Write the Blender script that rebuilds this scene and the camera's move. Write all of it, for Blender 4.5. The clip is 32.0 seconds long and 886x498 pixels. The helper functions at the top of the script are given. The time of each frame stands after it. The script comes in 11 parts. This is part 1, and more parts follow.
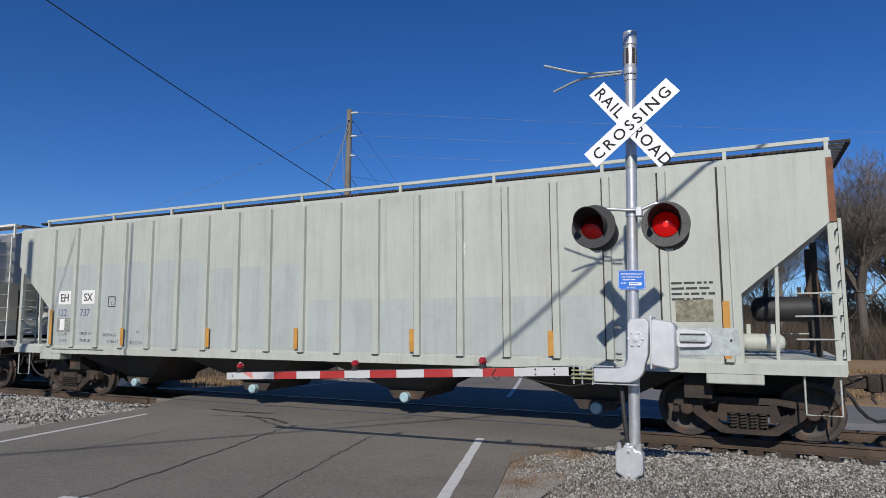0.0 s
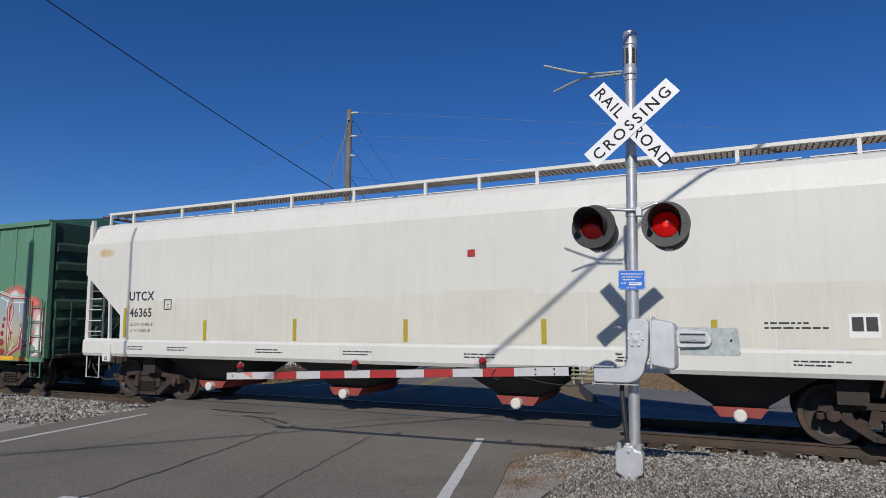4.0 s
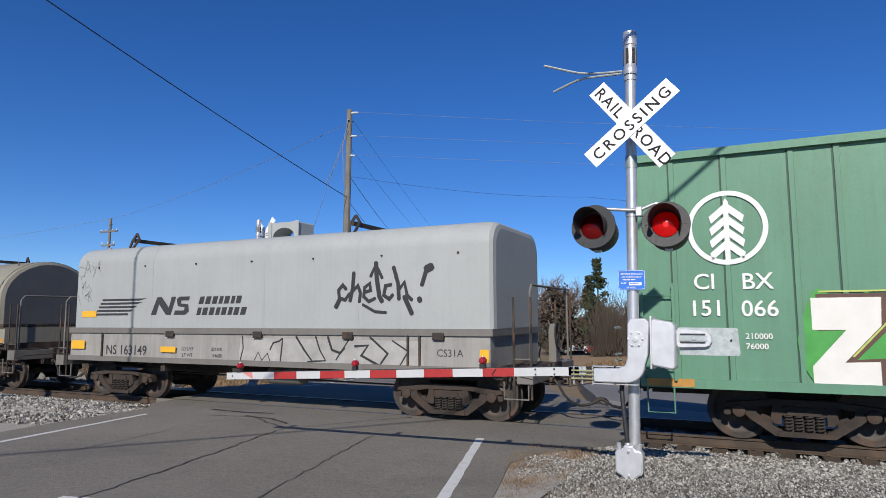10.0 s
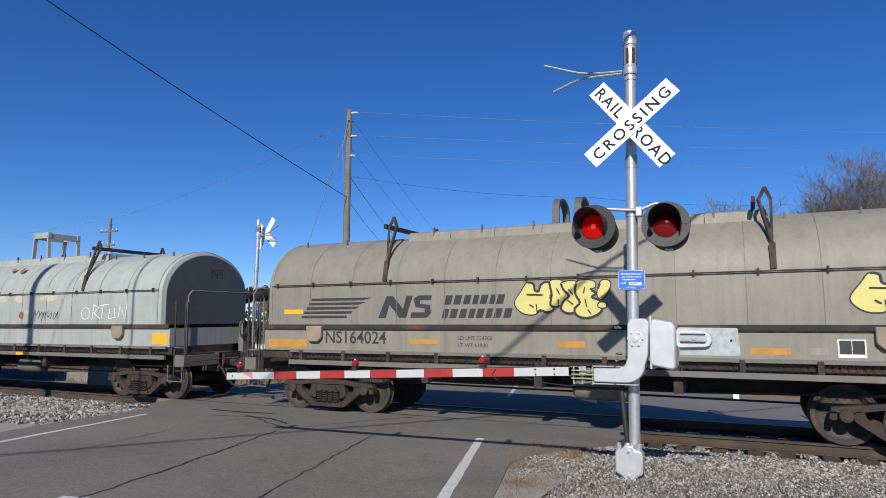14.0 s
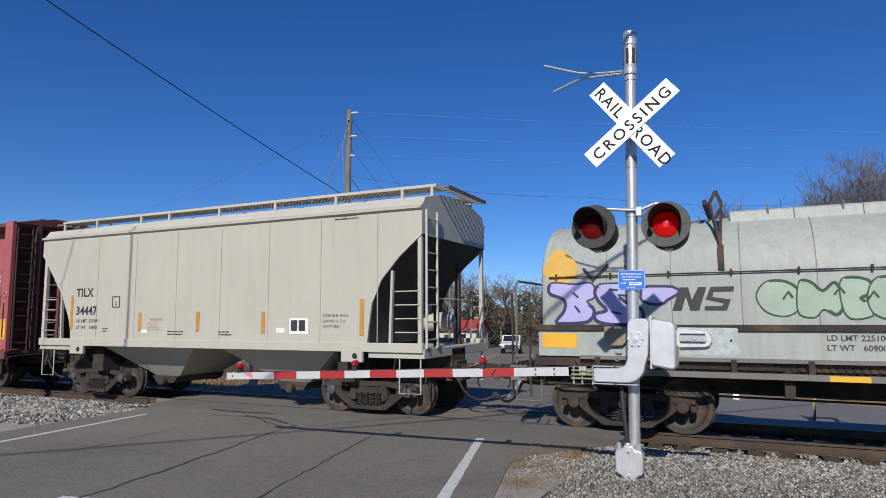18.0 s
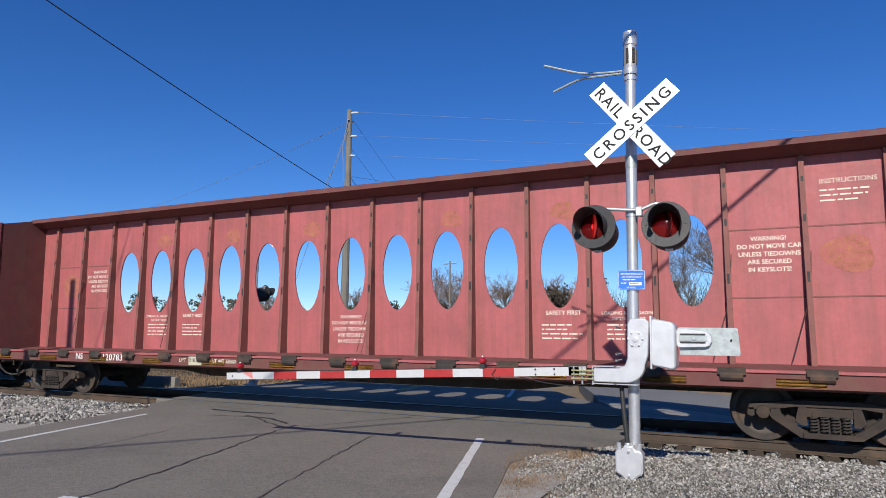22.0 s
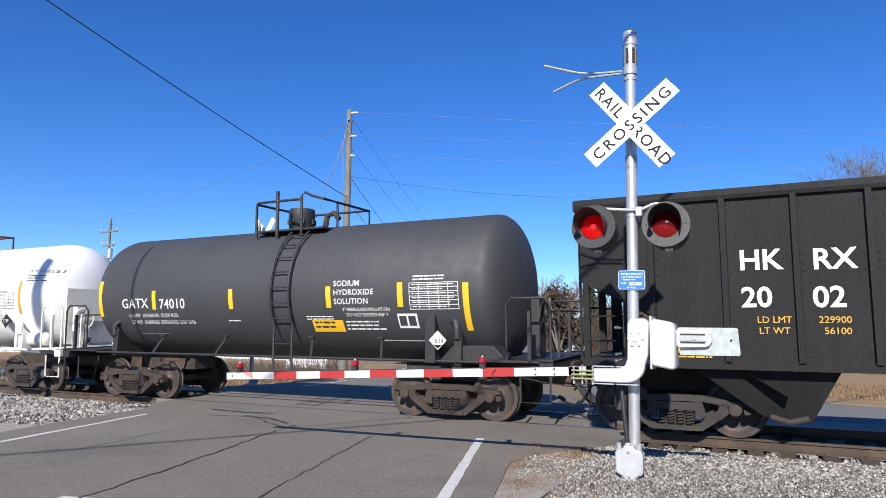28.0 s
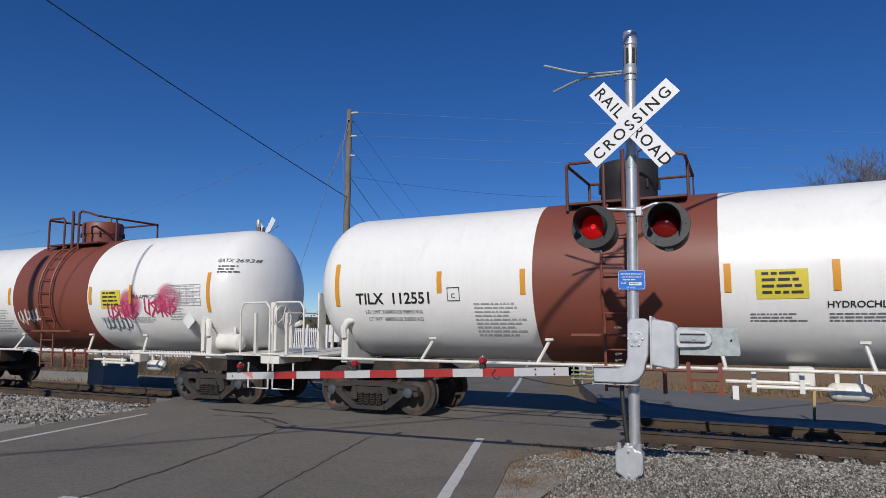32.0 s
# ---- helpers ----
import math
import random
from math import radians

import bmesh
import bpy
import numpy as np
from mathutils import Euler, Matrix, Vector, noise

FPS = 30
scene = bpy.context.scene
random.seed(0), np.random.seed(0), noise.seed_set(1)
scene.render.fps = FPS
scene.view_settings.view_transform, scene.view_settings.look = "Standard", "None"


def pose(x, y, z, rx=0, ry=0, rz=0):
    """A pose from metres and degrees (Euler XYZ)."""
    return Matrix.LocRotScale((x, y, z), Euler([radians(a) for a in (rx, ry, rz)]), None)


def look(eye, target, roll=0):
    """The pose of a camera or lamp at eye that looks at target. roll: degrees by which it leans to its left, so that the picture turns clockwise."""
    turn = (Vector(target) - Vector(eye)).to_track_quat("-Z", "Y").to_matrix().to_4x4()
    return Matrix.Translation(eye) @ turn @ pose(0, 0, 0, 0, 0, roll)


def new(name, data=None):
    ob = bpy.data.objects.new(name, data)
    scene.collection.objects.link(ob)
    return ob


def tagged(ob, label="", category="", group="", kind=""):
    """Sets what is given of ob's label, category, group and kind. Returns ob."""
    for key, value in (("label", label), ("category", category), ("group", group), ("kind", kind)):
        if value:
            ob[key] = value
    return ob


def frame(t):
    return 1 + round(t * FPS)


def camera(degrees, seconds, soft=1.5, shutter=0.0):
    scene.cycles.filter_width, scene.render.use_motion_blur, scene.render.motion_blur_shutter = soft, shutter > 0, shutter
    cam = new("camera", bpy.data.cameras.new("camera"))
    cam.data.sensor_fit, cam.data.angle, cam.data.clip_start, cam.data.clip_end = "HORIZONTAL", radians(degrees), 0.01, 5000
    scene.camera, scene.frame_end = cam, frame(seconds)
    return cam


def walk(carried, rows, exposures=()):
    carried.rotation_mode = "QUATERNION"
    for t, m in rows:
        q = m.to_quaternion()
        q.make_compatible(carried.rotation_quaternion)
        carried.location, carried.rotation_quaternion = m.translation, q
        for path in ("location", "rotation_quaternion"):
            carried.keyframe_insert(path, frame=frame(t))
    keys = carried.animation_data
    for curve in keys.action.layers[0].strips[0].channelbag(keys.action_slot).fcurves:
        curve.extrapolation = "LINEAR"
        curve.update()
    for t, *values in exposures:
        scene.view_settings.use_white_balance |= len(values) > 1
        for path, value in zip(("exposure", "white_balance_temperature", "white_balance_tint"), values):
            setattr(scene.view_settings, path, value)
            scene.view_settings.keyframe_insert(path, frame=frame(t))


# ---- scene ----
# The clip's camera stands still beside the road; x runs along the track, the train's way is +x.
cam = camera(69.5, 32.0, soft=0.8, shutter=0.04)
EYE = pose(0, 0, 1.55, 97.865, -0.568, 25.274)
walk(cam, [(0.0, EYE), (32.0, EYE)], [(0.0, -0.16), (1.0, -0.27), (2.0, -0.34), (3.5, -0.37), (6.0, -0.31), (7.0, -0.01), (10.0, 0.08), (13.0, 0.1), (17.0, 0.08), (19.0, -0.12), (21.0, 0.14), (23.0, 0.26), (25.0, 0.53), (28.0, 0.66), (29.0, 0.51), (30.0, 0.05), (32.0, -0.43)])

TRACK_Y, CANT, TRACK_Z = 12.35, 2.0, 0.026


def train_place(t):
    """Metres that the train has gone at t seconds."""
    s = t / 16
    return 89.6887 * s - 0.3125 * s ** 2 - 1.1793 * s ** 3 + 0.3822 * s ** 4


# ---- light ----
SUN_DIR = Vector((0.1548, -0.8366, 0.5255))
world = bpy.data.worlds.new("sky")
scene.world = world
world.use_nodes = True
wn = world.node_tree.nodes
sky = wn.new("ShaderNodeTexSky")
sky.sky_type, sky.sun_disc = "NISHITA", False
sky.sun_elevation, sky.sun_rotation = radians(31.7), radians(169.5)
sky.altitude, sky.air_density, sky.dust_density, sky.ozone_density = 1500, 1.0, 0.0, 6.0
deep = wn.new("ShaderNodeHueSaturation")
deep.inputs["Hue"].default_value, deep.inputs["Saturation"].default_value, deep.inputs["Value"].default_value = 0.511, 1.20, 1.36
world.node_tree.links.new(sky.outputs[0], deep.inputs["Color"])
world.node_tree.links.new(deep.outputs[0], wn["Background"].inputs[0])
wn["Background"].inputs[1].default_value = 0.079
sun = new("sun", bpy.data.lights.new("sun", "SUN"))
sun.data.energy, sun.data.angle, sun.data.color = 5.0, radians(0.55), (1.0, 0.94, 0.85)
sun.matrix_world = look((6, -33, 21), Vector((6, -33, 21)) - SUN_DIR)

# ---- materials ----
MATS = {}


def mat(name, color, rough=0.6, metal=0.0, vary=0.12, scale=3.0, fine=60.0, bump=0.15, stain=None, amount=0.0, stain_scale=(1.5, 1.5, 1.5),
        second=None, coat=0.0, emit=None, spread=0.08, per_object=0.0, speck=None, dirt=0.0):
    """A painted or raw surface: base colour with broad and fine variation, patches of stain, fine relief."""
    if name in MATS:
        return MATS[name]
    color = tuple(c * 0.88 for c in color)
    m = bpy.data.materials.new(name)
    m.use_nodes = True
    n, link = m.node_tree.nodes, m.node_tree.links.new
    b = n["Principled BSDF"]
    b.inputs["Roughness"].default_value, b.inputs["Metallic"].default_value = rough, metal
    b.inputs["Coat Weight"].default_value = coat
    co = n.new("ShaderNodeTexCoord").outputs["Object"]

    def noise_at(sc, detail=4.0, vec=None, rough_=0.55):
        x = n.new("ShaderNodeTexNoise")
        x.inputs["Scale"].default_value, x.inputs["Detail"].default_value, x.inputs["Roughness"].default_value = sc, detail, rough_
        link(vec or co, x.inputs["Vector"])
        return x.outputs["Fac"]

    def mixed(fac, a, c, blend="MIX"):
        x = n.new("ShaderNodeMix")
        x.data_type, x.blend_type = "RGBA", blend
        for sock, v in ((x.inputs[0], fac), (x.inputs[6], a), (x.inputs[7], c)):
            if hasattr(v, "is_linked"):
                link(v, sock)
            else:
                sock.default_value = v if isinstance(v, float) else (*v, 1)
        return x.outputs[2]

    def ramp(v, lo, hi, a=0.0, c=1.0):
        x = n.new("ShaderNodeMapRange")
        for i, w in enumerate((lo, hi, a, c)):
            x.inputs[i + 1].default_value = w
        link(v, x.inputs[0])
        return x.outputs[0]

    broad = noise_at(scale)
    col = mixed(ramp(broad, 0.3, 0.7), [c * (1 - vary) for c in color], [min(1, c * (1 + vary)) for c in color])
    grain = noise_at(fine, 5.0)
    if second:
        col = mixed(ramp(noise_at(scale * 2.3, 6.0), 0.5 - spread, 0.5 + spread), col, second)
    col = mixed(ramp(grain, 0.3, 0.7, 0.0, vary * 1.2), col, [c * 0.55 for c in color])
    if speck:
        v = n.new("ShaderNodeTexVoronoi")
        v.inputs["Scale"].default_value = speck[0]
        link(co, v.inputs["Vector"])
        col = mixed(ramp(v.outputs["Color"], 0.0, 1.0, 0.0, speck[2]), col, speck[1])
    if stain:
        mp = n.new("ShaderNodeMapping")
        mp.inputs["Scale"].default_value = stain_scale
        link(co, mp.inputs["Vector"])
        f = ramp(noise_at(1.0, 8.0, mp.outputs[0], 0.65), 0.62 - amount * 0.35, 0.78, 0.0, min(1.0, 0.35 + amount))
        col = mixed(f, col, stain)
    if dirt:
        run = n.new("ShaderNodeMapping")
        run.inputs["Scale"].default_value = (9.0, 9.0, 0.45)
        link(co, run.inputs["Vector"])
        dark = [c * 0.45 + g * 0.25 for c, g in zip(color, (0.13, 0.10, 0.07))]
        col = mixed(ramp(noise_at(1.0, 7.0, run.outputs[0], 0.7), 0.44, 0.78, 0.0, dirt), col, dark)
        col = mixed(ramp(noise_at(2.2, 9.0, None, 0.72), 0.48, 0.80, 0.0, dirt * 0.9), col, dark)
        col = mixed(ramp(noise_at(24.0, 4.0, None, 0.7), 0.60, 0.74, 0.0, dirt * 0.7), col, dark)
    if per_object:
        oi = n.new("ShaderNodeObjectInfo")
        col = mixed(ramp(oi.outputs["Random"], 0.0, 1.0, 0.0, per_object), col, [c * 0.35 for c in color])
    link(col, b.inputs["Base Color"])
    link(ramp(grain, 0.25, 0.75, max(0.02, rough - 0.1), min(1.0, rough + 0.12)), b.inputs["Roughness"])
    if bump:
        bp = n.new("ShaderNodeBump")
        bp.inputs["Strength"].default_value, bp.inputs["Distance"].default_value = bump, 0.01
        link(grain, bp.inputs["Height"])
        link(bp.outputs[0], b.inputs["Normal"])
    if emit:
        b.inputs["Emission Color"].default_value, b.inputs["Emission Strength"].default_value = (*emit[0], 1), emit[1]
    MATS[name] = m
    return m


RUST, GRIME = (0.17, 0.075, 0.035), (0.10, 0.085, 0.07)
ASPHALT = mat("asphalt", (0.134, 0.120, 0.099), 0.88, vary=0.26, scale=0.45, fine=55, bump=0.8, stain=(0.062, 0.058, 0.052), amount=0.3,
              stain_scale=(0.55, 0.55, 0.55), speck=(42.0, (0.26, 0.235, 0.20), 0.55))
FAR_ASPHALT = mat("worn_asphalt", (0.17, 0.165, 0.16), 0.85, vary=0.1, scale=0.3, fine=60, bump=0.4)
ROAD_PAINT = mat("road_paint", (0.62, 0.62, 0.6), 0.7, vary=0.1, scale=6, stain=(0.2, 0.19, 0.18), amount=0.35, stain_scale=(6, 6, 6))
TAR = mat("tar", (0.018, 0.017, 0.017), 0.55, vary=0.2)
GROUND = mat("dry_ground", (0.24, 0.17, 0.095), 0.95, vary=0.22, scale=0.25, fine=14, bump=0.8, second=(0.16, 0.125, 0.07), spread=0.15)
GRAVEL_BED = mat("gravel_bed", (0.27, 0.237, 0.19), 0.95, vary=0.2, scale=1.2, fine=45, bump=1.0, speck=(38.0, (0.36, 0.35, 0.33), 0.8),
                 stain=(0.13, 0.10, 0.075), amount=0.2, stain_scale=(0.9, 0.9, 0.9))
RAIL = mat("rusty_rail", (0.062, 0.043, 0.029), 0.8, vary=0.2, scale=2, stain=(0.13, 0.08, 0.048), amount=0.4)
RAIL_HEAD = mat("polished_rail", (0.42, 0.40, 0.38), 0.32, 1.0, vary=0.1)
TIE = mat("creosote_timber", (0.085, 0.06, 0.042), 0.9, vary=0.3, scale=6, fine=50, bump=0.6, per_object=0.4)
GALV = mat("galvanised_steel", (0.58, 0.585, 0.6), 0.36, 0.6, vary=0.1, scale=9, fine=50, bump=0.06)
CAST = mat("cast_aluminium", (0.64, 0.645, 0.66), 0.42, 0.5, vary=0.09, scale=8, fine=120, bump=0.06, stain=(0.4, 0.4, 0.4), amount=0.15)
ZINC = mat("spangled_zinc", (0.42, 0.46, 0.46), 0.5, 0.6, vary=0.2, scale=14, fine=40, bump=0.1)
BLACK = mat("matt_black", (0.022, 0.022, 0.024), 0.62, vary=0.2, scale=6)
HOOD = mat("weathered_black", (0.026, 0.026, 0.028), 0.55, vary=0.2, scale=5)
WHITE = mat("sign_white", (0.80, 0.81, 0.83), 0.4, vary=0.03, scale=2, bump=0.03)
LETTER = mat("letter_black", (0.012, 0.012, 0.012), 0.85, vary=0.1, bump=0)
LETTER_WHITE = mat("letter_white", (0.78, 0.78, 0.76), 0.55, vary=0.06, bump=0, stain=(0.4, 0.38, 0.35), amount=0.1)
SIGN_BLUE = mat("sign_blue", (0.02, 0.16, 0.62), 0.4, vary=0.04, bump=0.03)
REFLECT_RED = mat("reflective_red", (0.38, 0.028, 0.026), 0.45, vary=0.08, scale=12, bump=0.05, stain=(0.35, 0.12, 0.1), amount=0.1)
REFLECT_YELLOW = mat("reflective_yellow", (0.78, 0.42, 0.03), 0.45, vary=0.06, bump=0.03)
STEEL_DARK = mat("underframe_grime", (0.038, 0.031, 0.026), 0.85, vary=0.3, scale=3, stain=RUST, amount=0.35)
TRUCK_BROWN = mat("truck_rust", (0.040, 0.029, 0.023), 0.85, vary=0.35, scale=4, stain=(0.075, 0.042, 0.026), amount=0.4, stain_scale=(3, 3, 3))
TRUCK_GREY = mat("truck_grey", (0.038, 0.034, 0.031), 0.85, vary=0.25, scale=4, stain=(0.09, 0.058, 0.038), amount=0.3, stain_scale=(3, 3, 3))
TYRE = mat("wheel_tread", (0.055, 0.046, 0.040), 0.65, 0.2, vary=0.2, scale=5, stain=RUST, amount=0.35, stain_scale=(4, 4, 4))
HOSE = mat("rubber_hose", (0.02, 0.02, 0.02), 0.6, vary=0.2)
BARK = mat("grey_bark", (0.19, 0.155, 0.13), 0.9, vary=0.25, scale=4, bump=0.5)
POLE_WOOD = mat("weathered_pole", (0.19, 0.175, 0.15), 0.9, vary=0.2, scale=2, fine=30, bump=0.4, stain=(0.12, 0.09, 0.06), amount=0.3, stain_scale=(6, 6, 0.4))


# ---- mesh building ----
class Build:
    """Collects faces of one mesh."""

    def __init__(self):
        self.v, self.f = [], []

    def add(self, verts, faces):
        k = len(self.v)
        self.v += [tuple(p) for p in verts]
        self.f += [tuple(i + k for i in q) for q in faces]
        return self

    def box(self, x0, x1, y0, y1, z0, z1):
        p = [(x, y, z) for x in (x0, x1) for y in (y0, y1) for z in (z0, z1)]
        return self.add(p, [(0, 1, 3, 2), (4, 6, 7, 5), (0, 4, 5, 1), (2, 3, 7, 6), (0, 2, 6, 4), (1, 5, 7, 3)])

    def beam(self, a, b, w, h, up=(0, 0, 1)):
        """A bar of section w by h from a to b."""
        a, b = Vector(a), Vector(b)
        d = (b - a).normalized()
        s = d.cross(Vector(up))
        s = s.normalized() if s.length > 1e-4 else Vector((1, 0, 0))
        u = s.cross(d)
        p = [q + s * (i * w / 2) + u * (j * h / 2) for q in (a, b) for i, j in ((-1, -1), (1, -1), (1, 1), (-1, 1))]
        return self.add(p, [(3, 2, 1, 0), (4, 5, 6, 7)] + [(i, (i + 1) % 4, 4 + (i + 1) % 4, 4 + i) for i in range(4)])

    def tube(self, path, r, n=8, caps=True):
        """A round bar along a path; r is one radius or one for each point."""
        path = [Vector(p) for p in path]
        rs = r if isinstance(r, (list, tuple)) else [r] * len(path)
        rings, ref = [], None
        for i, p in enumerate(path):
            d = (path[min(i + 1, len(path) - 1)] - path[max(i - 1, 0)]).normalized()
            if ref is None:
                ref = Vector((0, 0, 1)) if abs(d.z) < 0.9 else Vector((1, 0, 0))
            s = (ref - d * ref.dot(d)).normalized()
            ref, u = s, d.cross(s)
            rings.append([p + (s * math.cos(a) + u * math.sin(a)) * rs[i] for a in [2 * math.pi * k / n for k in range(n)]])
        faces = [(i * n + k, i * n + (k + 1) % n, (i + 1) * n + (k + 1) % n, (i + 1) * n + k) for i in range(len(path) - 1) for k in range(n)]
        if caps:
            faces += [tuple(range(n - 1, -1, -1)), tuple((len(path) - 1) * n + k for k in range(n))]
        return self.add([q for ring in rings for q in ring], faces)

    def prism(self, pts, a0, a1, axis="x", caps=True):
        """A section of 2D points swept from a0 to a1 along an axis: x takes (y, z), y takes (x, z), z takes (x, y)."""
        put = {"x": lambda a, p: (a, p[0], p[1]), "y": lambda a, p: (p[0], a, p[1]), "z": lambda a, p: (p[0], p[1], a)}[axis]
        n = len(pts)
        verts = [put(a, p) for a in (a0, a1) for p in pts]
        faces = [(i, (i + 1) % n, n + (i + 1) % n, n + i) for i in range(n)]
        if caps:
            faces += [tuple(range(n - 1, -1, -1)), tuple(range(n, 2 * n))]
        return self.add(verts, faces)

    def lathe(self, prof, axis="x", n=32, centre=(0, 0, 0), start=0.0, turn=2 * math.pi):
        """(place along the axis, radius) pairs turned round the axis."""
        c = Vector(centre)
        put = {"x": lambda a, y, z: (a, y, z), "y": lambda a, y, z: (y, a, z), "z": lambda a, y, z: (y, z, a)}[axis]
        full = abs(turn - 2 * math.pi) < 1e-6
        m = n if full else n + 1
        verts = [c + Vector(put(a, r * math.cos(start + turn * k / n), r * math.sin(start + turn * k / n))) for a, r in prof for k in range(m)]
        faces = [(i * m + k, i * m + (k + 1) % m, (i + 1) * m + (k + 1) % m, (i + 1) * m + k) for i in range(len(prof) - 1) for k in range(n)]
        return self.add(verts, faces)

    def sheet(self, pts, t, n):
        """A plate: the outline pts (3D, flat) thickened by t along n."""
        n = Vector(n).normalized() * t
        k = len(pts)
        verts = [Vector(p) for p in pts] + [Vector(p) + n for p in pts]
        return self.add(verts, [tuple(range(k - 1, -1, -1)), tuple(range(k, 2 * k))] + [(i, (i + 1) % k, k + (i + 1) % k, k + i) for i in range(k)])

    def mesh(self, name, material, smooth=35):
        me = bpy.data.meshes.new(name)
        me.from_pydata(self.v, [], self.f)
        bm = bmesh.new()
        bm.from_mesh(me)
        bmesh.ops.recalc_face_normals(bm, faces=bm.faces)
        bm.to_mesh(me)
        bm.free()
        for one in (material if isinstance(material, (list, tuple)) else [material]):
            me.materials.append(one)
        if smooth:
            me.shade_smooth()
            me.set_sharp_from_angle(angle=radians(smooth))
        return me


def part(name, b, material, parent, label="", smooth=35, at=None, bevel=0.0):
    """One mesh object under a thing or under a part; b is a Build or a finished mesh."""
    ob = new(name, b.mesh(name, material, smooth) if isinstance(b, Build) else b)
    ob.parent = parent
    if at is not None:
        ob.matrix_basis = at
    if bevel:
        bv = ob.modifiers.new("bevel", "BEVEL")
        bv.width, bv.segments, bv.limit_method = bevel, 2, "ANGLE"
    return tagged(ob, label)


def thing(name, label, category, at=None, group="", kind=""):
    ob = new(name)
    if at is not None:
        ob.matrix_basis = at
    return tagged(ob, label, category, group, kind)


def solid(name, b, material, label, category="", at=None, group="", kind="", smooth=35, bevel=0.0):
    """A thing of one mesh."""
    return tagged(part(name, b, material, None, "", smooth, at, bevel), label, category, group, kind)


def text_mesh(body, height, material, bold=0.0, spacing=1.0, align="LEFT", shear=0.0, wide=1.0):
    """Flat lettering in the plane x, z (reads along +x seen from -y), its base line at z = 0, capitals of that height."""
    cu = bpy.data.curves.new("lettering", "FONT")
    cu.body, cu.size, cu.offset, cu.space_character, cu.align_x, cu.shear, cu.resolution_u = body, height / 0.73, bold * height, spacing, align, shear, 3
    cu.extrude = 0.0
    tmp = bpy.data.objects.new("lettering", cu)
    me = bpy.data.meshes.new_from_object(tmp)
    bpy.data.objects.remove(tmp)
    bpy.data.curves.remove(cu)
    for v in me.vertices:
        v.co = (v.co.x * wide, 0.0, v.co.y)
    me.materials.clear()
    me.materials.append(material)
    return me


def lettering(body, x, y, z, height, material, parent, name="lettering", label="", **kw):
    """Letters on the side at y that faces -y; the text starts at x."""
    return part(name, text_mesh(body, height, material, **kw), material, parent, label, at=Matrix.Translation((x, y, z)))


def bars(rows, x, y, z, w, h, material, parent, name="small_print", seed=1, fill=0.6):
    """Writing too small to read: rows of short bars in a field w by h whose top left is x, z."""
    rnd, b = random.Random(seed), Build()
    step = h / rows
    for i in range(rows):
        px, end = x, x + w * rnd.uniform(0.65, 1.0)
        while px < end - step * 0.3:
            n = min(end - px, step * rnd.uniform(0.5, 2.6))
            zt = z - i * step
            b.add([(px, y, zt - step * fill * 0.7), (px + n, y, zt - step * fill * 0.7), (px + n, y, zt), (px, y, zt)], [(0, 1, 2, 3)])
            px += n + step * 0.35
    return part(name, b, material, parent, smooth=0)


def plate(x0, x1, z0, z1, y, material, parent, name="reflector", label="", t=0.004):
    """A thin flat plate on a side at y."""
    return part(name, Build().box(x0, x1, y - t, y, z0, z1), material, parent, label, smooth=0)


def stroke(path, width, y, b, n_round=4):
    """A flat painted line of that width along (x, z) points, with round ends, in the plane y: one joined ribbon."""
    pts = [path[0]] + [q for p, q in zip(path, path[1:]) if math.hypot(q[0] - p[0], q[1] - p[1]) > 1e-5]
    closed, w = len(pts) > 3 and math.hypot(pts[0][0] - pts[-1][0], pts[0][1] - pts[-1][1]) < 1e-5, width / 2
    if closed:
        pts = pts[:-1]
    n = len(pts)
    if n < 2:
        return b
    if not closed:
        for end, nxt in ((0, 1), (-1, -2)):
            (x0, z0), (x1, z1) = pts[end], pts[nxt]
            L = math.hypot(x1 - x0, z1 - z0)
            tip = (x0 - (x1 - x0) / L * w * 0.7, z0 - (z1 - z0) / L * w * 0.7)
            pts = [tip] + pts if end == 0 else pts + [tip]
        n = len(pts)
    left, right = [], []
    for i, (x, z) in enumerate(pts):
        p, q = (pts[i - 1], pts[(i + 1) % n]) if closed else (pts[max(0, i - 1)], pts[min(n - 1, i + 1)])
        a0, a1 = Vector((x - p[0], z - p[1])), Vector((q[0] - x, q[1] - z))
        a0 = a0.normalized() if a0.length > 1e-6 else a1.normalized()
        a1 = a1.normalized() if a1.length > 1e-6 else a0
        t = a0 + a1
        t = t.normalized() if t.length > 0.25 else a0
        k = w * min(1.5, 1 / max(0.5, t.dot(a0)))
        if not closed and i in (0, n - 1):
            k = w * 0.6
        left.append((x - t.y * k, y - 0.00004 * i, z + t.x * k))
        right.append((x + t.y * k, y - 0.00004 * i, z - t.x * k))
    b.add(left + right, [(i, (i + 1) % n, n + (i + 1) % n, n + i) for i in range(n if closed else n - 1)])
    return b


# ---- ground, roads, track ----
g = Build()
g.add([(-2500, -2500, -0.66), (2500, -2500, -0.66), (2500, 2500, -0.66), (-2500, 2500, -0.66)], [(0, 1, 2, 3)])
tagged(solid("ground", g, GROUND, "brown winter ground with dry grass reaching the horizon", smooth=0), kind="structure")


def road_x(y, off):
    """The x of a line along the road, off metres to the right of its right edge line."""
    return -2.75 - 0.296 * (y - 5.87) + off * 1.043


def slab(name, pts, z, thick, material, label):
    b = Build()
    b.sheet([(x, y, z - thick) for x, y in pts], thick, (0, 0, 1))
    return tagged(solid(name, b, material, label, smooth=0), kind="structure")


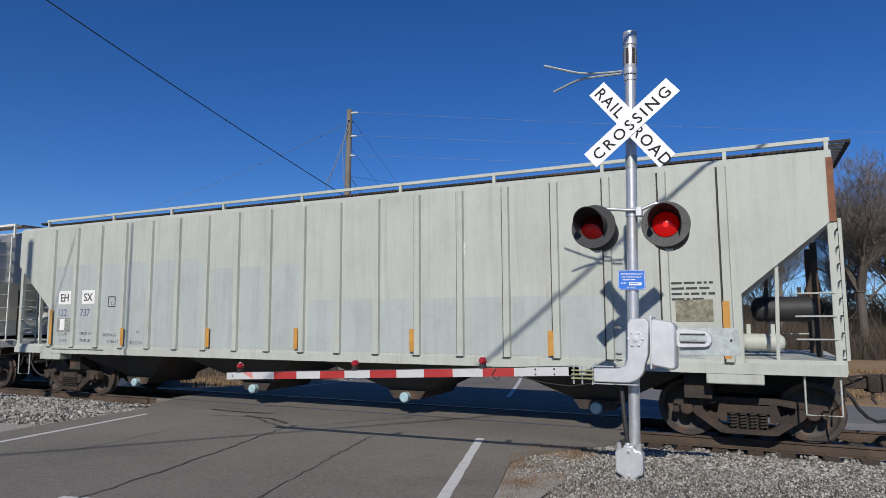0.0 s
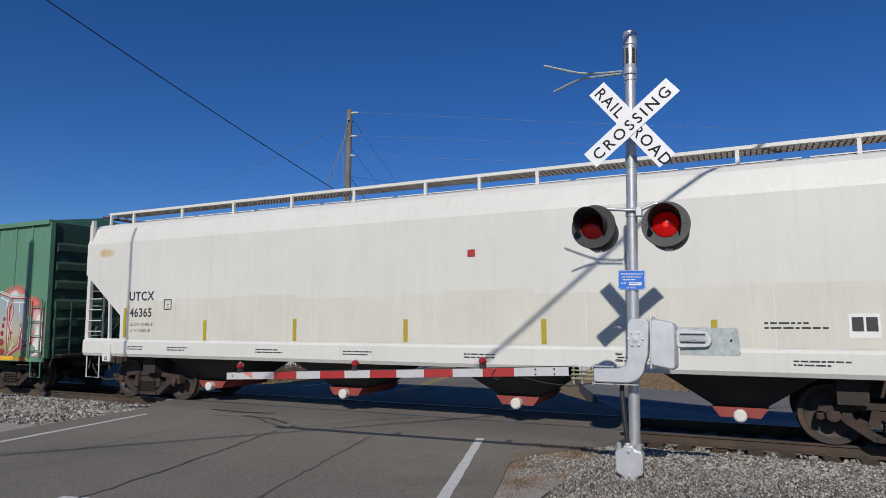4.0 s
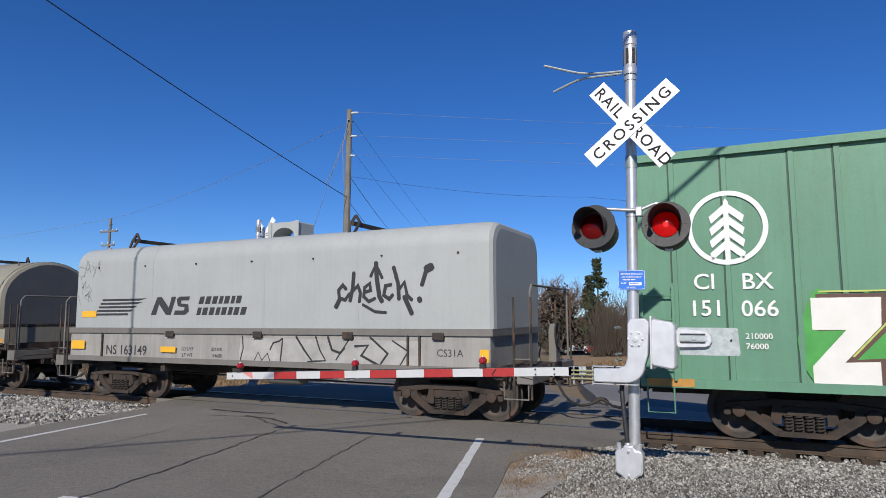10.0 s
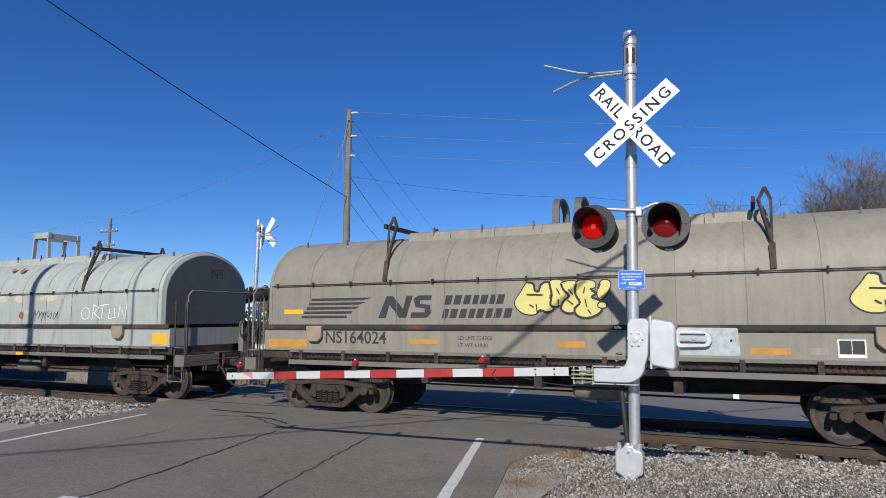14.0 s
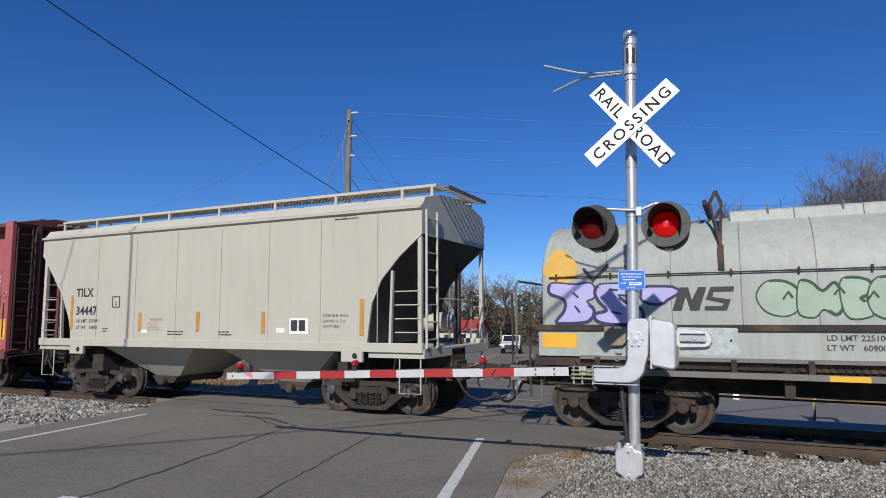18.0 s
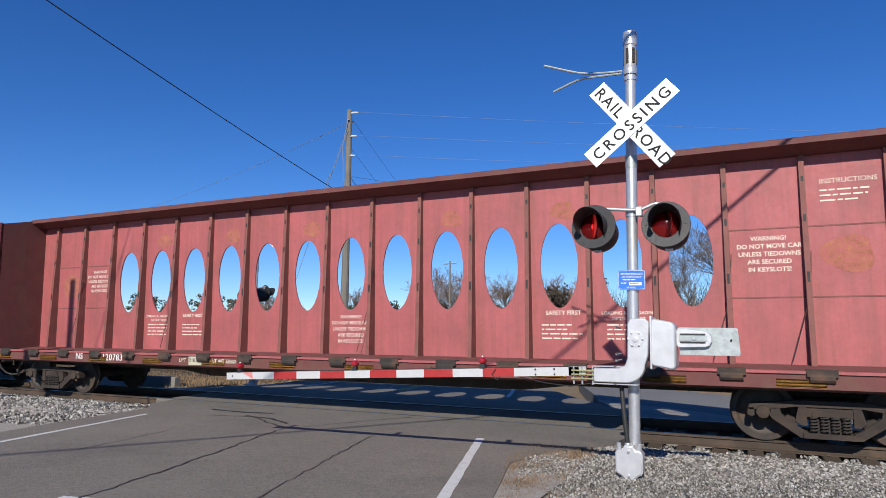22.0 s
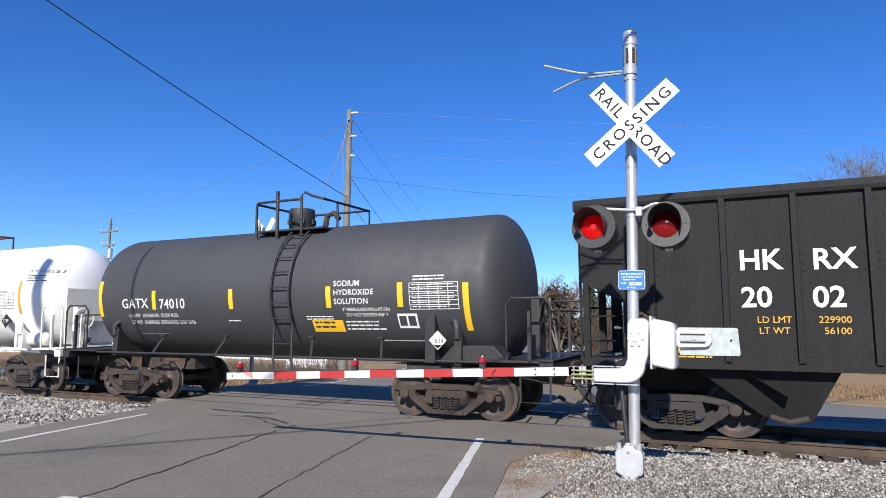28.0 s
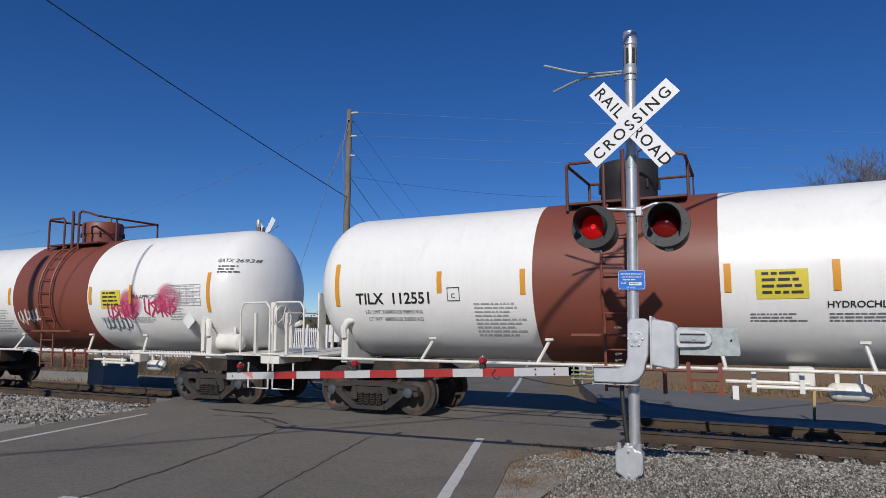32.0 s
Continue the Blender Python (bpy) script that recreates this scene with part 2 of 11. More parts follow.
near = [(road_x(-40, -7.6), -40), (road_x(-40, 0.5), -40), (-2.30, 6.0), (-2.78, 7.9), (-2.62, 8.8), (-2.2, 9.45), (-1.85, 10.2), (-1.8, 11.50),
        (-12.6, 11.50), (-12.3, 10.6), (-11.6, 9.9), (road_x(7, -7.5), 7)]
slab("road", near, 0.0, 0.6, ASPHALT, "grey patched two-lane asphalt road up to the level crossing")


def between(y, table):
    """The value at y of a table of (y, value) rows."""
    for (y0, v0), (y1, v1) in zip(table, table[1:]):
        if y <= y1:
            return v0 + (v1 - v0) * (y - y0) / (y1 - y0)
    return table[-1][1]


def far_z(y):
    """The far road falls away from the humped crossing and rises again far off."""
    return between(y, [(13.2, 0.055), (14.4, 0.03), (17.0, -0.07), (19.5, -0.15), (24.0, -0.22), (32.0, -0.22), (45.0, -0.10), (60.0, 0.02), (230.0, 0.02)])


stations = [13.2, 13.8, 14.4, 15.5, 17.0, 18.2, 19.5, 21.5, 24.0, 28.0, 32.0, 38.0, 45.0, 60.0, 230.0]
west = [(13.2, -13.6), (15.5, -14.6), (22.0, road_x(22, -7.6)), (60.0, road_x(60, -7.4)), (230.0, road_x(230, -7.4))]
east = [(13.2, -2.2), (14.6, -2.6), (22.0, road_x(22, 1.2)), (60.0, road_x(60, 0.5)), (230.0, road_x(230, 0.5))]
b, n = Build(), len(stations)
b.add([(between(v, side), v, far_z(v) - d) for d in (0.0, 0.6) for side in (west, east) for v in stations],
      [(i, n + i, n + i + 1, i + 1) for i in range(n - 1)] + [(n + i, 3 * n + i, 3 * n + i + 1, n + i + 1) for i in range(n - 1)] + [(2 * n + i, i, i + 1, 2 * n + i + 1) for i in range(n - 1)] + [(0, 2 * n, 3 * n, n)])
tagged(solid("road", b, ASPHALT, "grey asphalt road running away beyond the railway line", smooth=0), kind="structure")
PALE_GRAVEL = mat("pale_gravel", (0.20, 0.185, 0.165), 0.95, vary=0.25, scale=1.2, fine=45, bump=1.0, speck=(30.0, (0.34, 0.33, 0.31), 0.7))
tilled = mat("dry_verge", (0.27, 0.172, 0.085), 0.95, vary=0.2, scale=0.6, fine=25, bump=0.8, second=(0.25, 0.17, 0.09), spread=0.2)


def slope(name, pts, material, label, thick=0.3):
    """A sheet of ground through (x, y, z) corners."""
    b, n = Build(), len(pts)
    b.add([(x, y, z - thick) for x, y, z in pts] + list(pts), [tuple(range(n - 1, -1, -1)), tuple(range(n, 2 * n))] + [(i, (i + 1) % n, n + (i + 1) % n, n + i) for i in range(n)])
    return tagged(solid(name, b, material, label, smooth=0), kind="structure")


def terrain(name, rows, material, label, thick=0.5, rough=0.0, seed=1, cells=1):
    """Uneven ground through rows of (x, y, z) points, all rows of one length, with a skirt below."""
    b, n = Build(), len(rows[0])
    fine = []
    for r0, r1 in zip(rows, rows[1:]):
        for c in range(cells):
            fine.append([tuple(p + (q - p) * c / cells for p, q in zip(a0, a1)) for a0, a1 in zip(r0, r1)])
    fine.append(list(rows[-1]))
    k = len(fine)
    grid = [(x, y, z + rough * noise.noise((x * 0.9, y * 0.9, seed))) for r in fine for x, y, z in r]
    b.add(grid, [(i * n + j, i * n + j + 1, (i + 1) * n + j + 1, (i + 1) * n + j) for i in range(k - 1) for j in range(n - 1)])
    edge = [j for j in range(n)] + [i * n + n - 1 for i in range(1, k)] + [(k - 1) * n + j for j in range(n - 2, -1, -1)] + [i * n for i in range(k - 2, 0, -1)]
    m = len(edge)
    b.add([grid[e] for e in edge] + [(grid[e][0], grid[e][1], grid[e][2] - thick) for e in edge], [(i, (i + 1) % m, m + (i + 1) % m, m + i) for i in range(m)])
    return tagged(solid(name, b, material, label), kind="structure")


# east of the road: gravel bank, side road and the verge that rises to the woods
xs = [0.0, 1.5, 3.0, 6.0, 12.0, 30.0, 80.0]
terrain("pavement", [[(-2.55, 14.2, -0.12)] + [(x, 14.3, -0.16) for x in xs], [(-3.2, 16.4, -0.08)] + [(x, 16.4, -0.30) for x in xs], [(-3.9, 18.6, -0.17)] + [(x, 18.8, -0.49) for x in xs],
                     [(-4.1, 19.5, -0.20)] + [(x, 19.6, -0.53) for x in xs]], PALE_GRAVEL, "pale gravel bank falling from the track to the side road", 0.5, 0.03, 5, 4)
terrain("road", [[(-4.05, 19.3, -0.19)] + [(x, 19.35, -0.525) for x in xs], [(-4.7, 21.5, -0.22)] + [(x, 21.5, -0.51) for x in xs], [(-5.6, 24.3, -0.25)] + [(x, 24.0, -0.515) for x in xs],
                 [(-6.6, 27.6, -0.26)] + [(x, 26.9 - 0.45 * min(x, 6.0), -0.53) for x in xs]], FAR_ASPHALT, "worn grey side road along the far side of the line", 0.5, 0.012, 6, 2)
terrain("ground", [[(-6.3, 27.0, -0.27)] + [(x, 26.6 - 0.45 * min(x, 6.0), -0.52) for x in xs], [(-8.1, 33.0, -0.26)] + [(x, 33.0, -0.34) for x in xs], [(-10.2, 40.0, -0.18)] + [(x, 40.0, -0.05) for x in xs],
                   [(-12.6, 48.0, -0.06)] + [(x, 48.0, 0.42) for x in xs], [(-16.0, 60.0, -0.05)] + [(x, 60.0, 0.55) for x in xs], [(-16.5, 62.0, -0.7)] + [(x, 62.0, -0.7) for x in xs]],
        tilled, "orange-brown dry grass verge rising behind the side road", 0.5, 0.10, 7, 4)
# west of the road
xs = [-130.0, -70.0, -40.0, -30.0, -24.0, -19.0]
terrain("pavement", [[(x, 14.3, -0.16) for x in xs] + [(-14.3, 14.3, -0.05)], [(x, 17.0, -0.45) for x in xs] + [(-15.2, 17.3, -0.12)], [(x, 19.0, -0.60) for x in xs] + [(-15.9, 19.4, -0.21)]],
        PALE_GRAVEL, "pale gravel bank beside the far side of the track", 0.5, 0.03, 8, 4)
terrain("ground", [[(x, 18.9, -0.60) for x in xs] + [(-15.8, 19.2, -0.20)], [(x, 23.0, -0.62) for x in xs] + [(-17.0, 23.0, -0.27)], [(x, 30.0, -0.42) for x in xs] + [(-19.2, 30.0, -0.27)],
                   [(x, 36.0, -0.16) for x in xs] + [(-21.0, 36.0, -0.24)]], tilled, "dry brown grass verge beyond the gravel bank", 0.4, 0.06, 9, 4)
slope("ground", [(-330, 35.8, -0.16), (-130, 35.8, -0.16), (-20.9, 35.8, -0.25), (-78, 229, -0.10), (-330, 240, -0.12)], GROUND, "brown winter ground on the far side of the line", 0.6)
slope("pavement", [(-13.4, 2.0, -0.12), (-9.0, 2.0, -0.08), (-10.8, 7.9, -0.08), (-14.2, 8.2, -0.13)], GRAVEL_BED, "grey gravel shoulder beside the road")
slope("ground", [(-130, -40, -0.14), (3.4, -40, -0.14), (-9.2, 3.0, -0.14), (-11.0, 8.0, -0.16), (-130, 8.6, -0.14)], GROUND, "brown winter ground on the near side of the line", 0.4)

# painted lines and seams
def stripe(y0, y1, off, w, z=0.004, name="road_line", material=ROAD_PAINT, label="faded white painted edge line of the road"):
    b, n = Build(), 24
    rnd = random.Random(int(y0 * 10 + off * 7))
    for i in range(n):
        a, c = y0 + (y1 - y0) * i / n, y0 + (y1 - y0) * (i + 1) / n
        j = [rnd.uniform(-0.006, 0.006) for _ in range(2)]
        za, zc = (z + far_z(a), z + far_z(c)) if a > 13 else (z, z)
        b.add([(road_x(a, off - w / 2) + j[0], a, za), (road_x(a, off + w / 2) + j[1], a, za), (road_x(c, off + w / 2) + j[1], c, zc), (road_x(c, off - w / 2) + j[0], c, zc)], [(0, 1, 2, 3)])
    return tagged(solid(name, b, material, label, smooth=0), kind="structure")


stripe(2.0, 9.5, 0.0, 0.12)
stripe(-5.0, 9.15, -6.72, 0.11)
stripe(17.0, 60.0, 0.0, 0.12, 0.008)
stripe(17.0, 60.0, -6.72, 0.11, 0.008)
YELLOW_PAINT = mat("yellow_road_paint", (0.55, 0.38, 0.06), 0.7, vary=0.12, stain=(0.2, 0.18, 0.14), amount=0.3, stain_scale=(5, 5, 5))
for off in (-3.27, -3.47):
    stripe(17.5, 60.0, off, 0.1, 0.008, material=YELLOW_PAINT, label="faded yellow centre line of the road")
b = Build()
b.add([(-5.90, 3.86, 0.004), (-2.75, 4.62, 0.004), (-2.85, 5.0, 0.004), (-6.02, 4.24, 0.004)], [(0, 1, 2, 3)])
tagged(solid("stop_line", b, ROAD_PAINT, "faded white stop line across the lane", smooth=0), kind="structure")


def seam(points, w, name="crack", label="dark tar-filled crack in the asphalt", material=TAR, seed=3):
    """An uneven flat line on the road through (x, y) points."""
    rnd, b = random.Random(seed), Build()
    pts = []
    for (x0, y0), (x1, y1) in zip(points, points[1:]):
        n = max(2, int(math.hypot(x1 - x0, y1 - y0) / 0.12))
        pts += [(x0 + (x1 - x0) * k / n + rnd.uniform(-0.028, 0.028), y0 + (y1 - y0) * k / n + rnd.uniform(-0.028, 0.028)) for k in range(n)]
    left, right = [], []
    for i, p in enumerate(pts):
        q, r = pts[min(i + 1, len(pts) - 1)], pts[max(i - 1, 0)]
        d = Vector((q[0] - r[0], q[1] - r[1])).normalized()
        h = w * rnd.uniform(0.25, 0.7)
        left.append((p[0] - d.y * h, p[1] + d.x * h, 0.005))
        right.append((p[0] + d.y * h, p[1] - d.x * h, 0.005))
    k = len(pts)
    b.add(left + right, [(i, k + i, k + i + 1, i + 1) for i in range(k - 1)])
    return tagged(solid(name, b, material, label, smooth=0), kind="structure")


seam([(-7.19, 8.97), (-6.9, 8.0), (-6.55, 6.93), (-6.16, 5.63), (-5.87, 4.54), (-5.6, 3.2)], 0.026, seed=5)
seam([(-7.09, 8.95), (-6.5, 10.3), (-5.9, 11.4)], 0.018, seed=15)
seam([(-8.6, 7.8), (-8.4, 6.8), (-8.2, 5.78)], 0.014, seed=16)
seam([(-5.42, 8.9), (-4.96, 7.21), (-4.46, 5.5), (-4.2, 4.6)], 0.016, seed=6)
seam([(-8.9, 9.9), (-8.1, 9.75), (-7.35, 9.3)], 0.055, seed=8)
seam([(-10.2, 10.35), (-9.2, 10.3), (-8.5, 10.45)], 0.10, "road_patch", "dark oil stain on the asphalt", seed=9)
seam([(-9.56, 9.61), (-8.64, 9.84), (-8.0, 9.4), (-7.25, 9.0)], 0.03, seed=10)

# ---- track ----
track = pose(0, TRACK_Y, TRACK_Z, CANT)
rail_prof = [(-0.068, -0.172), (0.068, -0.172), (0.068, -0.160), (0.012, -0.142), (0.009, -0.042), (0.034, -0.034), (0.035, -0.006), (0.028, 0.0), (-0.028, 0.0),
             (-0.035, -0.006), (-0.034, -0.034), (-0.009, -0.042), (-0.012, -0.142), (-0.068, -0.160)]
for y in (-0.7525, 0.7525):
    rail = tagged(thing("rail", "rusty brown steel rail with a polished head", "rail", track, "rails of the line"), kind="structure")
    part("rail_body", Build().prism([(y + a, c) for a, c in rail_prof], -160, 90), RAIL, rail)
    part("rail_head", Build().prism([(y - 0.024, 0.0005), (y + 0.024, 0.0005), (y + 0.02, 0.003), (y - 0.02, 0.003)], -160, 90), RAIL_HEAD, rail, "polished running surface", smooth=0)
    clips = Build()
    for i in range(-40, 30):
        for s in (-1, 1):
            clips.box(i * 0.508 - 0.03, i * 0.508 + 0.03, y + s * 0.075 - 0.02, y + s * 0.075 + 0.02, -0.165, -0.14)
    part("tie_plate", clips, RAIL, rail)
tie_b = Build()
tie_b.prism([(-0.115, -0.36), (0.115, -0.36), (0.115, -0.19), (0.10, -0.174), (-0.10, -0.174), (-0.115, -0.19)], -1.3, 1.3, "y")
tie_me = tie_b.mesh("tie", TIE)
sleepers = tagged(thing("track_bed", "creosoted timber sleepers under the rails", "track", track), kind="structure")
rnd = random.Random(4)
for i in range(-58, 34):
    x = i * 0.508 + rnd.uniform(-0.03, 0.03)
    if -12.4 < x < -2.1:
        continue
    part("tie", tie_me, TIE, sleepers, at=pose(x, rnd.uniform(-0.05, 0.05), rnd.uniform(-0.012, 0.004), 0, 0, rnd.uniform(-1.5, 1.5)))
slab("crossing_panel", [(-13.2, 11.50), (-1.85, 11.50), (-1.9, 11.545), (-13.2, 11.545)], 0.0, 0.15, ASPHALT, "asphalt edge beside the near rail")
b = Build()
b.prism([(-0.66, -0.1), (0.66, -0.1), (0.66, -0.012), (-0.66, -0.012)], -13.0, -2.0)
tagged(solid("crossing_panel", b, ASPHALT, "asphalt fill between the rails at the crossing", at=track, smooth=0), kind="structure")

# ballast: a shaped bed with loose stones on it
def bed(name, x0, x1, prof, label, step=0.3, seed=1):
    """A strip of ballast along the track: prof gives (y, z) from the near edge."""
    rnd, b = random.Random(seed), Build()
    n = int((x1 - x0) / step)
    rows = []
    for i in range(n + 1):
        x = x0 + (x1 - x0) * i / n
        rows.append([(x, y + rnd.uniform(-0.05, 0.05), z + noise.noise((x * 1.3, y * 1.3, seed)) * 0.035) for y, z in prof])
    k = len(prof)
    b.add([p for r in rows for p in r], [(i * k + j, (i + 1) * k + j, (i + 1) * k + j + 1, i * k + j + 1) for i in range(n) for j in range(k - 1)])
    return tagged(solid(name, b, GRAVEL_BED, label), kind="structure")


bed("ballast", -1.95, 60, [(-14.0, -0.17), (3.0, -0.13), (6.3, -0.03), (7.6, 0.0), (8.8, -0.02), (9.6, -0.06), (10.4, -0.15), (10.85, -0.21), (11.1, -0.25), (11.5, -0.27), (11.9, -0.27), (12.8, -0.25), (13.3, -0.22), (13.9, -0.18), (14.6, -0.24)],
    "grey crushed-stone shoulder and ballast beside the track", seed=2)
bed("ballast", -120, -10.9, [(7.6, -0.17), (8.6, -0.10), (9.4, -0.06), (10.3, -0.07), (10.8, -0.12), (11.1, -0.22), (11.9, -0.25), (12.8, -0.23), (13.3, -0.20), (14.0, -0.17), (14.8, -0.24)],
    "grey crushed-stone ballast beside the road", seed=3)
bed("ballast", -3.6, -1.90, [(-14.0, -0.17), (3.0, -0.07), (5.0, -0.012), (6.3, -0.010), (7.6, -0.012), (8.8, -0.02), (9.6, -0.06), (10.4, -0.10), (11.1, -0.13), (11.45, -0.16)], "grey gravel fringe beside the road", 0.2, seed=4)


def stones(name, spots, label, seed, lo, hi):
    """Loose angular stones, one joined object."""
    rnd, b = random.Random(seed), Build()
    for (x0, x1, y0, y1, zf, count) in spots:
        for _ in range(count):
            x, y = rnd.uniform(x0, x1), rnd.uniform(y0, y1)
            if x < road_x(y, 0.62) + 0.05 and x > -9:
                continue
            s = lo + (hi - lo) * rnd.random() ** 2
            z = zf(x, y)
            m = Euler((rnd.uniform(0, 6), rnd.uniform(0, 6), rnd.uniform(0, 6))).to_matrix()
            q = (rnd.uniform(0.7, 1.0), rnd.uniform(0.5, 0.8), rnd.uniform(0.4, 0.65))
            v = [m @ Vector((s * q[0] * i * rnd.uniform(0.55, 1), s * q[1] * j * rnd.uniform(0.55, 1), s * q[2] * k * rnd.uniform(0.55, 1))) for i in (-1, 1) for j in (-1, 1) for k in (-1, 1)]
            b.add([(p.x + x, p.y + y, p.z + z + s * 0.12) for p in v], [(0, 1, 3, 2), (4, 6, 7, 5), (0, 4, 5, 1), (2, 3, 7, 6), (0, 2, 6, 4), (1, 5, 7, 3)])
    me = b.mesh(name, STONE_VAR, 0)
    return tagged(new(name, me), label, "gravel", kind="stuff")


def stone_material():
    m = mat("loose_stone", (0.44, 0.43, 0.41), 0.92, vary=0.1, scale=12, fine=90, bump=0.3)
    n, link = m.node_tree.nodes, m.node_tree.links.new
    geo = n.new("ShaderNodeNewGeometry")
    r = n.new("ShaderNodeValToRGB")
    r.color_ramp.elements[0].color, r.color_ramp.elements[1].color = (0.055, 0.05, 0.043, 1), (0.44, 0.425, 0.39, 1)
    e = r.color_ramp.elements.new(0.5)
    e.color = (0.19, 0.178, 0.158, 1)
    link(geo.outputs["Random Per Island"], r.inputs[0])
    link(r.outputs[0], n["Principled BSDF"].inputs["Base Color"])
    return m


STONE_VAR = stone_material()


def near_z(x, y):
    return -0.03 + min(0, (8.8 - y)) * 0.035 + min(0, 9.9 - y) * 0.085 + noise.noise((x * 1.3, y * 1.3, 2)) * 0.03


def flat_z(x, y):
    return between(y, [(3.0, -0.13), (6.3, -0.03), (7.6, 0.0), (8.8, -0.02), (9.6, -0.06)]) + (0.012 if x > -1.9 else 0.004) + noise.noise((x * 1.3, y * 1.3, 2)) * 0.034


cribs = []
for k in range(-5, 24):
    for cy, cz, count in ((11.0, -0.205, 40), (11.33, -0.205, 34), (12.35, -0.215, 40), (13.55, -0.17, 30)):
        if k * 0.508 > -2.3:
            cribs.append((k * 0.508 + 0.135, k * 0.508 + 0.375, cy - 0.17, cy + 0.17 + (0.35 if cy == 12.35 else 0), lambda x, y, cz=cz: cz + 0.02 * noise.noise((x * 3, y * 3, 1)), count))
stones("gravel", [(-2.9, 7.0, 8.2, 11.0, near_z, 26000), (-2.9, 7.0, 9.6, 10.95, near_z, 9000), (1.6, 6.0, 5.2, 8.4, flat_z, 3000), (-2.3, 12.0, 13.3, 15.2, lambda x, y: -0.17 - max(0, y - 14) * 0.08, 4500)] + cribs,
       "loose grey crushed stones beside the track", 11, 0.012, 0.036)
stones("gravel", [(-2.6, 3.5, 5.0, 8.6, flat_z, 36000), (-1.9, 2.6, 6.2, 8.6, lambda x, y: flat_z(x, y) + 0.022, 12000)], "fine pale pebbles on the shoulder of the road", 13, 0.005, 0.019)
stones("gravel", [(-30, -12.6, 9.1, 11.0, lambda x, y: -0.065 - max(0, y - 10.3) * 0.08, 15000), (-13.0, -11.2, 8.4, 10.0, lambda x, y: -0.07, 1200), (-30, -11.6, 7.5, 9.2, lambda x, y: -0.10, 7000), (-30, -13.4, 13.25, 15, lambda x, y: -0.18, 3500),
                  (-30, -12.8, 10.9, 13.2, lambda x, y: -0.225, 5000)],
       "loose grey crushed stones between road and track", 12, 0.016, 0.052)


def grass(name, zones, label, material, seed, h0, h1):
    rnd, b = random.Random(seed), Build()
    for x0, x1, y0, y1, z, count in zones:
        for _ in range(count):
            x, y, a, h = rnd.uniform(x0, x1), rnd.uniform(y0, y1), rnd.uniform(0, 6.3), rnd.uniform(h0, h1)
            if (-8.5 < x < road_x(y, 0.5) and y < 40) or (y < 12 and noise.noise((x * 2.1, y * 2.1, 4)) < rnd.uniform(-0.5, 0.55)):
                continue
            dx, dy, w = math.cos(a), math.sin(a), (0.002 + 0.003 * rnd.random() if y < 12 else 0.005 + 0.006 * rnd.random() + 0.0006 * y)
            k = rnd.uniform(0.2, 0.8) * h
            b.add([(x - dy * w, y + dx * w, z), (x + dy * w, y - dx * w, z), (x + dx * k, y + dy * k, z + h)], [(0, 1, 2)])
    me = b.mesh(name, material, 0)
    return tagged(new(name, me), label, "grass", kind="stuff")


STRAW = mat("straw_grass", (0.22, 0.145, 0.07), 0.9, vary=0.3, scale=5, bump=0)
RUSSET = mat("russet_grass", (0.23, 0.15, 0.085), 0.9, vary=0.3, scale=5, bump=0)
grass("grass", [(-2.95, -1.9, 6.6, 9.4, -0.03, 9500), (-2.4, -1.3, 4.6, 7.4, -0.03, 5200), (-2.6, 0.5, 8.6, 10.2, -0.06, 900)], "dry russet grass tufts at the road's edge", RUSSET, 21, 0.015, 0.09)
grass("grass", [(-70, -17.5, 19.0, 27, -0.62, 14000), (-5, 45, 26.5, 37, -0.42, 12000), (-9, 50, 38, 48, -0.05, 12000)], "dry straw-coloured grass beyond the track", STRAW, 22, 0.08, 0.26)
# ---- background beyond the line ----
WIRE_DARK = mat("black_cable", (0.025, 0.025, 0.027), 0.6, vary=0.1, bump=0)
WIRE_PALE = mat("bare_wire", (0.22, 0.25, 0.31), 0.6, 0.1, vary=0.1, bump=0)
PORCELAIN = mat("porcelain", (0.62, 0.62, 0.6), 0.3, vary=0.05, bump=0)
BARK_PALE = mat("pale_bark", (0.20, 0.17, 0.145), 0.9, vary=0.25, scale=1.5, fine=20, bump=0.3)
BARK_DARK = mat("dark_bark", (0.10, 0.085, 0.072), 0.9, vary=0.25, scale=1.5, fine=20, bump=0.3)
TWIG = mat("brown_twigs", (0.17, 0.115, 0.085), 0.95, vary=0.25, scale=0.6, bump=0)
TWIG_GREY = mat("grey_twigs", (0.165, 0.143, 0.128), 0.95, vary=0.25, scale=0.6, bump=0)
NEEDLES = mat("dark_needles", (0.030, 0.050, 0.022), 0.9, vary=0.35, scale=0.8, bump=0, second=(0.055, 0.06, 0.025), spread=0.2)
THICKET = mat("russet_thicket", (0.072, 0.050, 0.037), 0.95, vary=0.35, scale=0.3, bump=0, second=(0.06, 0.05, 0.035), spread=0.2)
WOODS = mat("winter_woods", (0.115, 0.095, 0.065), 0.95, vary=0.35, scale=0.12, bump=0, second=(0.055, 0.06, 0.035), spread=0.12)


def sag(a, b, drop, n=14):
    a, b = Vector(a), Vector(b)
    return [a.lerp(b, k / n) - Vector((0, 0, drop * 4 * (k / n) * (1 - k / n))) for k in range(n + 1)]


def wire(a, b, drop, r, material, label, name="wire", group=""):
    return solid(name, Build().tube(sag(a, b, drop), r, 5, False), material, label, "wire", group=group)


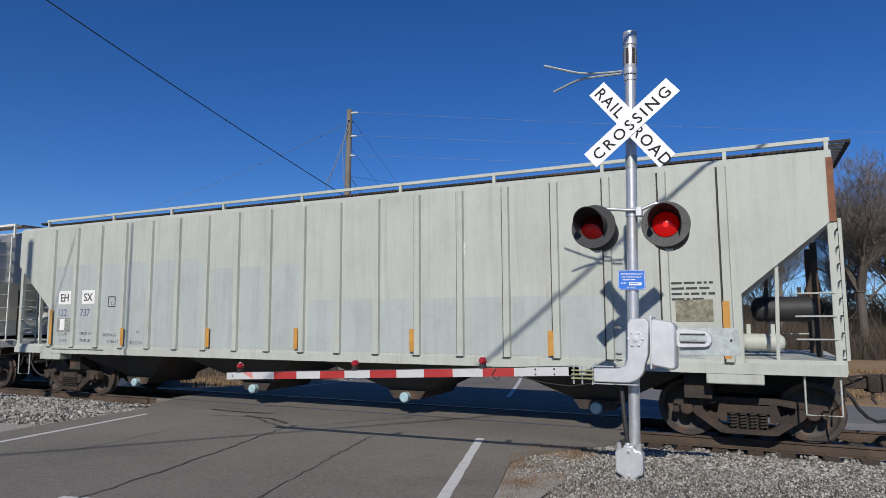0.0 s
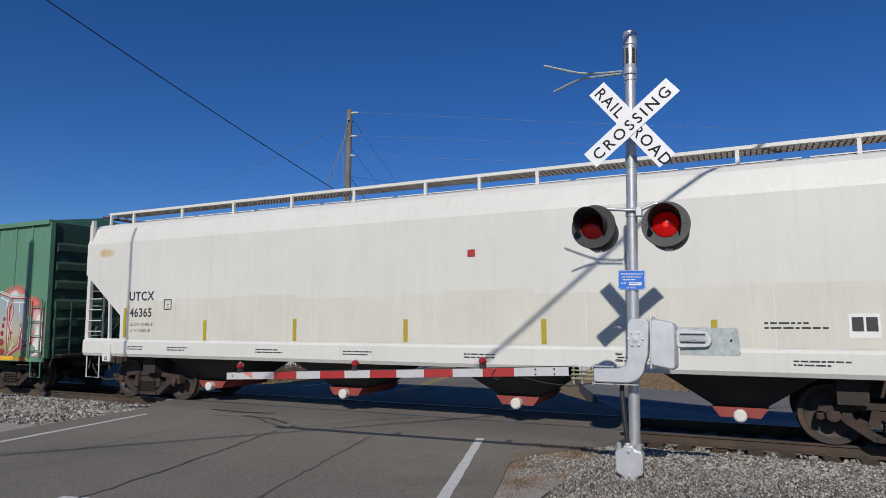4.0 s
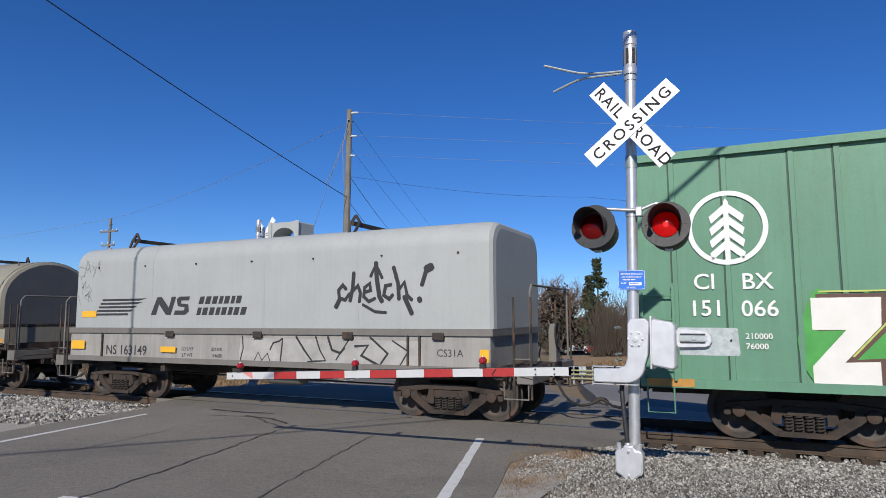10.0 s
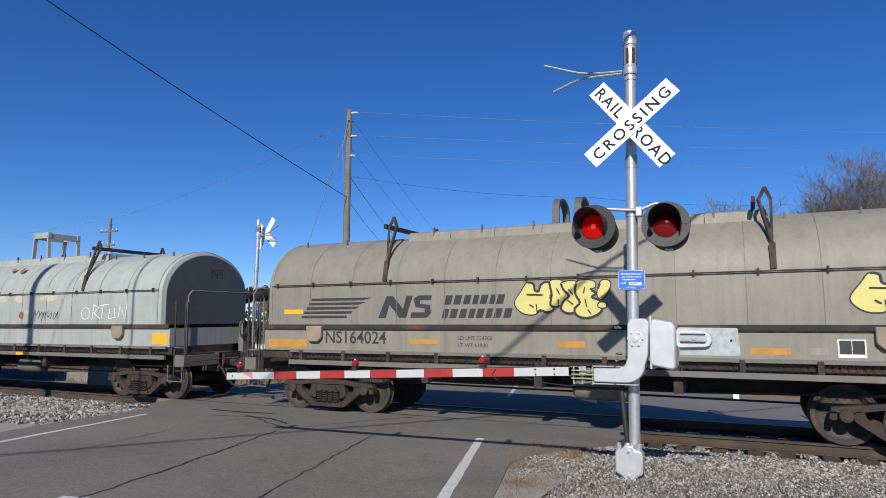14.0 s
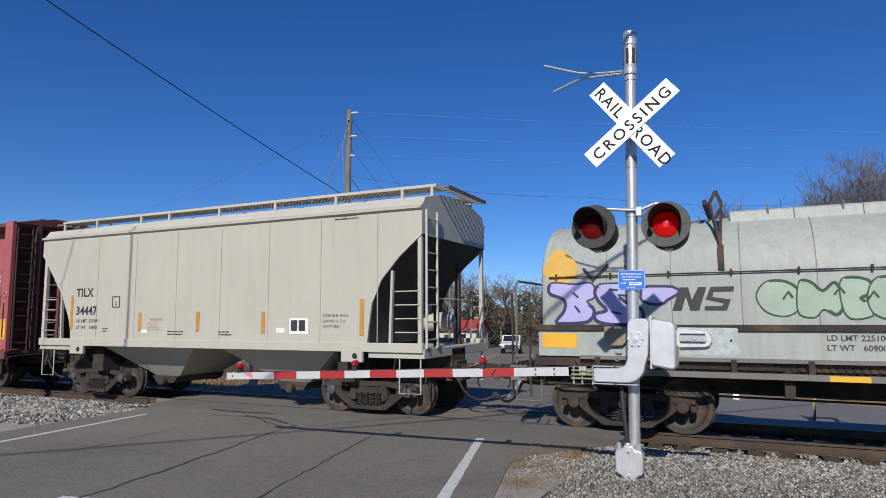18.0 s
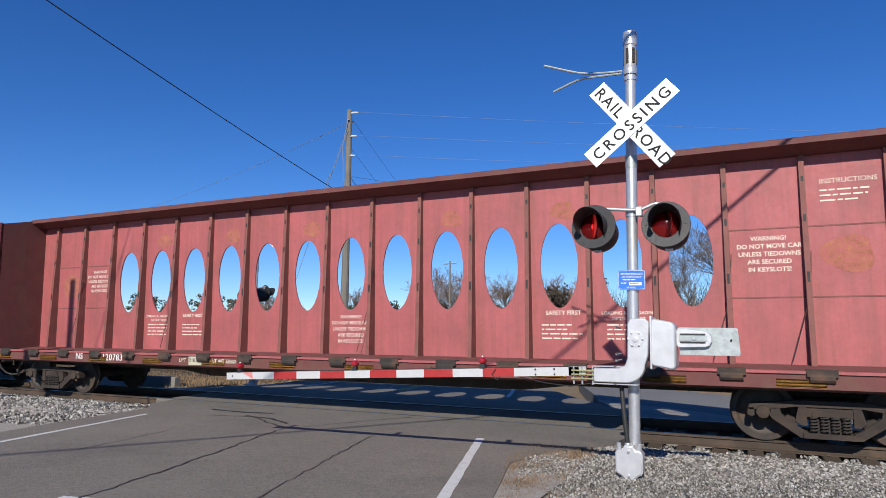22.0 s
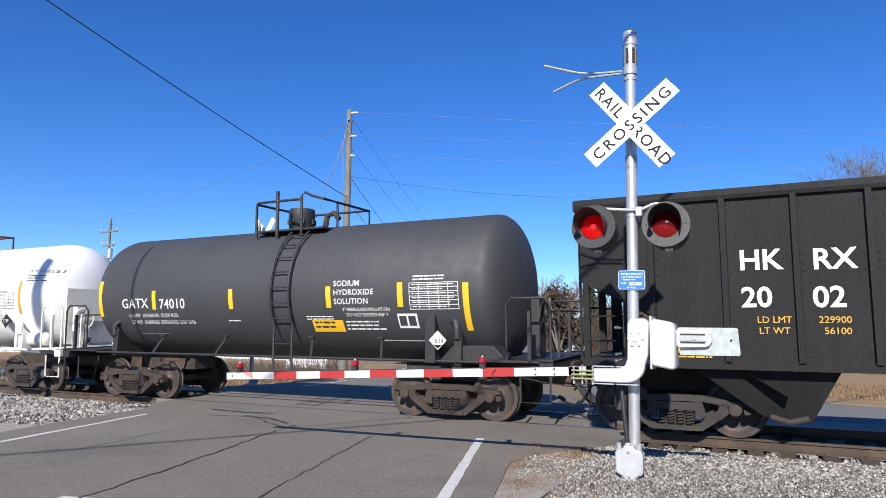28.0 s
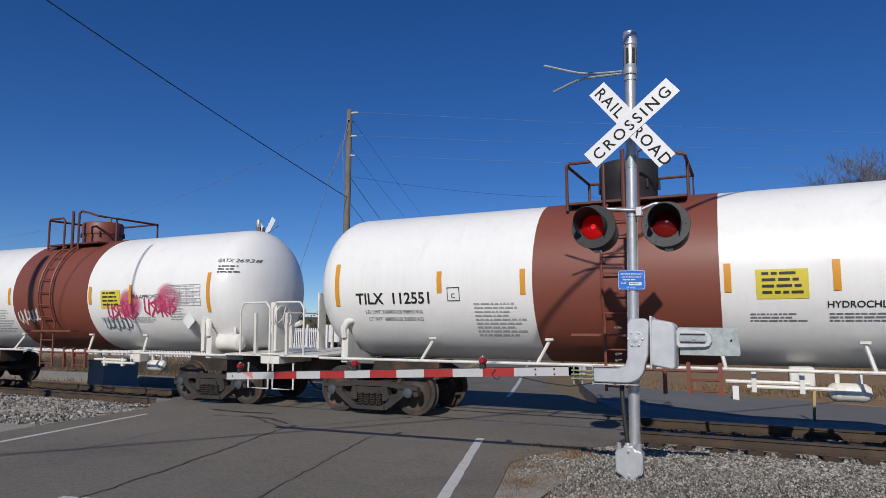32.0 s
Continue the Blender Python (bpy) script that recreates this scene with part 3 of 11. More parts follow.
def wood_pole(x, y, top, label, r=0.15, arm=None, lean=0.0, insulators=()):
    ob = thing("utility_pole", label, "utility pole", pose(x, y, -0.4))
    h = top + 0.4
    part("pole", Build().tube([(lean * k / 6, 0, h * k / 6) for k in range(7)], [r * (1.2 - 0.45 * k / 6) for k in range(7)], 10), POLE_WOOD, ob)
    if arm:
        w, dz = arm
        part("crossarm", Build().box(-w, w, -0.13, -0.03, h - dz - 0.06, h - dz + 0.06), POLE_WOOD, ob, "weathered wooden crossarm", bevel=0.01)
        for k in (-0.92, -0.4, 0.4, 0.92):
            part("insulator", Build().lathe([(h - dz + 0.06, 0.02), (h - dz + 0.1, 0.05), (h - dz + 0.18, 0.03)], "z", 8, (k * w, -0.08, 0)), PORCELAIN, ob, "pale insulator")
    for dz, dx in insulators:
        part("insulator", Build().tube([(lean, 0, h - dz), (lean + dx * 0.5, -0.05, h - dz), (lean + dx, -0.06, h - dz - 0.03)], [0.03, 0.05, 0.025], 7), PORCELAIN, ob, "pale insulator")
    part("bolt", Build().lathe([(-0.2, 0.0), (-0.19, 0.03), (0.19, 0.03), (0.2, 0.0)], "y", 6, (0, 0, h - 0.5)), GALV, ob)
    return ob


AX, AY = -14.85, 22.0
wood_pole(AX, AY, 11.15, "tall weathered wooden utility pole hung with wires", 0.15, lean=-0.06, insulators=((0.18, 0.5), (1.2, 0.45), (2.05, 0.4)))
for z, end in ((10.97, (26.3, 40.9, 10.2)), (9.95, (26.1, 40.2, 9.45)), (9.1, (25.9, 40.1, 8.7))):
    wire((AX + 0.45, AY, z), end, 0.35, 0.005, WIRE_PALE, "pale bare power line strung from the wooden pole", "power_line", "power lines")
wire((AX + 0.15, AY, 8.2), (-7.46, 34.0, 9.16), 0.25, 0.006, WIRE_DARK, "slack grey cable strung from the wooden pole", "cable")
wire((-7.46, 34.0, 9.16), (3.23, 50.0, 11.0), 0.25, 0.007, WIRE_DARK, "slack grey cable strung from the wooden pole", "cable")
wire((-13.83, 8.0, 9.01), (AX, AY, 7.3), 0.08, 0.015, WIRE_DARK, "dark cable hanging over the road to the wooden pole", "cable")
wire((-13.6, -6.0, 11.1), (-13.83, 8.0, 9.01), 0.05, 0.017, WIRE_DARK, "dark cable hanging over the road to the wooden pole", "cable")
for z, gx, gz in ((10.66, -19.36, 8.65), (9.37, -21.17, 9.25), (8.13, -22.78, 8.73), (7.04, -23.23, 7.71)):
    wire((AX + 0.12, AY, z), (gx, 40.0, gz), 0.12, 0.011 if z < 9 else 0.006, WIRE_DARK, "slack service wire leading down from the wooden pole", "service_wire", "service wires")
for z, gx, gy in ((10.8, -20.0, 23.4), (10.75, -15.45, 22.4)):
    wire((AX, AY, z), (gx, gy, 0.0), 0.0, 0.011, WIRE_PALE, "pale steel guy wire staying the wooden pole", "guy_wire", "guy wires")
for pts in (((0, 0, 0.1), (-0.25, 0, -1.1), (-0.16, 0, -2.5), (-0.05, 0, -2.9)), ((0, 0, -0.4), (-0.6, 0, -1.9), (-1.05, 0, -2.6))):
    solid("service_drop", Build().tube([(AX + p[0], AY - 0.16, 10.6 + p[2]) for p in pts], 0.016, 5, False), WIRE_PALE, "pale loop of wire hanging beside the pole", "wire")
far_pole = wood_pole(-46.8, 35.0, 10.95, "distant wooden utility pole with crossarms and a transformer", 0.14, (1.0, 1.1))
part("transformer", Build().lathe([(8.0, 0.0), (8.0, 0.2), (8.75, 0.2), (8.85, 0.12), (8.85, 0.0)], "z", 14, (0.35, -0.1, 0)), GALV, far_pole, "grey transformer can")
part("crossarm", Build().box(-0.75, 0.75, -0.13, -0.03, 9.05, 9.17), POLE_WOOD, far_pole)
for k in (-0.7, 0.0, 0.7):
    part("insulator", Build().lathe([(9.2, 0.03), (9.3, 0.06), (9.42, 0.03)], "z", 8, (k, -0.08, 0)), PORCELAIN, far_pole)
wire((-46.8, 35, 10.9), (-150, 41, 10.5), 0.8, 0.014, WIRE_PALE, "pale power line to the next pole", "power_line", "power lines")
wire((-46.8, 35, 10.9), (AX, AY, 10.6), 0.4, 0.010, WIRE_PALE, "pale power line to the next pole", "power_line", "power lines")
for x, y, top in ((-37.4, 95, 11.4), (-33.6, 80, 6.7), (-34.5, 75, 11.4)):
    wood_pole(x, y, top, "far grey wooden utility pole beside the road", 0.13, (0.9, 0.4) if top > 9 else None)

# behind the viewer, on the near side: they throw shadows across the road and the train
wood_pole(-15.5, 1.0, 10.0, "wooden utility pole on the near side of the line", 0.15)
# unseen plain pole, added only to cast a thin shadow streak
lp = thing("shadow_pole", "slim bare grey steel pole on the near side, unseen, added for its shadow", "flag pole", pose(-11.7, 1.5, -0.15))
part("pole", Build().tube([(0, 0, 0), (0, 0, 10.0)], [0.045, 0.03], 10), GALV, lp)
part("finial", Build().lathe([(10.0, 0.03), (10.03, 0.045), (10.07, 0.03), (10.08, 0.0)], "z", 10), GALV, lp)
wire((-13.6, -20.1, 8.0), (8.0, 17.5, 8.0), 0.0, 0.035, WIRE_DARK, "dark overhead cable crossing above the near road", "cable")


# ---- trees ----
def branch(b, p, d, length, r, depth, rnd, spread, lift, thin):
    """One limb with its side shoots; the radius falls to thin at the twigs."""
    n = 4 if depth > 2 else 3
    path, rs = [p], [r]
    for k in range(n):
        d = (d + Vector((rnd.uniform(-1, 1), rnd.uniform(-1, 1), rnd.uniform(-0.6, 1) * lift)) * 0.16).normalized()
        p = p + d * (length / n)
        path.append(p)
        rs.append(max(thin, r * (1 - 0.55 * (k + 1) / n)))
    b.tube(path, rs, 5 if depth > 2 else 3, False)
    if depth == 0:
        return
    for k in range(4 if depth > 1 else 5):
        i = rnd.randint(1, n) if k else n
        t = Vector((rnd.gauss(0, 1), rnd.gauss(0, 1), rnd.gauss(0.25, 0.6)))
        nd = (d + t.normalized() * spread).normalized()
        nd.z = max(nd.z, -0.1)
        branch(b, path[i], nd.normalized(), length * rnd.uniform(0.55, 0.8), rs[i] * rnd.uniform(0.55, 0.75), depth - 1, rnd, spread, lift, thin)


def bare_tree(x, y, height, seed, label, wide=0.75, r=0.22, thin=0.013, depth=5, twig=None):
    rnd = random.Random(seed)
    ob = thing("tree", label, "tree", pose(x, y, -0.66 if x > -24 else -0.2))
    fork = height * 0.2
    part("trunk", Build().tube([(0, 0, 0), (0.05, 0, fork * 0.5), (0.1, 0.05, fork)], [r * 1.25, r, r * 0.85], 10, False), BARK_PALE, ob)
    crown = Build()
    for k in range(5):
        a = k * 1.26 + rnd.uniform(-0.3, 0.3)
        d = Vector((math.cos(a) * wide * 0.55, math.sin(a) * wide * 0.55, 1)).normalized()
        branch(crown, Vector((0.1, 0.05, fork * 0.95)), d, height * rnd.uniform(0.28, 0.36), r * 0.6, depth, rnd, wide, 1.0, thin)
    top = max(v[2] for v in crown.v)
    s = height / top
    crown.v = [(v[0] * s, v[1] * s, v[2] * s if v[2] > fork else v[2]) for v in crown.v]
    part("crown", crown, twig or TWIG_GREY, ob, "bare winter twigs", smooth=0)
    return ob


def limb(b, fine, p, d, length, r, level, rnd, thin):
    """A limb of a tall winter tree: it bends upwards, forks, and ends in a spray of fine twigs."""
    n = 5 if level > 2 else 3
    path, rs, dirs = [p], [r], [d]
    for k in range(n):
        wob = 0.07 if level > 2 else 0.13
        d = (d + Vector((rnd.gauss(0, wob), rnd.gauss(0, wob), rnd.gauss(0.09, wob)))).normalized()
        p = p + d * (length / n)
        path.append(p)
        rs.append(max(thin, r * (1 - 0.6 * (k + 1) / n)))
        dirs.append(d)
    (b if level > 2 else fine).tube(path, rs, 6 if level > 3 else 4 if level > 1 else 3, False)
    if level == 0:
        return
    for k in range((3, 5, 5, 5, 5, 5)[min(level, 5)]):
        i = n if k == 0 else rnd.randint(1, n)
        side = Vector((rnd.gauss(0, 1), rnd.gauss(0, 1), rnd.gauss(0.1, 0.5)))
        side = (side - dirs[i] * side.dot(dirs[i])).normalized()
        a = rnd.uniform(0.3, 0.75) if level > 1 else rnd.uniform(0.3, 0.9)
        nd = dirs[i] * math.cos(a) + side * math.sin(a)
        limb(b, fine, path[i], nd.normalized(), length * rnd.uniform(0.5, 0.8), rs[i] * rnd.uniform(0.5, 0.7), level - 1, rnd, thin)


def winter_tree(x, y, base, height, fork, half, seed, label, r=0.2, thin=0.0065, level=5, leaders=4, bark=None):
    """A bare deciduous tree: a clear trunk up to the fork, then limbs that fan out to half its crown's width."""
    rnd = random.Random(seed)
    ob = thing("tree", label, "tree", pose(x, y, base))
    lean = rnd.uniform(-0.12, 0.12)
    path = [(lean * k / 5 * fork * 0.3, 0.04 * math.sin(k), fork * k / 5) for k in range(6)]
    part("trunk", Build().tube(path, [r * (1.3 if k == 0 else 1.05 - 0.05 * k) for k in range(6)], 10, False), bark or BARK_DARK, ob)
    crown, twigs = Build(), Build()
    for k in range(leaders):
        a = k * 2 * math.pi / leaders + rnd.uniform(-0.4, 0.4)
        out = rnd.uniform(0.22, 0.58) if k else 0.06
        limb(crown, twigs, Vector(path[-1]), Vector((math.cos(a) * out, math.sin(a) * out, 1)).normalized(), (height - fork) * (rnd.uniform(0.32, 0.44) if k else 0.5), r * (0.62 if k else 0.85), level, rnd, thin)
    for k in range(2):
        p = Vector(path[4])
        a = rnd.uniform(0, 6.28)
        limb(crown, twigs, p, Vector((math.cos(a), math.sin(a), 0.75)).normalized(), (height - fork) * 0.26, r * 0.28, max(1, level - 2), rnd, thin)
    zs = sorted(v[2] for v in twigs.v)
    xs = sorted(abs(v[0]) for v in twigs.v)
    kz, kx = (height - fork) / (zs[int(len(zs) * 0.997)] - fork), half / xs[int(len(xs) * 0.985)]
    for one in (crown, twigs):
        one.v = [(v[0] * kx, v[1] * kx, fork + (v[2] - fork) * kz if v[2] > fork else v[2]) for v in one.v]
    part("limbs", crown, bark or BARK_DARK, ob, "dark bare limbs")
    part("twigs", twigs, TWIG_GREY, ob, "bare winter twigs", smooth=0)
    return ob


winter_tree(-0.5, 52.0, 0.35, 11.8, 4.9, 3.7, 3, "tall bare winter tree with a rounded crown behind the verge", 0.2, 0.010, 4, 6)
winter_tree(7.0, 50.0, 0.35, 13.6, 4.4, 4.2, 8, "tall bare grey winter tree at the edge of the woods", 0.30, leaders=5)
winter_tree(9.6, 53.0, 0.35, 13.2, 4.2, 3.9, 18, "tall bare grey winter tree at the edge of the woods", 0.26, leaders=5)
winter_tree(2.2, 50.5, 0.35, 9.4, 3.8, 2.3, 9, "slender pale-barked winter tree behind the verge", 0.11, level=4, leaders=3, bark=BARK_PALE)
winter_tree(-3.1, 47.0, 0.1, 8.2, 2.6, 2.3, 14, "small pale winter tree at the edge of the thicket", 0.10, level=4, leaders=3, bark=BARK_PALE)
winter_tree(1.2, 55.0, 0.4, 9.5, 3.4, 3.0, 19, "bare brown tree in the thicket", 0.14, level=4)
winter_tree(6.2, 54.0, 0.4, 9.0, 3.0, 3.0, 20, "bare brown tree in the thicket", 0.14, level=4)
bare_tree(-22.0, 84.0, 9.5, 15, "small bare tree far beyond the road", 0.8, 0.15, 0.022, 4, TWIG)
bare_tree(-47.0, 128.0, 16.0, 16, "bare tree far along the road", 0.8, 0.2, 0.024, 4, TWIG)
bare_tree(-58.0, 70.0, 7.5, 17, "small bare tree beyond the fence", 0.8, 0.14, 0.02, 4, TWIG)


def clump(b, c, r, count, size, rnd, flat=1.0):
    """Small leaf faces scattered in an uneven ball."""
    for _ in range(count):
        d = Vector((rnd.gauss(0, 1), rnd.gauss(0, 1), rnd.gauss(0, 1))).normalized() * r * rnd.uniform(0.45, 1.08)
        p = Vector(c) + Vector((d.x, d.y, d.z * flat))
        u = Vector((rnd.gauss(0, 1), rnd.gauss(0, 1), rnd.gauss(0, 1))).normalized() * size * rnd.uniform(0.5, 1.2)
        w = u.cross(Vector((rnd.gauss(0, 1), rnd.gauss(0, 1), rnd.gauss(0, 1)))).normalized() * size * 0.6
        b.add([p - u, p + w, p + u, p - w * 0.7], [(0, 1, 2, 3)])


def evergreen(x, y, height, seed, label, width):
    rnd = random.Random(seed)
    ob = thing("tree", label, "tree", pose(x, y, -0.66 if x > -24 else -0.2))
    part("trunk", Build().tube([(0, 0, 0), (0.1, 0, height * 0.5), (0, 0, height * 0.96)], [0.2, 0.14, 0.03], 8, False), BARK, ob)
    crown = Build()
    for k in range(46):
        f = rnd.random() ** 0.8
        a, rr = rnd.uniform(0, 6.3), width * (1.05 - f) * rnd.uniform(0.3, 1.0) * (1 if f > 0.12 else 0.6)
        clump(crown, (math.cos(a) * rr, math.sin(a) * rr, height * (0.15 + 0.82 * f)), rnd.uniform(0.5, 1.0) * (1.15 - 0.5 * f), 70, 0.2, rnd, 0.6)
    part("crown", crown, NEEDLES, ob, "dark evergreen needles", smooth=0)
    return ob


evergreen(-16.6, 80, 12.4, 5, "dark evergreen tree far beyond the line", 2.2)
evergreen(-8.6, 75, 12.6, 6, "dark broad evergreen tree beside the woods", 2.9)
evergreen(5.6, 66, 7.6, 11, "dark low evergreen behind the thicket", 2.4)
evergreen(-18.5, 84, 10.5, 7, "dark evergreen tree far beyond the line", 1.9)
evergreen(-7.4, 78, 9.0, 10, "dark evergreen tree beside the woods", 1.6)

bare_tree(-48.3, 100.0, 14.2, 21, "broad bare tree far beyond the fields", 0.8, 0.2, 0.022, 4, TWIG)
bare_tree(-42.0, 98.0, 12.9, 22, "bare tree far beyond the fields", 0.85, 0.18, 0.022, 4, TWIG)
bare_tree(-76.7, 120.0, 13.5, 23, "slender bare tree far beyond the fields", 0.6, 0.16, 0.022, 4, TWIG)
bare_tree(-24.2, 86.0, 11.0, 24, "bare tree beside the far road", 0.7, 0.17, 0.022, 4, TWIG)


def shrub(x, y, height, width, seed, material, label):
    """A broad evergreen or brown bush of many small leaf clumps on a few stems."""
    rnd = random.Random(seed)
    ob = thing("shrub", label, "shrub", pose(x, y, -0.3))
    stems = Build()
    for k in range(4):
        a = k * 1.6 + rnd.uniform(-0.4, 0.4)
        stems.tube([(0, 0, 0), (math.cos(a) * width * 0.2, math.sin(a) * width * 0.2, height * 0.45), (math.cos(a) * width * 0.35, math.sin(a) * width * 0.35, height * 0.8)], [0.14, 0.09, 0.03], 6, False)
    part("stem", stems, BARK, ob)
    crown = Build()
    for k in range(34):
        f, a = rnd.random(), rnd.uniform(0, 6.3)
        rr = width * 0.5 * math.sqrt(max(0.05, 1 - f * f)) * rnd.uniform(0.2, 1.0)
        clump(crown, (math.cos(a) * rr, math.sin(a) * rr, height * (0.12 + 0.80 * f)), rnd.uniform(0.10, 0.17) * height, 46, 0.035 * height, rnd, 0.75)
    part("crown", crown, material, ob, smooth=0)
    return ob


for k, (sx, sy, sh, sw, green) in enumerate(((-68.8, 100, 8.4, 9.0, 1), (-62.6, 100, 8.0, 6.0, 0), (-57.9, 100, 8.6, 8.0, 1), (-49.8, 95, 8.3, 6.5, 1), (-43.6, 92, 7.8, 7.0, 0), (-38.4, 95, 9.8, 5.5, 1),
                                             (-56.0, 150, 11.5, 9.0, 0), (-78.0, 238, 20.5, 17.0, 1), (-21.6, 80, 8.6, 6.0, 0))):
    shrub(sx, sy, sh, sw, 500 + k, NEEDLES if green else THICKET, "dark evergreen shrub far beyond the line" if green else "brown leafless shrub far beyond the line")


def scrub(name, x0, x1, y0, y1, h0, h1, count, material, label, seed, w=0.03):
    """A tangle of leaning stems and dead leaves."""
    rnd, b = random.Random(seed), Build()
    for _ in range(count):
        x, y = rnd.uniform(x0, x1), rnd.uniform(y0, y1)
        h = (h0 + (h1 - h0) * (0.5 + 0.5 * noise.noise((x * 0.22, y * 0.1, seed)))) * rnd.uniform(0.45, 1.1)
        z = -0.45 + h * 0.55 * rnd.random() ** 1.5
        a, L = rnd.uniform(0, 6.3), h * rnd.uniform(0.25, 0.5)
        dx, dy = math.cos(a) * L * 0.45, math.sin(a) * L * 0.45
        b.add([(x - w, y, z), (x + w, y, z), (x + dx + w * 0.4, y + dy, min(z + L, h)), (x + dx - w * 0.4, y + dy, min(z + L, h))], [(0, 1, 2, 3)])
    return tagged(new(name, b.mesh(name, material, 0)), label, "thicket", kind="stuff")


scrub("thicket", -12, 40, 54, 66, 4.6, 8.4, 52000, THICKET, "tangled russet winter thicket behind the verge", 31, 0.02)
scrub("thicket", -4, 40, 48, 54, 2.4, 5.4, 30000, THICKET, "tangled brown undergrowth under bare trees", 32, 0.016)
scrub("thicket", -24, -7, 82, 90, 3.0, 6.5, 7000, THICKET, "brown scrub far beyond the line", 33, 0.05)

scrub("thicket", -44, -18.2, 23.0, 29.5, 0.35, 1.35, 9000, THICKET, "low brown weeds and dead stalks on the verge", 34, 0.012)

woods = Build()
rnd = random.Random(41)
x = -330.0
while x < 130:
    y = rnd.uniform(112, 150)
    h = rnd.uniform(6.5, 10.5) + (2.5 if x < -120 else 0.0)
    for k in range(7):
        f = k / 6
        clump(woods, (x + rnd.uniform(-1.6, 1.6), y + rnd.uniform(-2, 2), h * (0.12 + 0.78 * f)), rnd.uniform(1.2, 2.3) * (1.1 - 0.5 * f), 42, 0.42, rnd, 0.8)
    x += rnd.uniform(1.3, 3.0)
tagged(new("woods", woods.mesh("woods", WOODS, 0)), "far strip of brown and dark green winter woods", "woods", kind="stuff")
ridge = Build()
n = 240
xs = [-420 + 620 * i / n for i in range(n + 1)]
tops = [6.8 + 2.2 * noise.noise((v * 0.03, 0.5, 3)) + 0.9 * noise.noise((v * 0.35, 0.5, 5)) for v in xs]
ridge.add([(v, 156, -0.6) for v in xs] + [(v, 156, h) for v, h in zip(xs, tops)] + [(v, 190, h * 0.9) for v, h in zip(xs, tops)],
          [(i, i + 1, n + 2 + i, n + 1 + i) for i in range(n)] + [(n + 1 + i, n + 2 + i, 2 * n + 3 + i, 2 * n + 2 + i) for i in range(n)])
tagged(solid("backdrop", ridge, WOODS, "dense far woods along the horizon", smooth=0), kind="structure")

# ---- far buildings, fences, vehicles ----
RED_ROOF = mat("red_metal_roof", (0.36, 0.05, 0.04), 0.5, vary=0.12, scale=1.5)
CREAM = mat("cream_siding", (0.52, 0.48, 0.42), 0.7, vary=0.08, scale=1.0)
CAR_WHITE = mat("white_car_paint", (0.72, 0.73, 0.75), 0.25, vary=0.03, coat=0.6, bump=0)
CAR_RED = mat("red_car_paint", (0.32, 0.02, 0.02), 0.25, vary=0.03, coat=0.6, bump=0)
CAR_GLASS = mat("dark_car_glass", (0.02, 0.025, 0.03), 0.08, vary=0.1, bump=0)
SILVER = mat("silver_paint", (0.42, 0.45, 0.48), 0.35, 0.4, vary=0.06)
HEADLAMP = mat("clear_lamp", (0.7, 0.7, 0.68), 0.15, vary=0.05, bump=0)


def low_building(x0, x1, y0, depth, eave, ridge_z, label, roof_mat=RED_ROOF):
    ob = thing("building", label, "building", pose((x0 + x1) / 2, y0, -0.16))
    w = (x1 - x0) / 2
    part("wall", Build().prism([(0, 0), (depth, 0), (depth, eave), (depth / 2, ridge_z - 0.1), (0, eave)], -w, w), CREAM, ob)
    part("roof", Build().prism([(-0.5, eave - 0.15), (depth / 2, ridge_z), (depth + 0.5, eave - 0.15), (depth + 0.5, eave), (depth / 2, ridge_z + 0.18), (-0.5, eave)], -w - 0.5, w + 0.5), roof_mat, ob, "red ribbed metal roof")
    n = max(2, int(w * 2 / 4))
    for k in range(n):
        cx = -w + (k + 0.5) * 2 * w / n
        win = part("window", Build().box(cx - 0.8, cx + 0.8, -0.06, 0.0, 1.0, 2.3), WHITE, ob, "white window frame")
        part("pane", Build().box(cx - 0.7, cx + 0.7, -0.075, -0.06, 1.1, 2.2), CAR_GLASS, win)
    part("door", Build().box(-0.5, 0.5, -0.07, 0.0, 0.0, 2.1), STEEL_DARK, ob)
    return ob


low_building(-43.4, -34.5, 84, 4.6, 2.75, 4.4, "low cream building with a red metal roof far along the road")
low_building(-82, -70, 66, 7, 2.8, 4.4, "low pale building far beyond the line", mat("grey_shingle", (0.16, 0.155, 0.15), 0.8, vary=0.15))


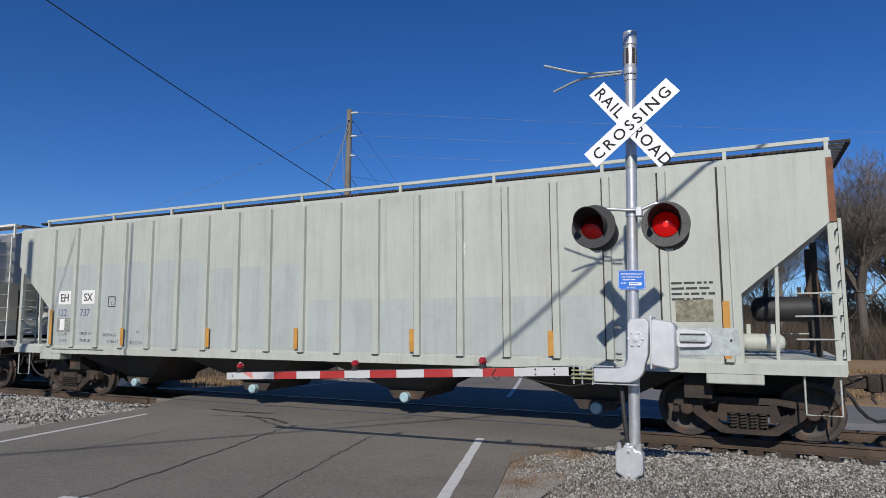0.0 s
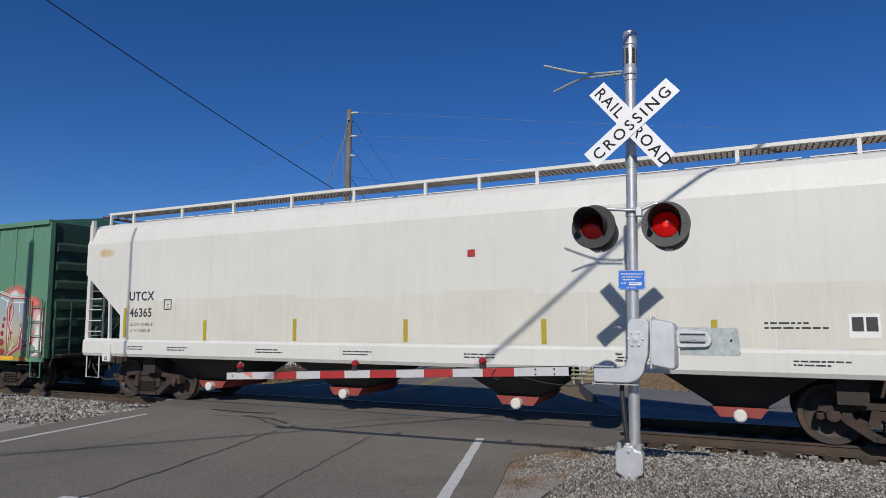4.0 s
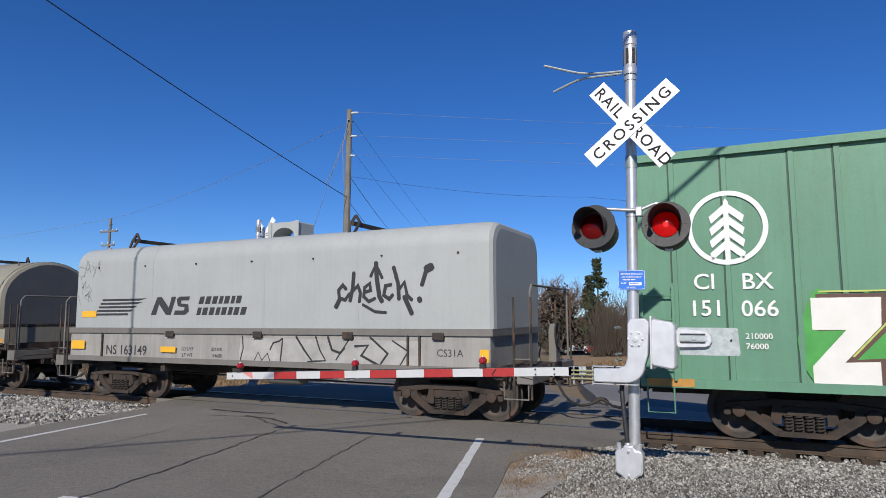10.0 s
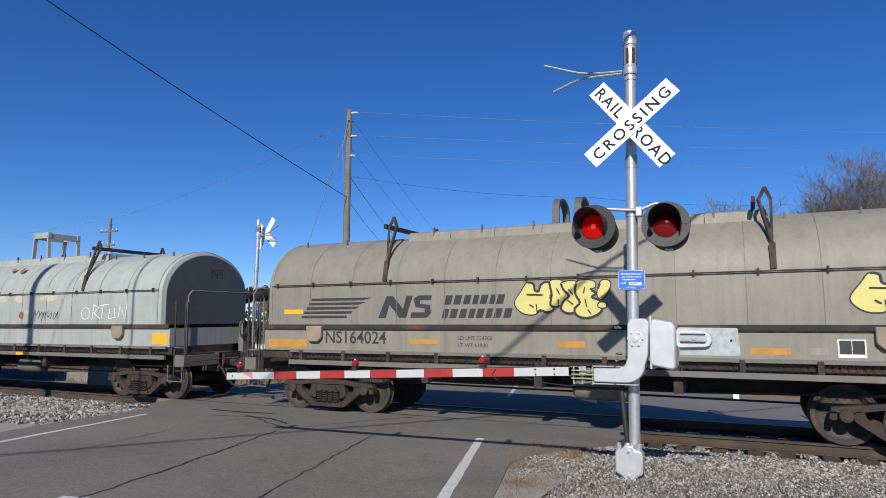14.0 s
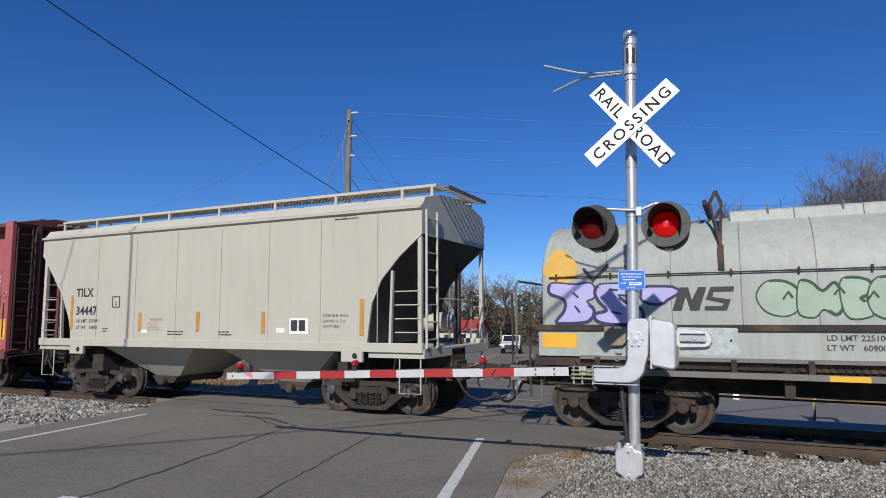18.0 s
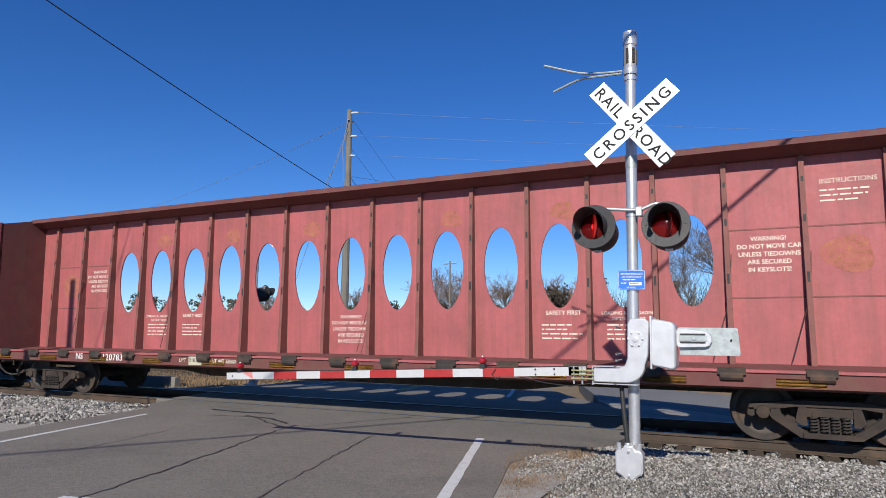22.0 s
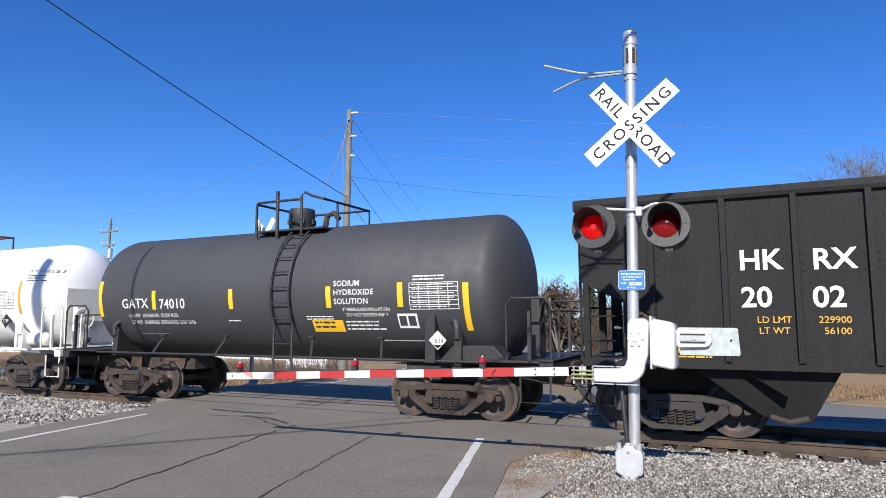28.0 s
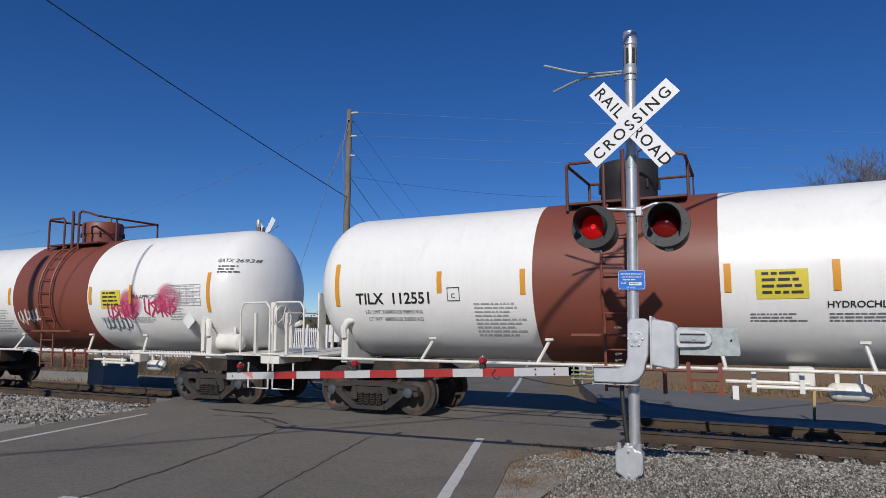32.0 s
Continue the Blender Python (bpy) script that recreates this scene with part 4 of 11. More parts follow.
def vehicle(name, x, y, rz, paint, label, pickup=False, tall=1.75):
    ob = thing(name, label, "car", pose(x, y, 0.02 if y < 70 else -0.45, 0, 0, rz))
    L, W = 2.5, 0.93
    if pickup:
        prof = [(-2.7, 0.45), (2.7, 0.45), (2.75, 0.95), (1.4, 1.08), (0.75, 1.75), (-0.75, 1.78), (-0.95, 1.1), (-2.7, 1.1)]
    else:
        prof = [(-2.35, 0.42), (2.3, 0.42), (2.38, 0.9), (2.2, 1.0), (1.1, 1.12), (0.45, tall), (-2.0, tall), (-2.35, 1.1)]
    part("body", Build().prism(prof, -W, W, "y"), paint, ob, bevel=0.08)
    top = prof[4] if pickup else prof[5]
    a = prof[3] if pickup else prof[4]
    part("windscreen", Build().sheet([(a[0] - 0.03, -W + 0.14, a[1] + 0.07), (a[0] - 0.03, W - 0.14, a[1] + 0.07), (top[0] + 0.07, W - 0.2, top[1] - 0.1), (top[0] + 0.07, -W + 0.2, top[1] - 0.1)], 0.04, (1, 0, 0.9)), CAR_GLASS, ob, "dark windscreen")
    for s in (-1, 1):
        back = -0.7 if pickup else -1.9
        part("side_window", Build().prism([(a[0] - 0.15, a[1] + 0.08), (top[0] + 0.02, top[1] - 0.12), (back, top[1] - 0.12), (back - 0.1, a[1] + 0.08)], s * (W - 0.02), s * (W + 0.012), "y"), CAR_GLASS, ob, "dark side window")
        part("headlight", Build().box(2.33, 2.46 if not pickup else 2.79, s * 0.85 - 0.18, s * 0.85 + 0.06, 0.72, 0.9), HEADLAMP, ob, "clear headlight", bevel=0.03)
        part("mirror", Build().box(a[0] - 0.3, a[0] - 0.12, s * (W + 0.02), s * (W + 0.22), a[1] + 0.05, a[1] + 0.25), BLACK, ob, bevel=0.03)
        for cx in (1.55, -1.5):
            wh = part("wheel", Build().lathe([(-0.11, 0.18), (-0.11, 0.33), (-0.08, 0.37), (0.08, 0.37), (0.11, 0.33), (0.11, 0.18)], "y", 20, (cx, s * (W - 0.08), 0.37)), HOSE, ob, "black tyre")
            part("rim", Build().lathe([(0.0, 0.0), (0.02, 0.19), (-0.02, 0.2)], "y", 14, (cx, s * (W + 0.02), 0.37)), SILVER, wh)
    front = 2.46 if not pickup else 2.79
    part("grille", Build().box(front - 0.12, front - 0.04, -0.55, 0.55, 0.62, 0.88), BLACK, ob)
    part("bumper", Build().box(front - 0.1, front + 0.02, -W + 0.05, W - 0.05, 0.42, 0.6), STEEL_DARK if not pickup else SILVER, ob, bevel=0.04)
    return ob


vehicle("car", -21.6, 62.0, -74, CAR_WHITE, "white sport utility car waiting on the far road", tall=1.8)
vehicle("pickup_truck", -19.4, 82.0, -20, CAR_WHITE, "white pickup truck parked far beyond the line", True)
vehicle("car", -15.5, 79.0, 200, CAR_RED, "dark red car parked far beyond the line", tall=1.5)
vehicle("car", -13.0, 81.0, 170, CAR_WHITE, "white car parked far beyond the line", tall=1.5)
box = thing("box_truck", "white box truck parked far beyond the line", "truck", pose(-47.2, 70, -0.1, 0, 0, 12))
part("cargo_box", Build().box(-2.6, 1.6, -1.1, 1.1, 0.9, 3.1), CAR_WHITE, box, bevel=0.04)
part("cab", Build().prism([(1.7, 0.5), (3.4, 0.5), (3.4, 1.3), (2.9, 1.5), (2.6, 2.2), (1.7, 2.2)], -1.0, 1.0, "y"), CAR_WHITE, box, bevel=0.05)
part("windscreen", Build().sheet([(2.93, -0.85, 1.55), (2.93, 0.85, 1.55), (2.66, 0.85, 2.1), (2.66, -0.85, 2.1)], 0.03, (1, 0, 0.5)), CAR_GLASS, box)
for cx in (-1.7, 2.6):
    for s in (-1, 1):
        part("wheel", Build().lathe([(-0.12, 0.0), (-0.12, 0.42), (0.12, 0.42), (0.12, 0.0)], "y", 18, (cx, s * 0.95, 0.42)), HOSE, box)


def picket_fence(name, x0, x1, y, h, label, step=0.16, w=0.09, post=2.4):
    ob = thing(name, label, "fence", pose(0, y, -0.20))
    me = Build().prism([(-w / 2, 0.06), (w / 2, 0.06), (w / 2, h - 0.06), (0, h), (-w / 2, h - 0.06)], -0.012, 0.012, "y").mesh("picket", WHITE, 0)
    count = int((x1 - x0) / step)
    for k in range(min(count, 290)):
        part("picket", me, WHITE, ob, at=pose(x1 - k * step, -0.03, 0))
    for z in (0.3, h - 0.25):
        part("fence_rail", Build().box(x0, x1, 0, 0.04, z - 0.05, z + 0.05), WHITE, ob)
    for k in range(int((x1 - x0) / post) + 1):
        part("post", Build().box(x0 + k * post - 0.06, x0 + k * post + 0.06, -0.02, 0.1, 0, h + 0.08), WHITE, ob)
    return ob


picket_fence("picket_fence", -62, -27, 36, 1.15, "white wooden picket fence along the far grounds")
gate = thing("palisade_fence", "tall white steel palisade panel beside the road", "fence", pose(0, 30, -0.36))
me = Build().box(-0.03, 0.03, -0.02, 0.02, 0.1, 2.35).mesh("paling", WHITE, 0)
for k in range(20):
    part("paling", me, WHITE, gate, at=pose(-24.0 + k * 0.13, 0, 0))
for z in (0.35, 2.2):
    part("fence_rail", Build().box(-24.1, -21.4, 0.02, 0.06, z - 0.04, z + 0.04), WHITE, gate)
for px in (-24.1, -22.75, -21.4):
    part("post", Build().box(px - 0.06, px + 0.06, -0.02, 0.1, 0, 2.55), WHITE, gate)

cab = thing("equipment_cabinet", "blue-grey metal signal cabinet beside the track", "cabinet", pose(-18.85, 14.65, -0.18))
CABINET = mat("cabinet_paint", (0.20, 0.25, 0.32), 0.5, vary=0.1, scale=2, stain=RUST, amount=0.15)
part("body", Build().box(-0.36, 0.36, -0.65, 0.65, 0.06, 0.86), CABINET, cab, bevel=0.015)
part("base", Build().box(-0.4, 0.4, -0.7, 0.7, 0, 0.06), mat("concrete", (0.38, 0.37, 0.35), 0.9, vary=0.12), cab)
part("lid", Build().box(-0.4, 0.4, -0.69, 0.69, 0.86, 0.9), CABINET, cab, bevel=0.01)
for s in (-0.32, 0.32):
    part("door", Build().box(-0.375, -0.36, s - 0.3, s + 0.3, 0.1, 0.82), CABINET, cab)
part("handle", Build().box(-0.4, -0.375, -0.03, 0.0, 0.4, 0.55), GALV, cab)
b = Build().box(-34, -21.5, 19.6, 19.9, -0.7, -0.2)
tagged(solid("low_wall", b, mat("dark_concrete", (0.2, 0.19, 0.175), 0.9), "low weathered grey concrete wall on the verge", "wall", bevel=0.02))
mk = thing("marker_post", "short white marker post on the verge", "post", pose(-0.46, 25.0, -0.53))
part("post", Build().box(-0.10, 0.10, -0.03, 0.03, 0, 0.50), WHITE, mk, bevel=0.008)
mk = thing("marker_post", "slim yellow marker post leaning beside the side road", "post", pose(1.46, 19.5, -0.56, 0, 3.5))
part("post", Build().box(-0.035, 0.035, -0.025, 0.025, 0, 0.92), mat("yellow_post", (0.50, 0.37, 0.14), 0.6), mk, bevel=0.008)
# ---- crossing signal ----
def flat_letters(body, height, material, parent, m, name="lettering", **kw):
    return part(name, text_mesh(body, height, material, **kw), material, parent, at=m)


def lens_material():
    m = bpy.data.materials.new("red_lens")
    m.use_nodes = True
    n, link = m.node_tree.nodes, m.node_tree.links.new
    t, gl, mx = n.new("ShaderNodeBsdfTransparent"), n.new("ShaderNodeBsdfPrincipled"), n.new("ShaderNodeMixShader")
    t.inputs[0].default_value = (0.85, 0.07, 0.07, 1)
    gl.inputs["Base Color"].default_value, gl.inputs["Roughness"].default_value = (0.16, 0.006, 0.008, 1), 0.15
    mx.inputs[0].default_value = 0.35
    link(t.outputs[0], mx.inputs[1]), link(gl.outputs[0], mx.inputs[2]), link(mx.outputs[0], n["Material Output"].inputs[0])
    return m


LENS = lens_material()
GLOW = mat("lamp_glow", (0.5, 0.02, 0.02), 0.5, vary=0.02, bump=0, emit=((1.0, 0.05, 0.035), 0.17))
BULB = mat("lamp_filament", (0.9, 0.4, 0.3), 0.4, vary=0.02, bump=0, emit=((1.0, 0.3, 0.22), 1.6))
LAMP_BACK = mat("lamp_back", (0.05, 0.006, 0.007), 0.4, vary=0.1, bump=0)
ARM_LAMP = mat("arm_lamp_red", (0.30, 0.008, 0.014), 0.25, vary=0.1, bump=0, coat=0.6, emit=((1, 0.03, 0.03), 0.03))
turning_lamps = []


def flasher(parent, x, z, y, side, facing):
    """A hooded red flashing light with its round background; its lamp turns on an upright pin behind the lens."""
    m = pose(x, y, z, -4, 0, facing)
    disc = Build()
    disc.lathe([(0.0, 0.155), (-0.004, 0.16), (-0.006, 0.262), (0.004, 0.266), (0.012, 0.262), (0.012, 0.0)], "y", 40)
    d = part("background_disc", disc, HOOD, parent, "round black background board", at=m)
    hood = Build()
    n, r0 = 30, 0.166
    inner, outer = [], []
    for k in range(n + 1):
        a = radians(-38 + 256 * k / n)
        depth = 0.30 * max(0.0, math.sin(min(math.pi, max(0.0, math.pi * k / n)))) ** 0.45
        for rr, lst in ((r0, inner), (r0 + 0.006, outer)):
            lst.append(((rr * math.cos(a), -0.002, rr * math.sin(a)), (rr * math.cos(a) * 1.03, -0.002 - depth, rr * math.sin(a) * 1.03 - 0.02 * depth)))
    for lst in (inner, outer):
        hood.add([p for q in lst for p in q], [(2 * k, 2 * k + 1, 2 * k + 3, 2 * k + 2) for k in range(n)])
    hood.add([q[1] for q in inner] + [q[1] for q in outer], [(k, k + 1, n + 2 + k, n + 1 + k) for k in range(n)])
    part("hood", hood, BLACK, d, "long black sun hood")
    can = Build().lathe([(0.012, 0.20), (0.10, 0.222), (0.24, 0.222), (0.33, 0.19), (0.36, 0.0)], "y", 28, (0.02, 0, -0.045))
    part("door_latch", Build().box(-0.02, 0.06, 0.10, 0.16, -0.285, -0.262), GALV, d, "small latch under the housing")
    part("lamp_housing", can, BLACK, parent, "black lamp housing", at=m)
    lens = Build().lathe([(-0.052, 0.0), (-0.048, 0.05), (-0.036, 0.1), (-0.012, 0.14), (0.004, 0.152)], "y", 32)
    lens_ob = part("lens", lens, LENS, d, "red glass lens")
    lens_ob.visible_shadow = False
    for a in range(0, 360, 60):
        if a not in (60, 120):
            part("bolt", Build().lathe([(-0.014, 0.0), (-0.014, 0.009), (-0.004, 0.01)], "y", 8, (0.215 * math.cos(radians(a)), 0, 0.215 * math.sin(radians(a)))), HOOD, d)
    part("reflector_bowl", Build().lathe([(0.15, 0.0), (0.14, 0.06), (0.10, 0.12), (0.03, 0.15)], "y", 24), LAMP_BACK, d, "reddish reflector behind the lens")
    # the lamp: one side glows, the other is dark
    lamp = Build().lathe([(-0.012, 0.0), (-0.010, 0.10), (-0.004, 0.146), (-0.002, 0.146)], "y", 28)
    turning = part("lamp", lamp, GLOW, parent, "red lamp that flashes in turn with its neighbour")
    back = Build().lathe([(0.0, 0.148), (0.003, 0.148), (0.004, 0.0)], "y", 28)
    part("lamp_back", back, LAMP_BACK, turning)
    part("filament", Build().lathe([(-0.024, 0.0), (-0.02, 0.022), (-0.012, 0.032)], "y", 12), BULB, turning)
    turning_lamps.append((turning, m @ Matrix.Translation((0, 0.012, 0)), side))
    return d


def crossing_signal(name, label, at, with_arm=True, sign_z=4.030):
    s = thing(name, label, "crossing signal", at, "signals of the crossing")
    lean = pose(0.030 if with_arm else 0, 0, 0, 0, 1.03 if with_arm else 0)
    mast = Build()
    mast.tube([lean @ Vector((0, 0, z)) for z in (0.10, 5.05)], 0.064, 24)
    part("mast", mast, GALV, s, "bare galvanised steel mast")
    cap = Build().lathe([(4.74, 0.066), (4.74, 0.080), (4.78, 0.084), (4.82, 0.080), (4.83, 0.073), (5.10, 0.073), (5.11, 0.083), (5.26, 0.085), (5.28, 0.080), (5.28, 0.068), (5.2, 0.066)], "z", 24)
    cap_ob = part("mast_top", cap, GALV, s, "flanged pipe end on top", at=lean)
    for k in range(6):
        a = radians(60 * k + 12)
        part("slot", Build().box(-0.017, 0.017, -0.006, 0.004, 4.87, 5.06), STEEL_DARK, cap_ob, "dark slot in the pipe end", at=pose(0.073 * math.cos(a), 0.073 * math.sin(a), 0, 0, 0, 60 * k + 102), smooth=0)
    band = Build().lathe([(3.58, 0.066), (3.58, 0.069), (3.73, 0.069), (3.73, 0.066)], "z", 24)
    part("mast_band", band, ZINC, s, "grey collar on the mast", at=lean)
    for z in (3.08, 3.02, 4.69):
        part("clamp", Build().lathe([(z - 0.025, 0.066), (z - 0.025, 0.074), (z + 0.025, 0.074), (z + 0.025, 0.066)], "z", 20), GALV, s, at=lean)
    # two bent strap ends
    for pts in (((0.03, -0.05, 4.785), (-0.124, -0.06, 4.789), (-0.385, -0.06, 4.82), (-0.50, -0.06, 4.85), (-0.597, -0.06, 4.885), (-0.938, -0.06, 5.023)), ((0.03, -0.08, 4.741), (-0.21, -0.08, 4.753), (-0.417, -0.08, 4.759), (-0.50, -0.08, 4.748), (-0.58, -0.08, 4.728), (-0.812, -0.08, 4.647))):
        bb = Build()
        for p, q in zip(pts, pts[1:]):
            bb.tube([Vector(p), Vector(q)], 0.015, 8)
        part("bent_strap", bb, ZINC, s, "bent grey steel bar")
    # crossbuck: two crossed white blades, lettered
    for k, (ang, y, words) in enumerate(((-51.5, -0.300, ("RAIL", "ROAD")), (39.6, -0.310, ("CROSSING",)))):
        bl = Build().box(-0.615, 0.615, -0.003, 0.003, -0.112, 0.112)
        m = pose(0.150 if with_arm else 0, y, sign_z, 0, -ang, 0)
        blade = part("crossbuck_blade", bl, WHITE, s, "white lettered crossbuck blade", at=m, smooth=0)
        if len(words) == 2:
            for w, x in ((words[0], -0.37), (words[1], 0.36)):
                flat_letters(w, 0.135, LETTER, blade, pose(x, -0.005, -0.068), align="CENTER", bold=0.012, spacing=1.2)
        else:
            flat_letters(words[0], 0.135, LETTER, blade, pose(0.0, -0.005, -0.068), align="CENTER", bold=0.012, spacing=1.33)
        for bx in (-0.02, 0.02):
            part("bolt", Build().lathe([(-0.008, 0.0), (-0.007, 0.008), (-0.003, 0.009)], "y", 8, (bx, 0, bx * 0.7)), GALV, blade)
    for z in (sign_z - 0.07, sign_z + 0.07):
        part("sign_bracket", Build().box(0.08, 0.13, -0.297, -0.05, z - 0.02, z + 0.02), GALV, s)
    # flasher pair
    cross = Build()
    for a, c in (((-0.42, -0.10, 3.10), (0.0, -0.09, 3.06)), ((0.0, -0.09, 3.06), (0.12, -0.09, 3.06)), ((0.12, -0.09, 3.06), (0.26, -0.08, 3.12)), ((0.26, -0.08, 3.12), (0.36, -0.06, 3.12))):
        cross.tube([lean @ Vector(a), lean @ Vector(c)], 0.021, 12)
    cross.tube([lean @ Vector((-0.42, -0.02, 3.09)), lean @ Vector((-0.42, -0.02, 2.95))], 0.021, 12)
    cross.tube([lean @ Vector((0.36, 0.0, 3.12)), lean @ Vector((0.36, 0.0, 2.95))], 0.021, 12)
    part("cross_arm", cross, GALV, s, "galvanised pipe arm for the lights")
    part("junction_box", Build().box(0.06, 0.13, -0.13, -0.03, 2.98, 3.09), CAST, s, bevel=0.008, at=lean)
    flasher(s, -0.345, 2.885, -0.13, 0, -4)
    flasher(s, 0.470, 2.862, -0.13, 1, 2)
    # blue notice
    sign = Build()
    w, h, r = 0.152, 0.112, 0.02
    outline = [(sx * (w - r) + r * math.cos(a), sz * (h - r) + r * math.sin(a)) for sx, sz, a0 in ((1, 1, 0), (-1, 1, 90), (-1, -1, 180), (1, -1, 270)) for a in (radians(a0), radians(a0 + 45), radians(a0 + 90))]
    sign.sheet([(x, 0, z) for x, z in outline], 0.003, (0, 1, 0))
    notice = part("notice", sign, SIGN_BLUE, s, "blue emergency notice with white writing", at=lean @ pose(0.0, -0.078, 2.245), smooth=0)
    flat_letters("REPORT PROBLEM", 0.022, LETTER_WHITE, notice, pose(0, -0.002, 0.058), align="CENTER", bold=0.01)
    flat_letters("OR EMERGENCY", 0.022, LETTER_WHITE, notice, pose(0, -0.002, 0.024), align="CENTER", bold=0.01)
    bars(1, -0.10, -0.002, 0.008, 0.20, 0.026, LETTER_WHITE, notice, seed=3)
    bars(1, -0.12, -0.002, -0.030, 0.08, 0.026, LETTER_WHITE, notice, seed=4)
    part("number_field", Build().box(-0.03, 0.11, -0.003, -0.001, -0.062, -0.028), LETTER_WHITE, notice, smooth=0)
    bars(1, -0.02, -0.005, -0.034, 0.14, 0.024, SIGN_BLUE, notice, seed=7)
    bars(1, -0.06, -0.002, -0.08, 0.12, 0.016, LETTER_WHITE, notice, seed=5)
    edge = Build()
    oo = [(x * 0.955, z * 0.94) for x, z in outline]
    for p, q in zip(oo, oo[1:] + oo[:1]):
        edge.beam((p[0], -0.002, p[1]), (q[0], -0.002, q[1]), 0.004, 0.004, (0, 1, 0))
    part("border", edge, LETTER_WHITE, notice)
    # base
    foot = Build()
    foot.lathe([(-0.02, 0.16), (0.02, 0.16), (0.05, 0.09), (0.1, 0.075)], "z", 20)
    foot.lathe([(0.0, 0.21), (0.03, 0.21), (0.035, 0.15)], "z", 20)
    part("base_plate", foot, CAST, s, "cast base casting bolted down")
    jb = Build()
    half = [(0.045, 0.025), (0.062, 0.055), (0.10, 0.085), (0.135, 0.105), (0.147, 0.14), (0.147, 0.325), (0.132, 0.352), (0.085, 0.36), (0.058, 0.38), (0.048, 0.41)]
    out = half + [(-x, z) for x, z in reversed(half)]
    jb.prism(out, -0.19, -0.06, "y")
    part("terminal_box", jb, CAST, s, "cast aluminium terminal box", bevel=0.008)
    part("box_lid", Build().prism([(x * 0.90, (z - 0.22) * 0.92 + 0.22) for x, z in out], -0.205, -0.19, "y"), CAST, s, "bolted lid", bevel=0.005)
    for x, z in ((0, 0.35), (0, 0.09)):
        part("bolt", Build().lathe([(-0.03, 0.0), (-0.028, 0.014), (0.0, 0.016)], "y", 8, (x, -0.2, z)), GALV, s)
    for x in (-0.11, 0.11):
        part("latch", Build().tube([(x, -0.15, 0.345), (x, -0.15, 0.43)], 0.026, 10), GALV, s)
    if not with_arm:
        return s
    cond = Build().tube([(-0.02, -0.11, 0.36), (-0.03, -0.11, 0.5), (-0.055, -0.10, 0.75), (-0.075, -0.08, 1.0), (-0.07, -0.02, 1.15)], 0.026, 12)
    part("conduit", cond, HOSE, s, "black flexible conduit")
    part("fitting", Build().lathe([(0.355, 0.03), (0.40, 0.036), (0.43, 0.03)], "z", 12, (-0.02, -0.11, 0)), GALV, s)
    # gate mechanism: curved casting, case and counterweight plate
    mech = Build()
    prof = [(-0.36, 1.085)] + [(-0.0 + 0.21 * math.cos(a), 1.295 + 0.21 * math.sin(a)) for a in [radians(-90 + 15 * k) for k in range(7)]] + \
           [(0.245, 1.40), (0.265, 1.76), (0.22, 1.80), (0.06, 1.80), (0.03, 1.74), (0.02, 1.36), (-0.01, 1.28), (-0.07, 1.245), (-0.36, 1.24)]
    mech.prism(prof, -0.23, -0.10, "y")
    part("gate_arm_bracket", mech, CAST, s, "curved cast aluminium arm casting", bevel=0.012)
    hub = Build().lathe([(-0.02, 0.0), (-0.018, 0.03), (-0.004, 0.032), (-0.003, 0.085), (0.02, 0.085)], "y", 24, (0.115, -0.235, 1.57))
    part("pivot_hub", hub, CAST, s, "round pivot cover")
    for k in range(6):
        a = radians(60 * k)
        part("bolt", Build().lathe([(-0.018, 0.0), (-0.016, 0.011), (0.0, 0.012)], "y", 8, (0.115 + 0.078 * math.cos(a), -0.235, 1.57 + 0.078 * math.sin(a))), GALV, s)
    case = Build().prism([(0.29, 1.28), (0.50, 1.24), (0.53, 1.27), (0.535, 1.72), (0.50, 1.76), (0.30, 1.80), (0.275, 1.77), (0.265, 1.31)], -0.22, 0.12, "y")
    part("mechanism_case", case, CAST, s, "rounded cast mechanism case", bevel=0.03)
    part("case_seam", Build().prism([(0.262, 1.25), (0.285, 1.24), (0.295, 1.82), (0.270, 1.83)], -0.235, 0.13, "y"), CAST, s, bevel=0.006)
    arm = Build().prism([(0.53, 1.52), (0.55, 1.48), (0.83, 1.49), (0.87, 1.505), (0.895, 1.55), (0.895, 1.60), (0.87, 1.645), (0.83, 1.66), (0.55, 1.70), (0.53, 1.66)], -0.10, -0.05, "y")
    part("counterweight_arm", arm, CAST, s, "cast counterweight arm", bevel=0.008)
    for z0, z1 in ((1.535, 1.55), (1.622, 1.637)):
        part("slot_edge", Build().box(0.57, 0.83, -0.112, -0.095, z0, z1), BLACK, s)
    part("slot", Build().box(0.56, 0.85, -0.108, -0.095, 1.557, 1.615), ZINC, s)
    part("slide_bolt", Build().box(0.70, 0.73, -0.125, -0.10, 1.572, 1.598), GALV, s)
    pl = Build().prism([(0.56, 1.40), (1.155, 1.40), (1.17, 1.42), (1.155, 1.685), (1.14, 1.70), (0.56, 1.705)], -0.045, -0.03, "y")
    part("counterweight_plate", pl, ZINC, s, "spangled galvanised counterweight plate", bevel=0.002)
    part("bolt", Build().lathe([(-0.02, 0.0), (-0.018, 0.01), (0.0, 0.011)], "y", 8, (1.085, -0.045, 1.57)), BLACK, s)
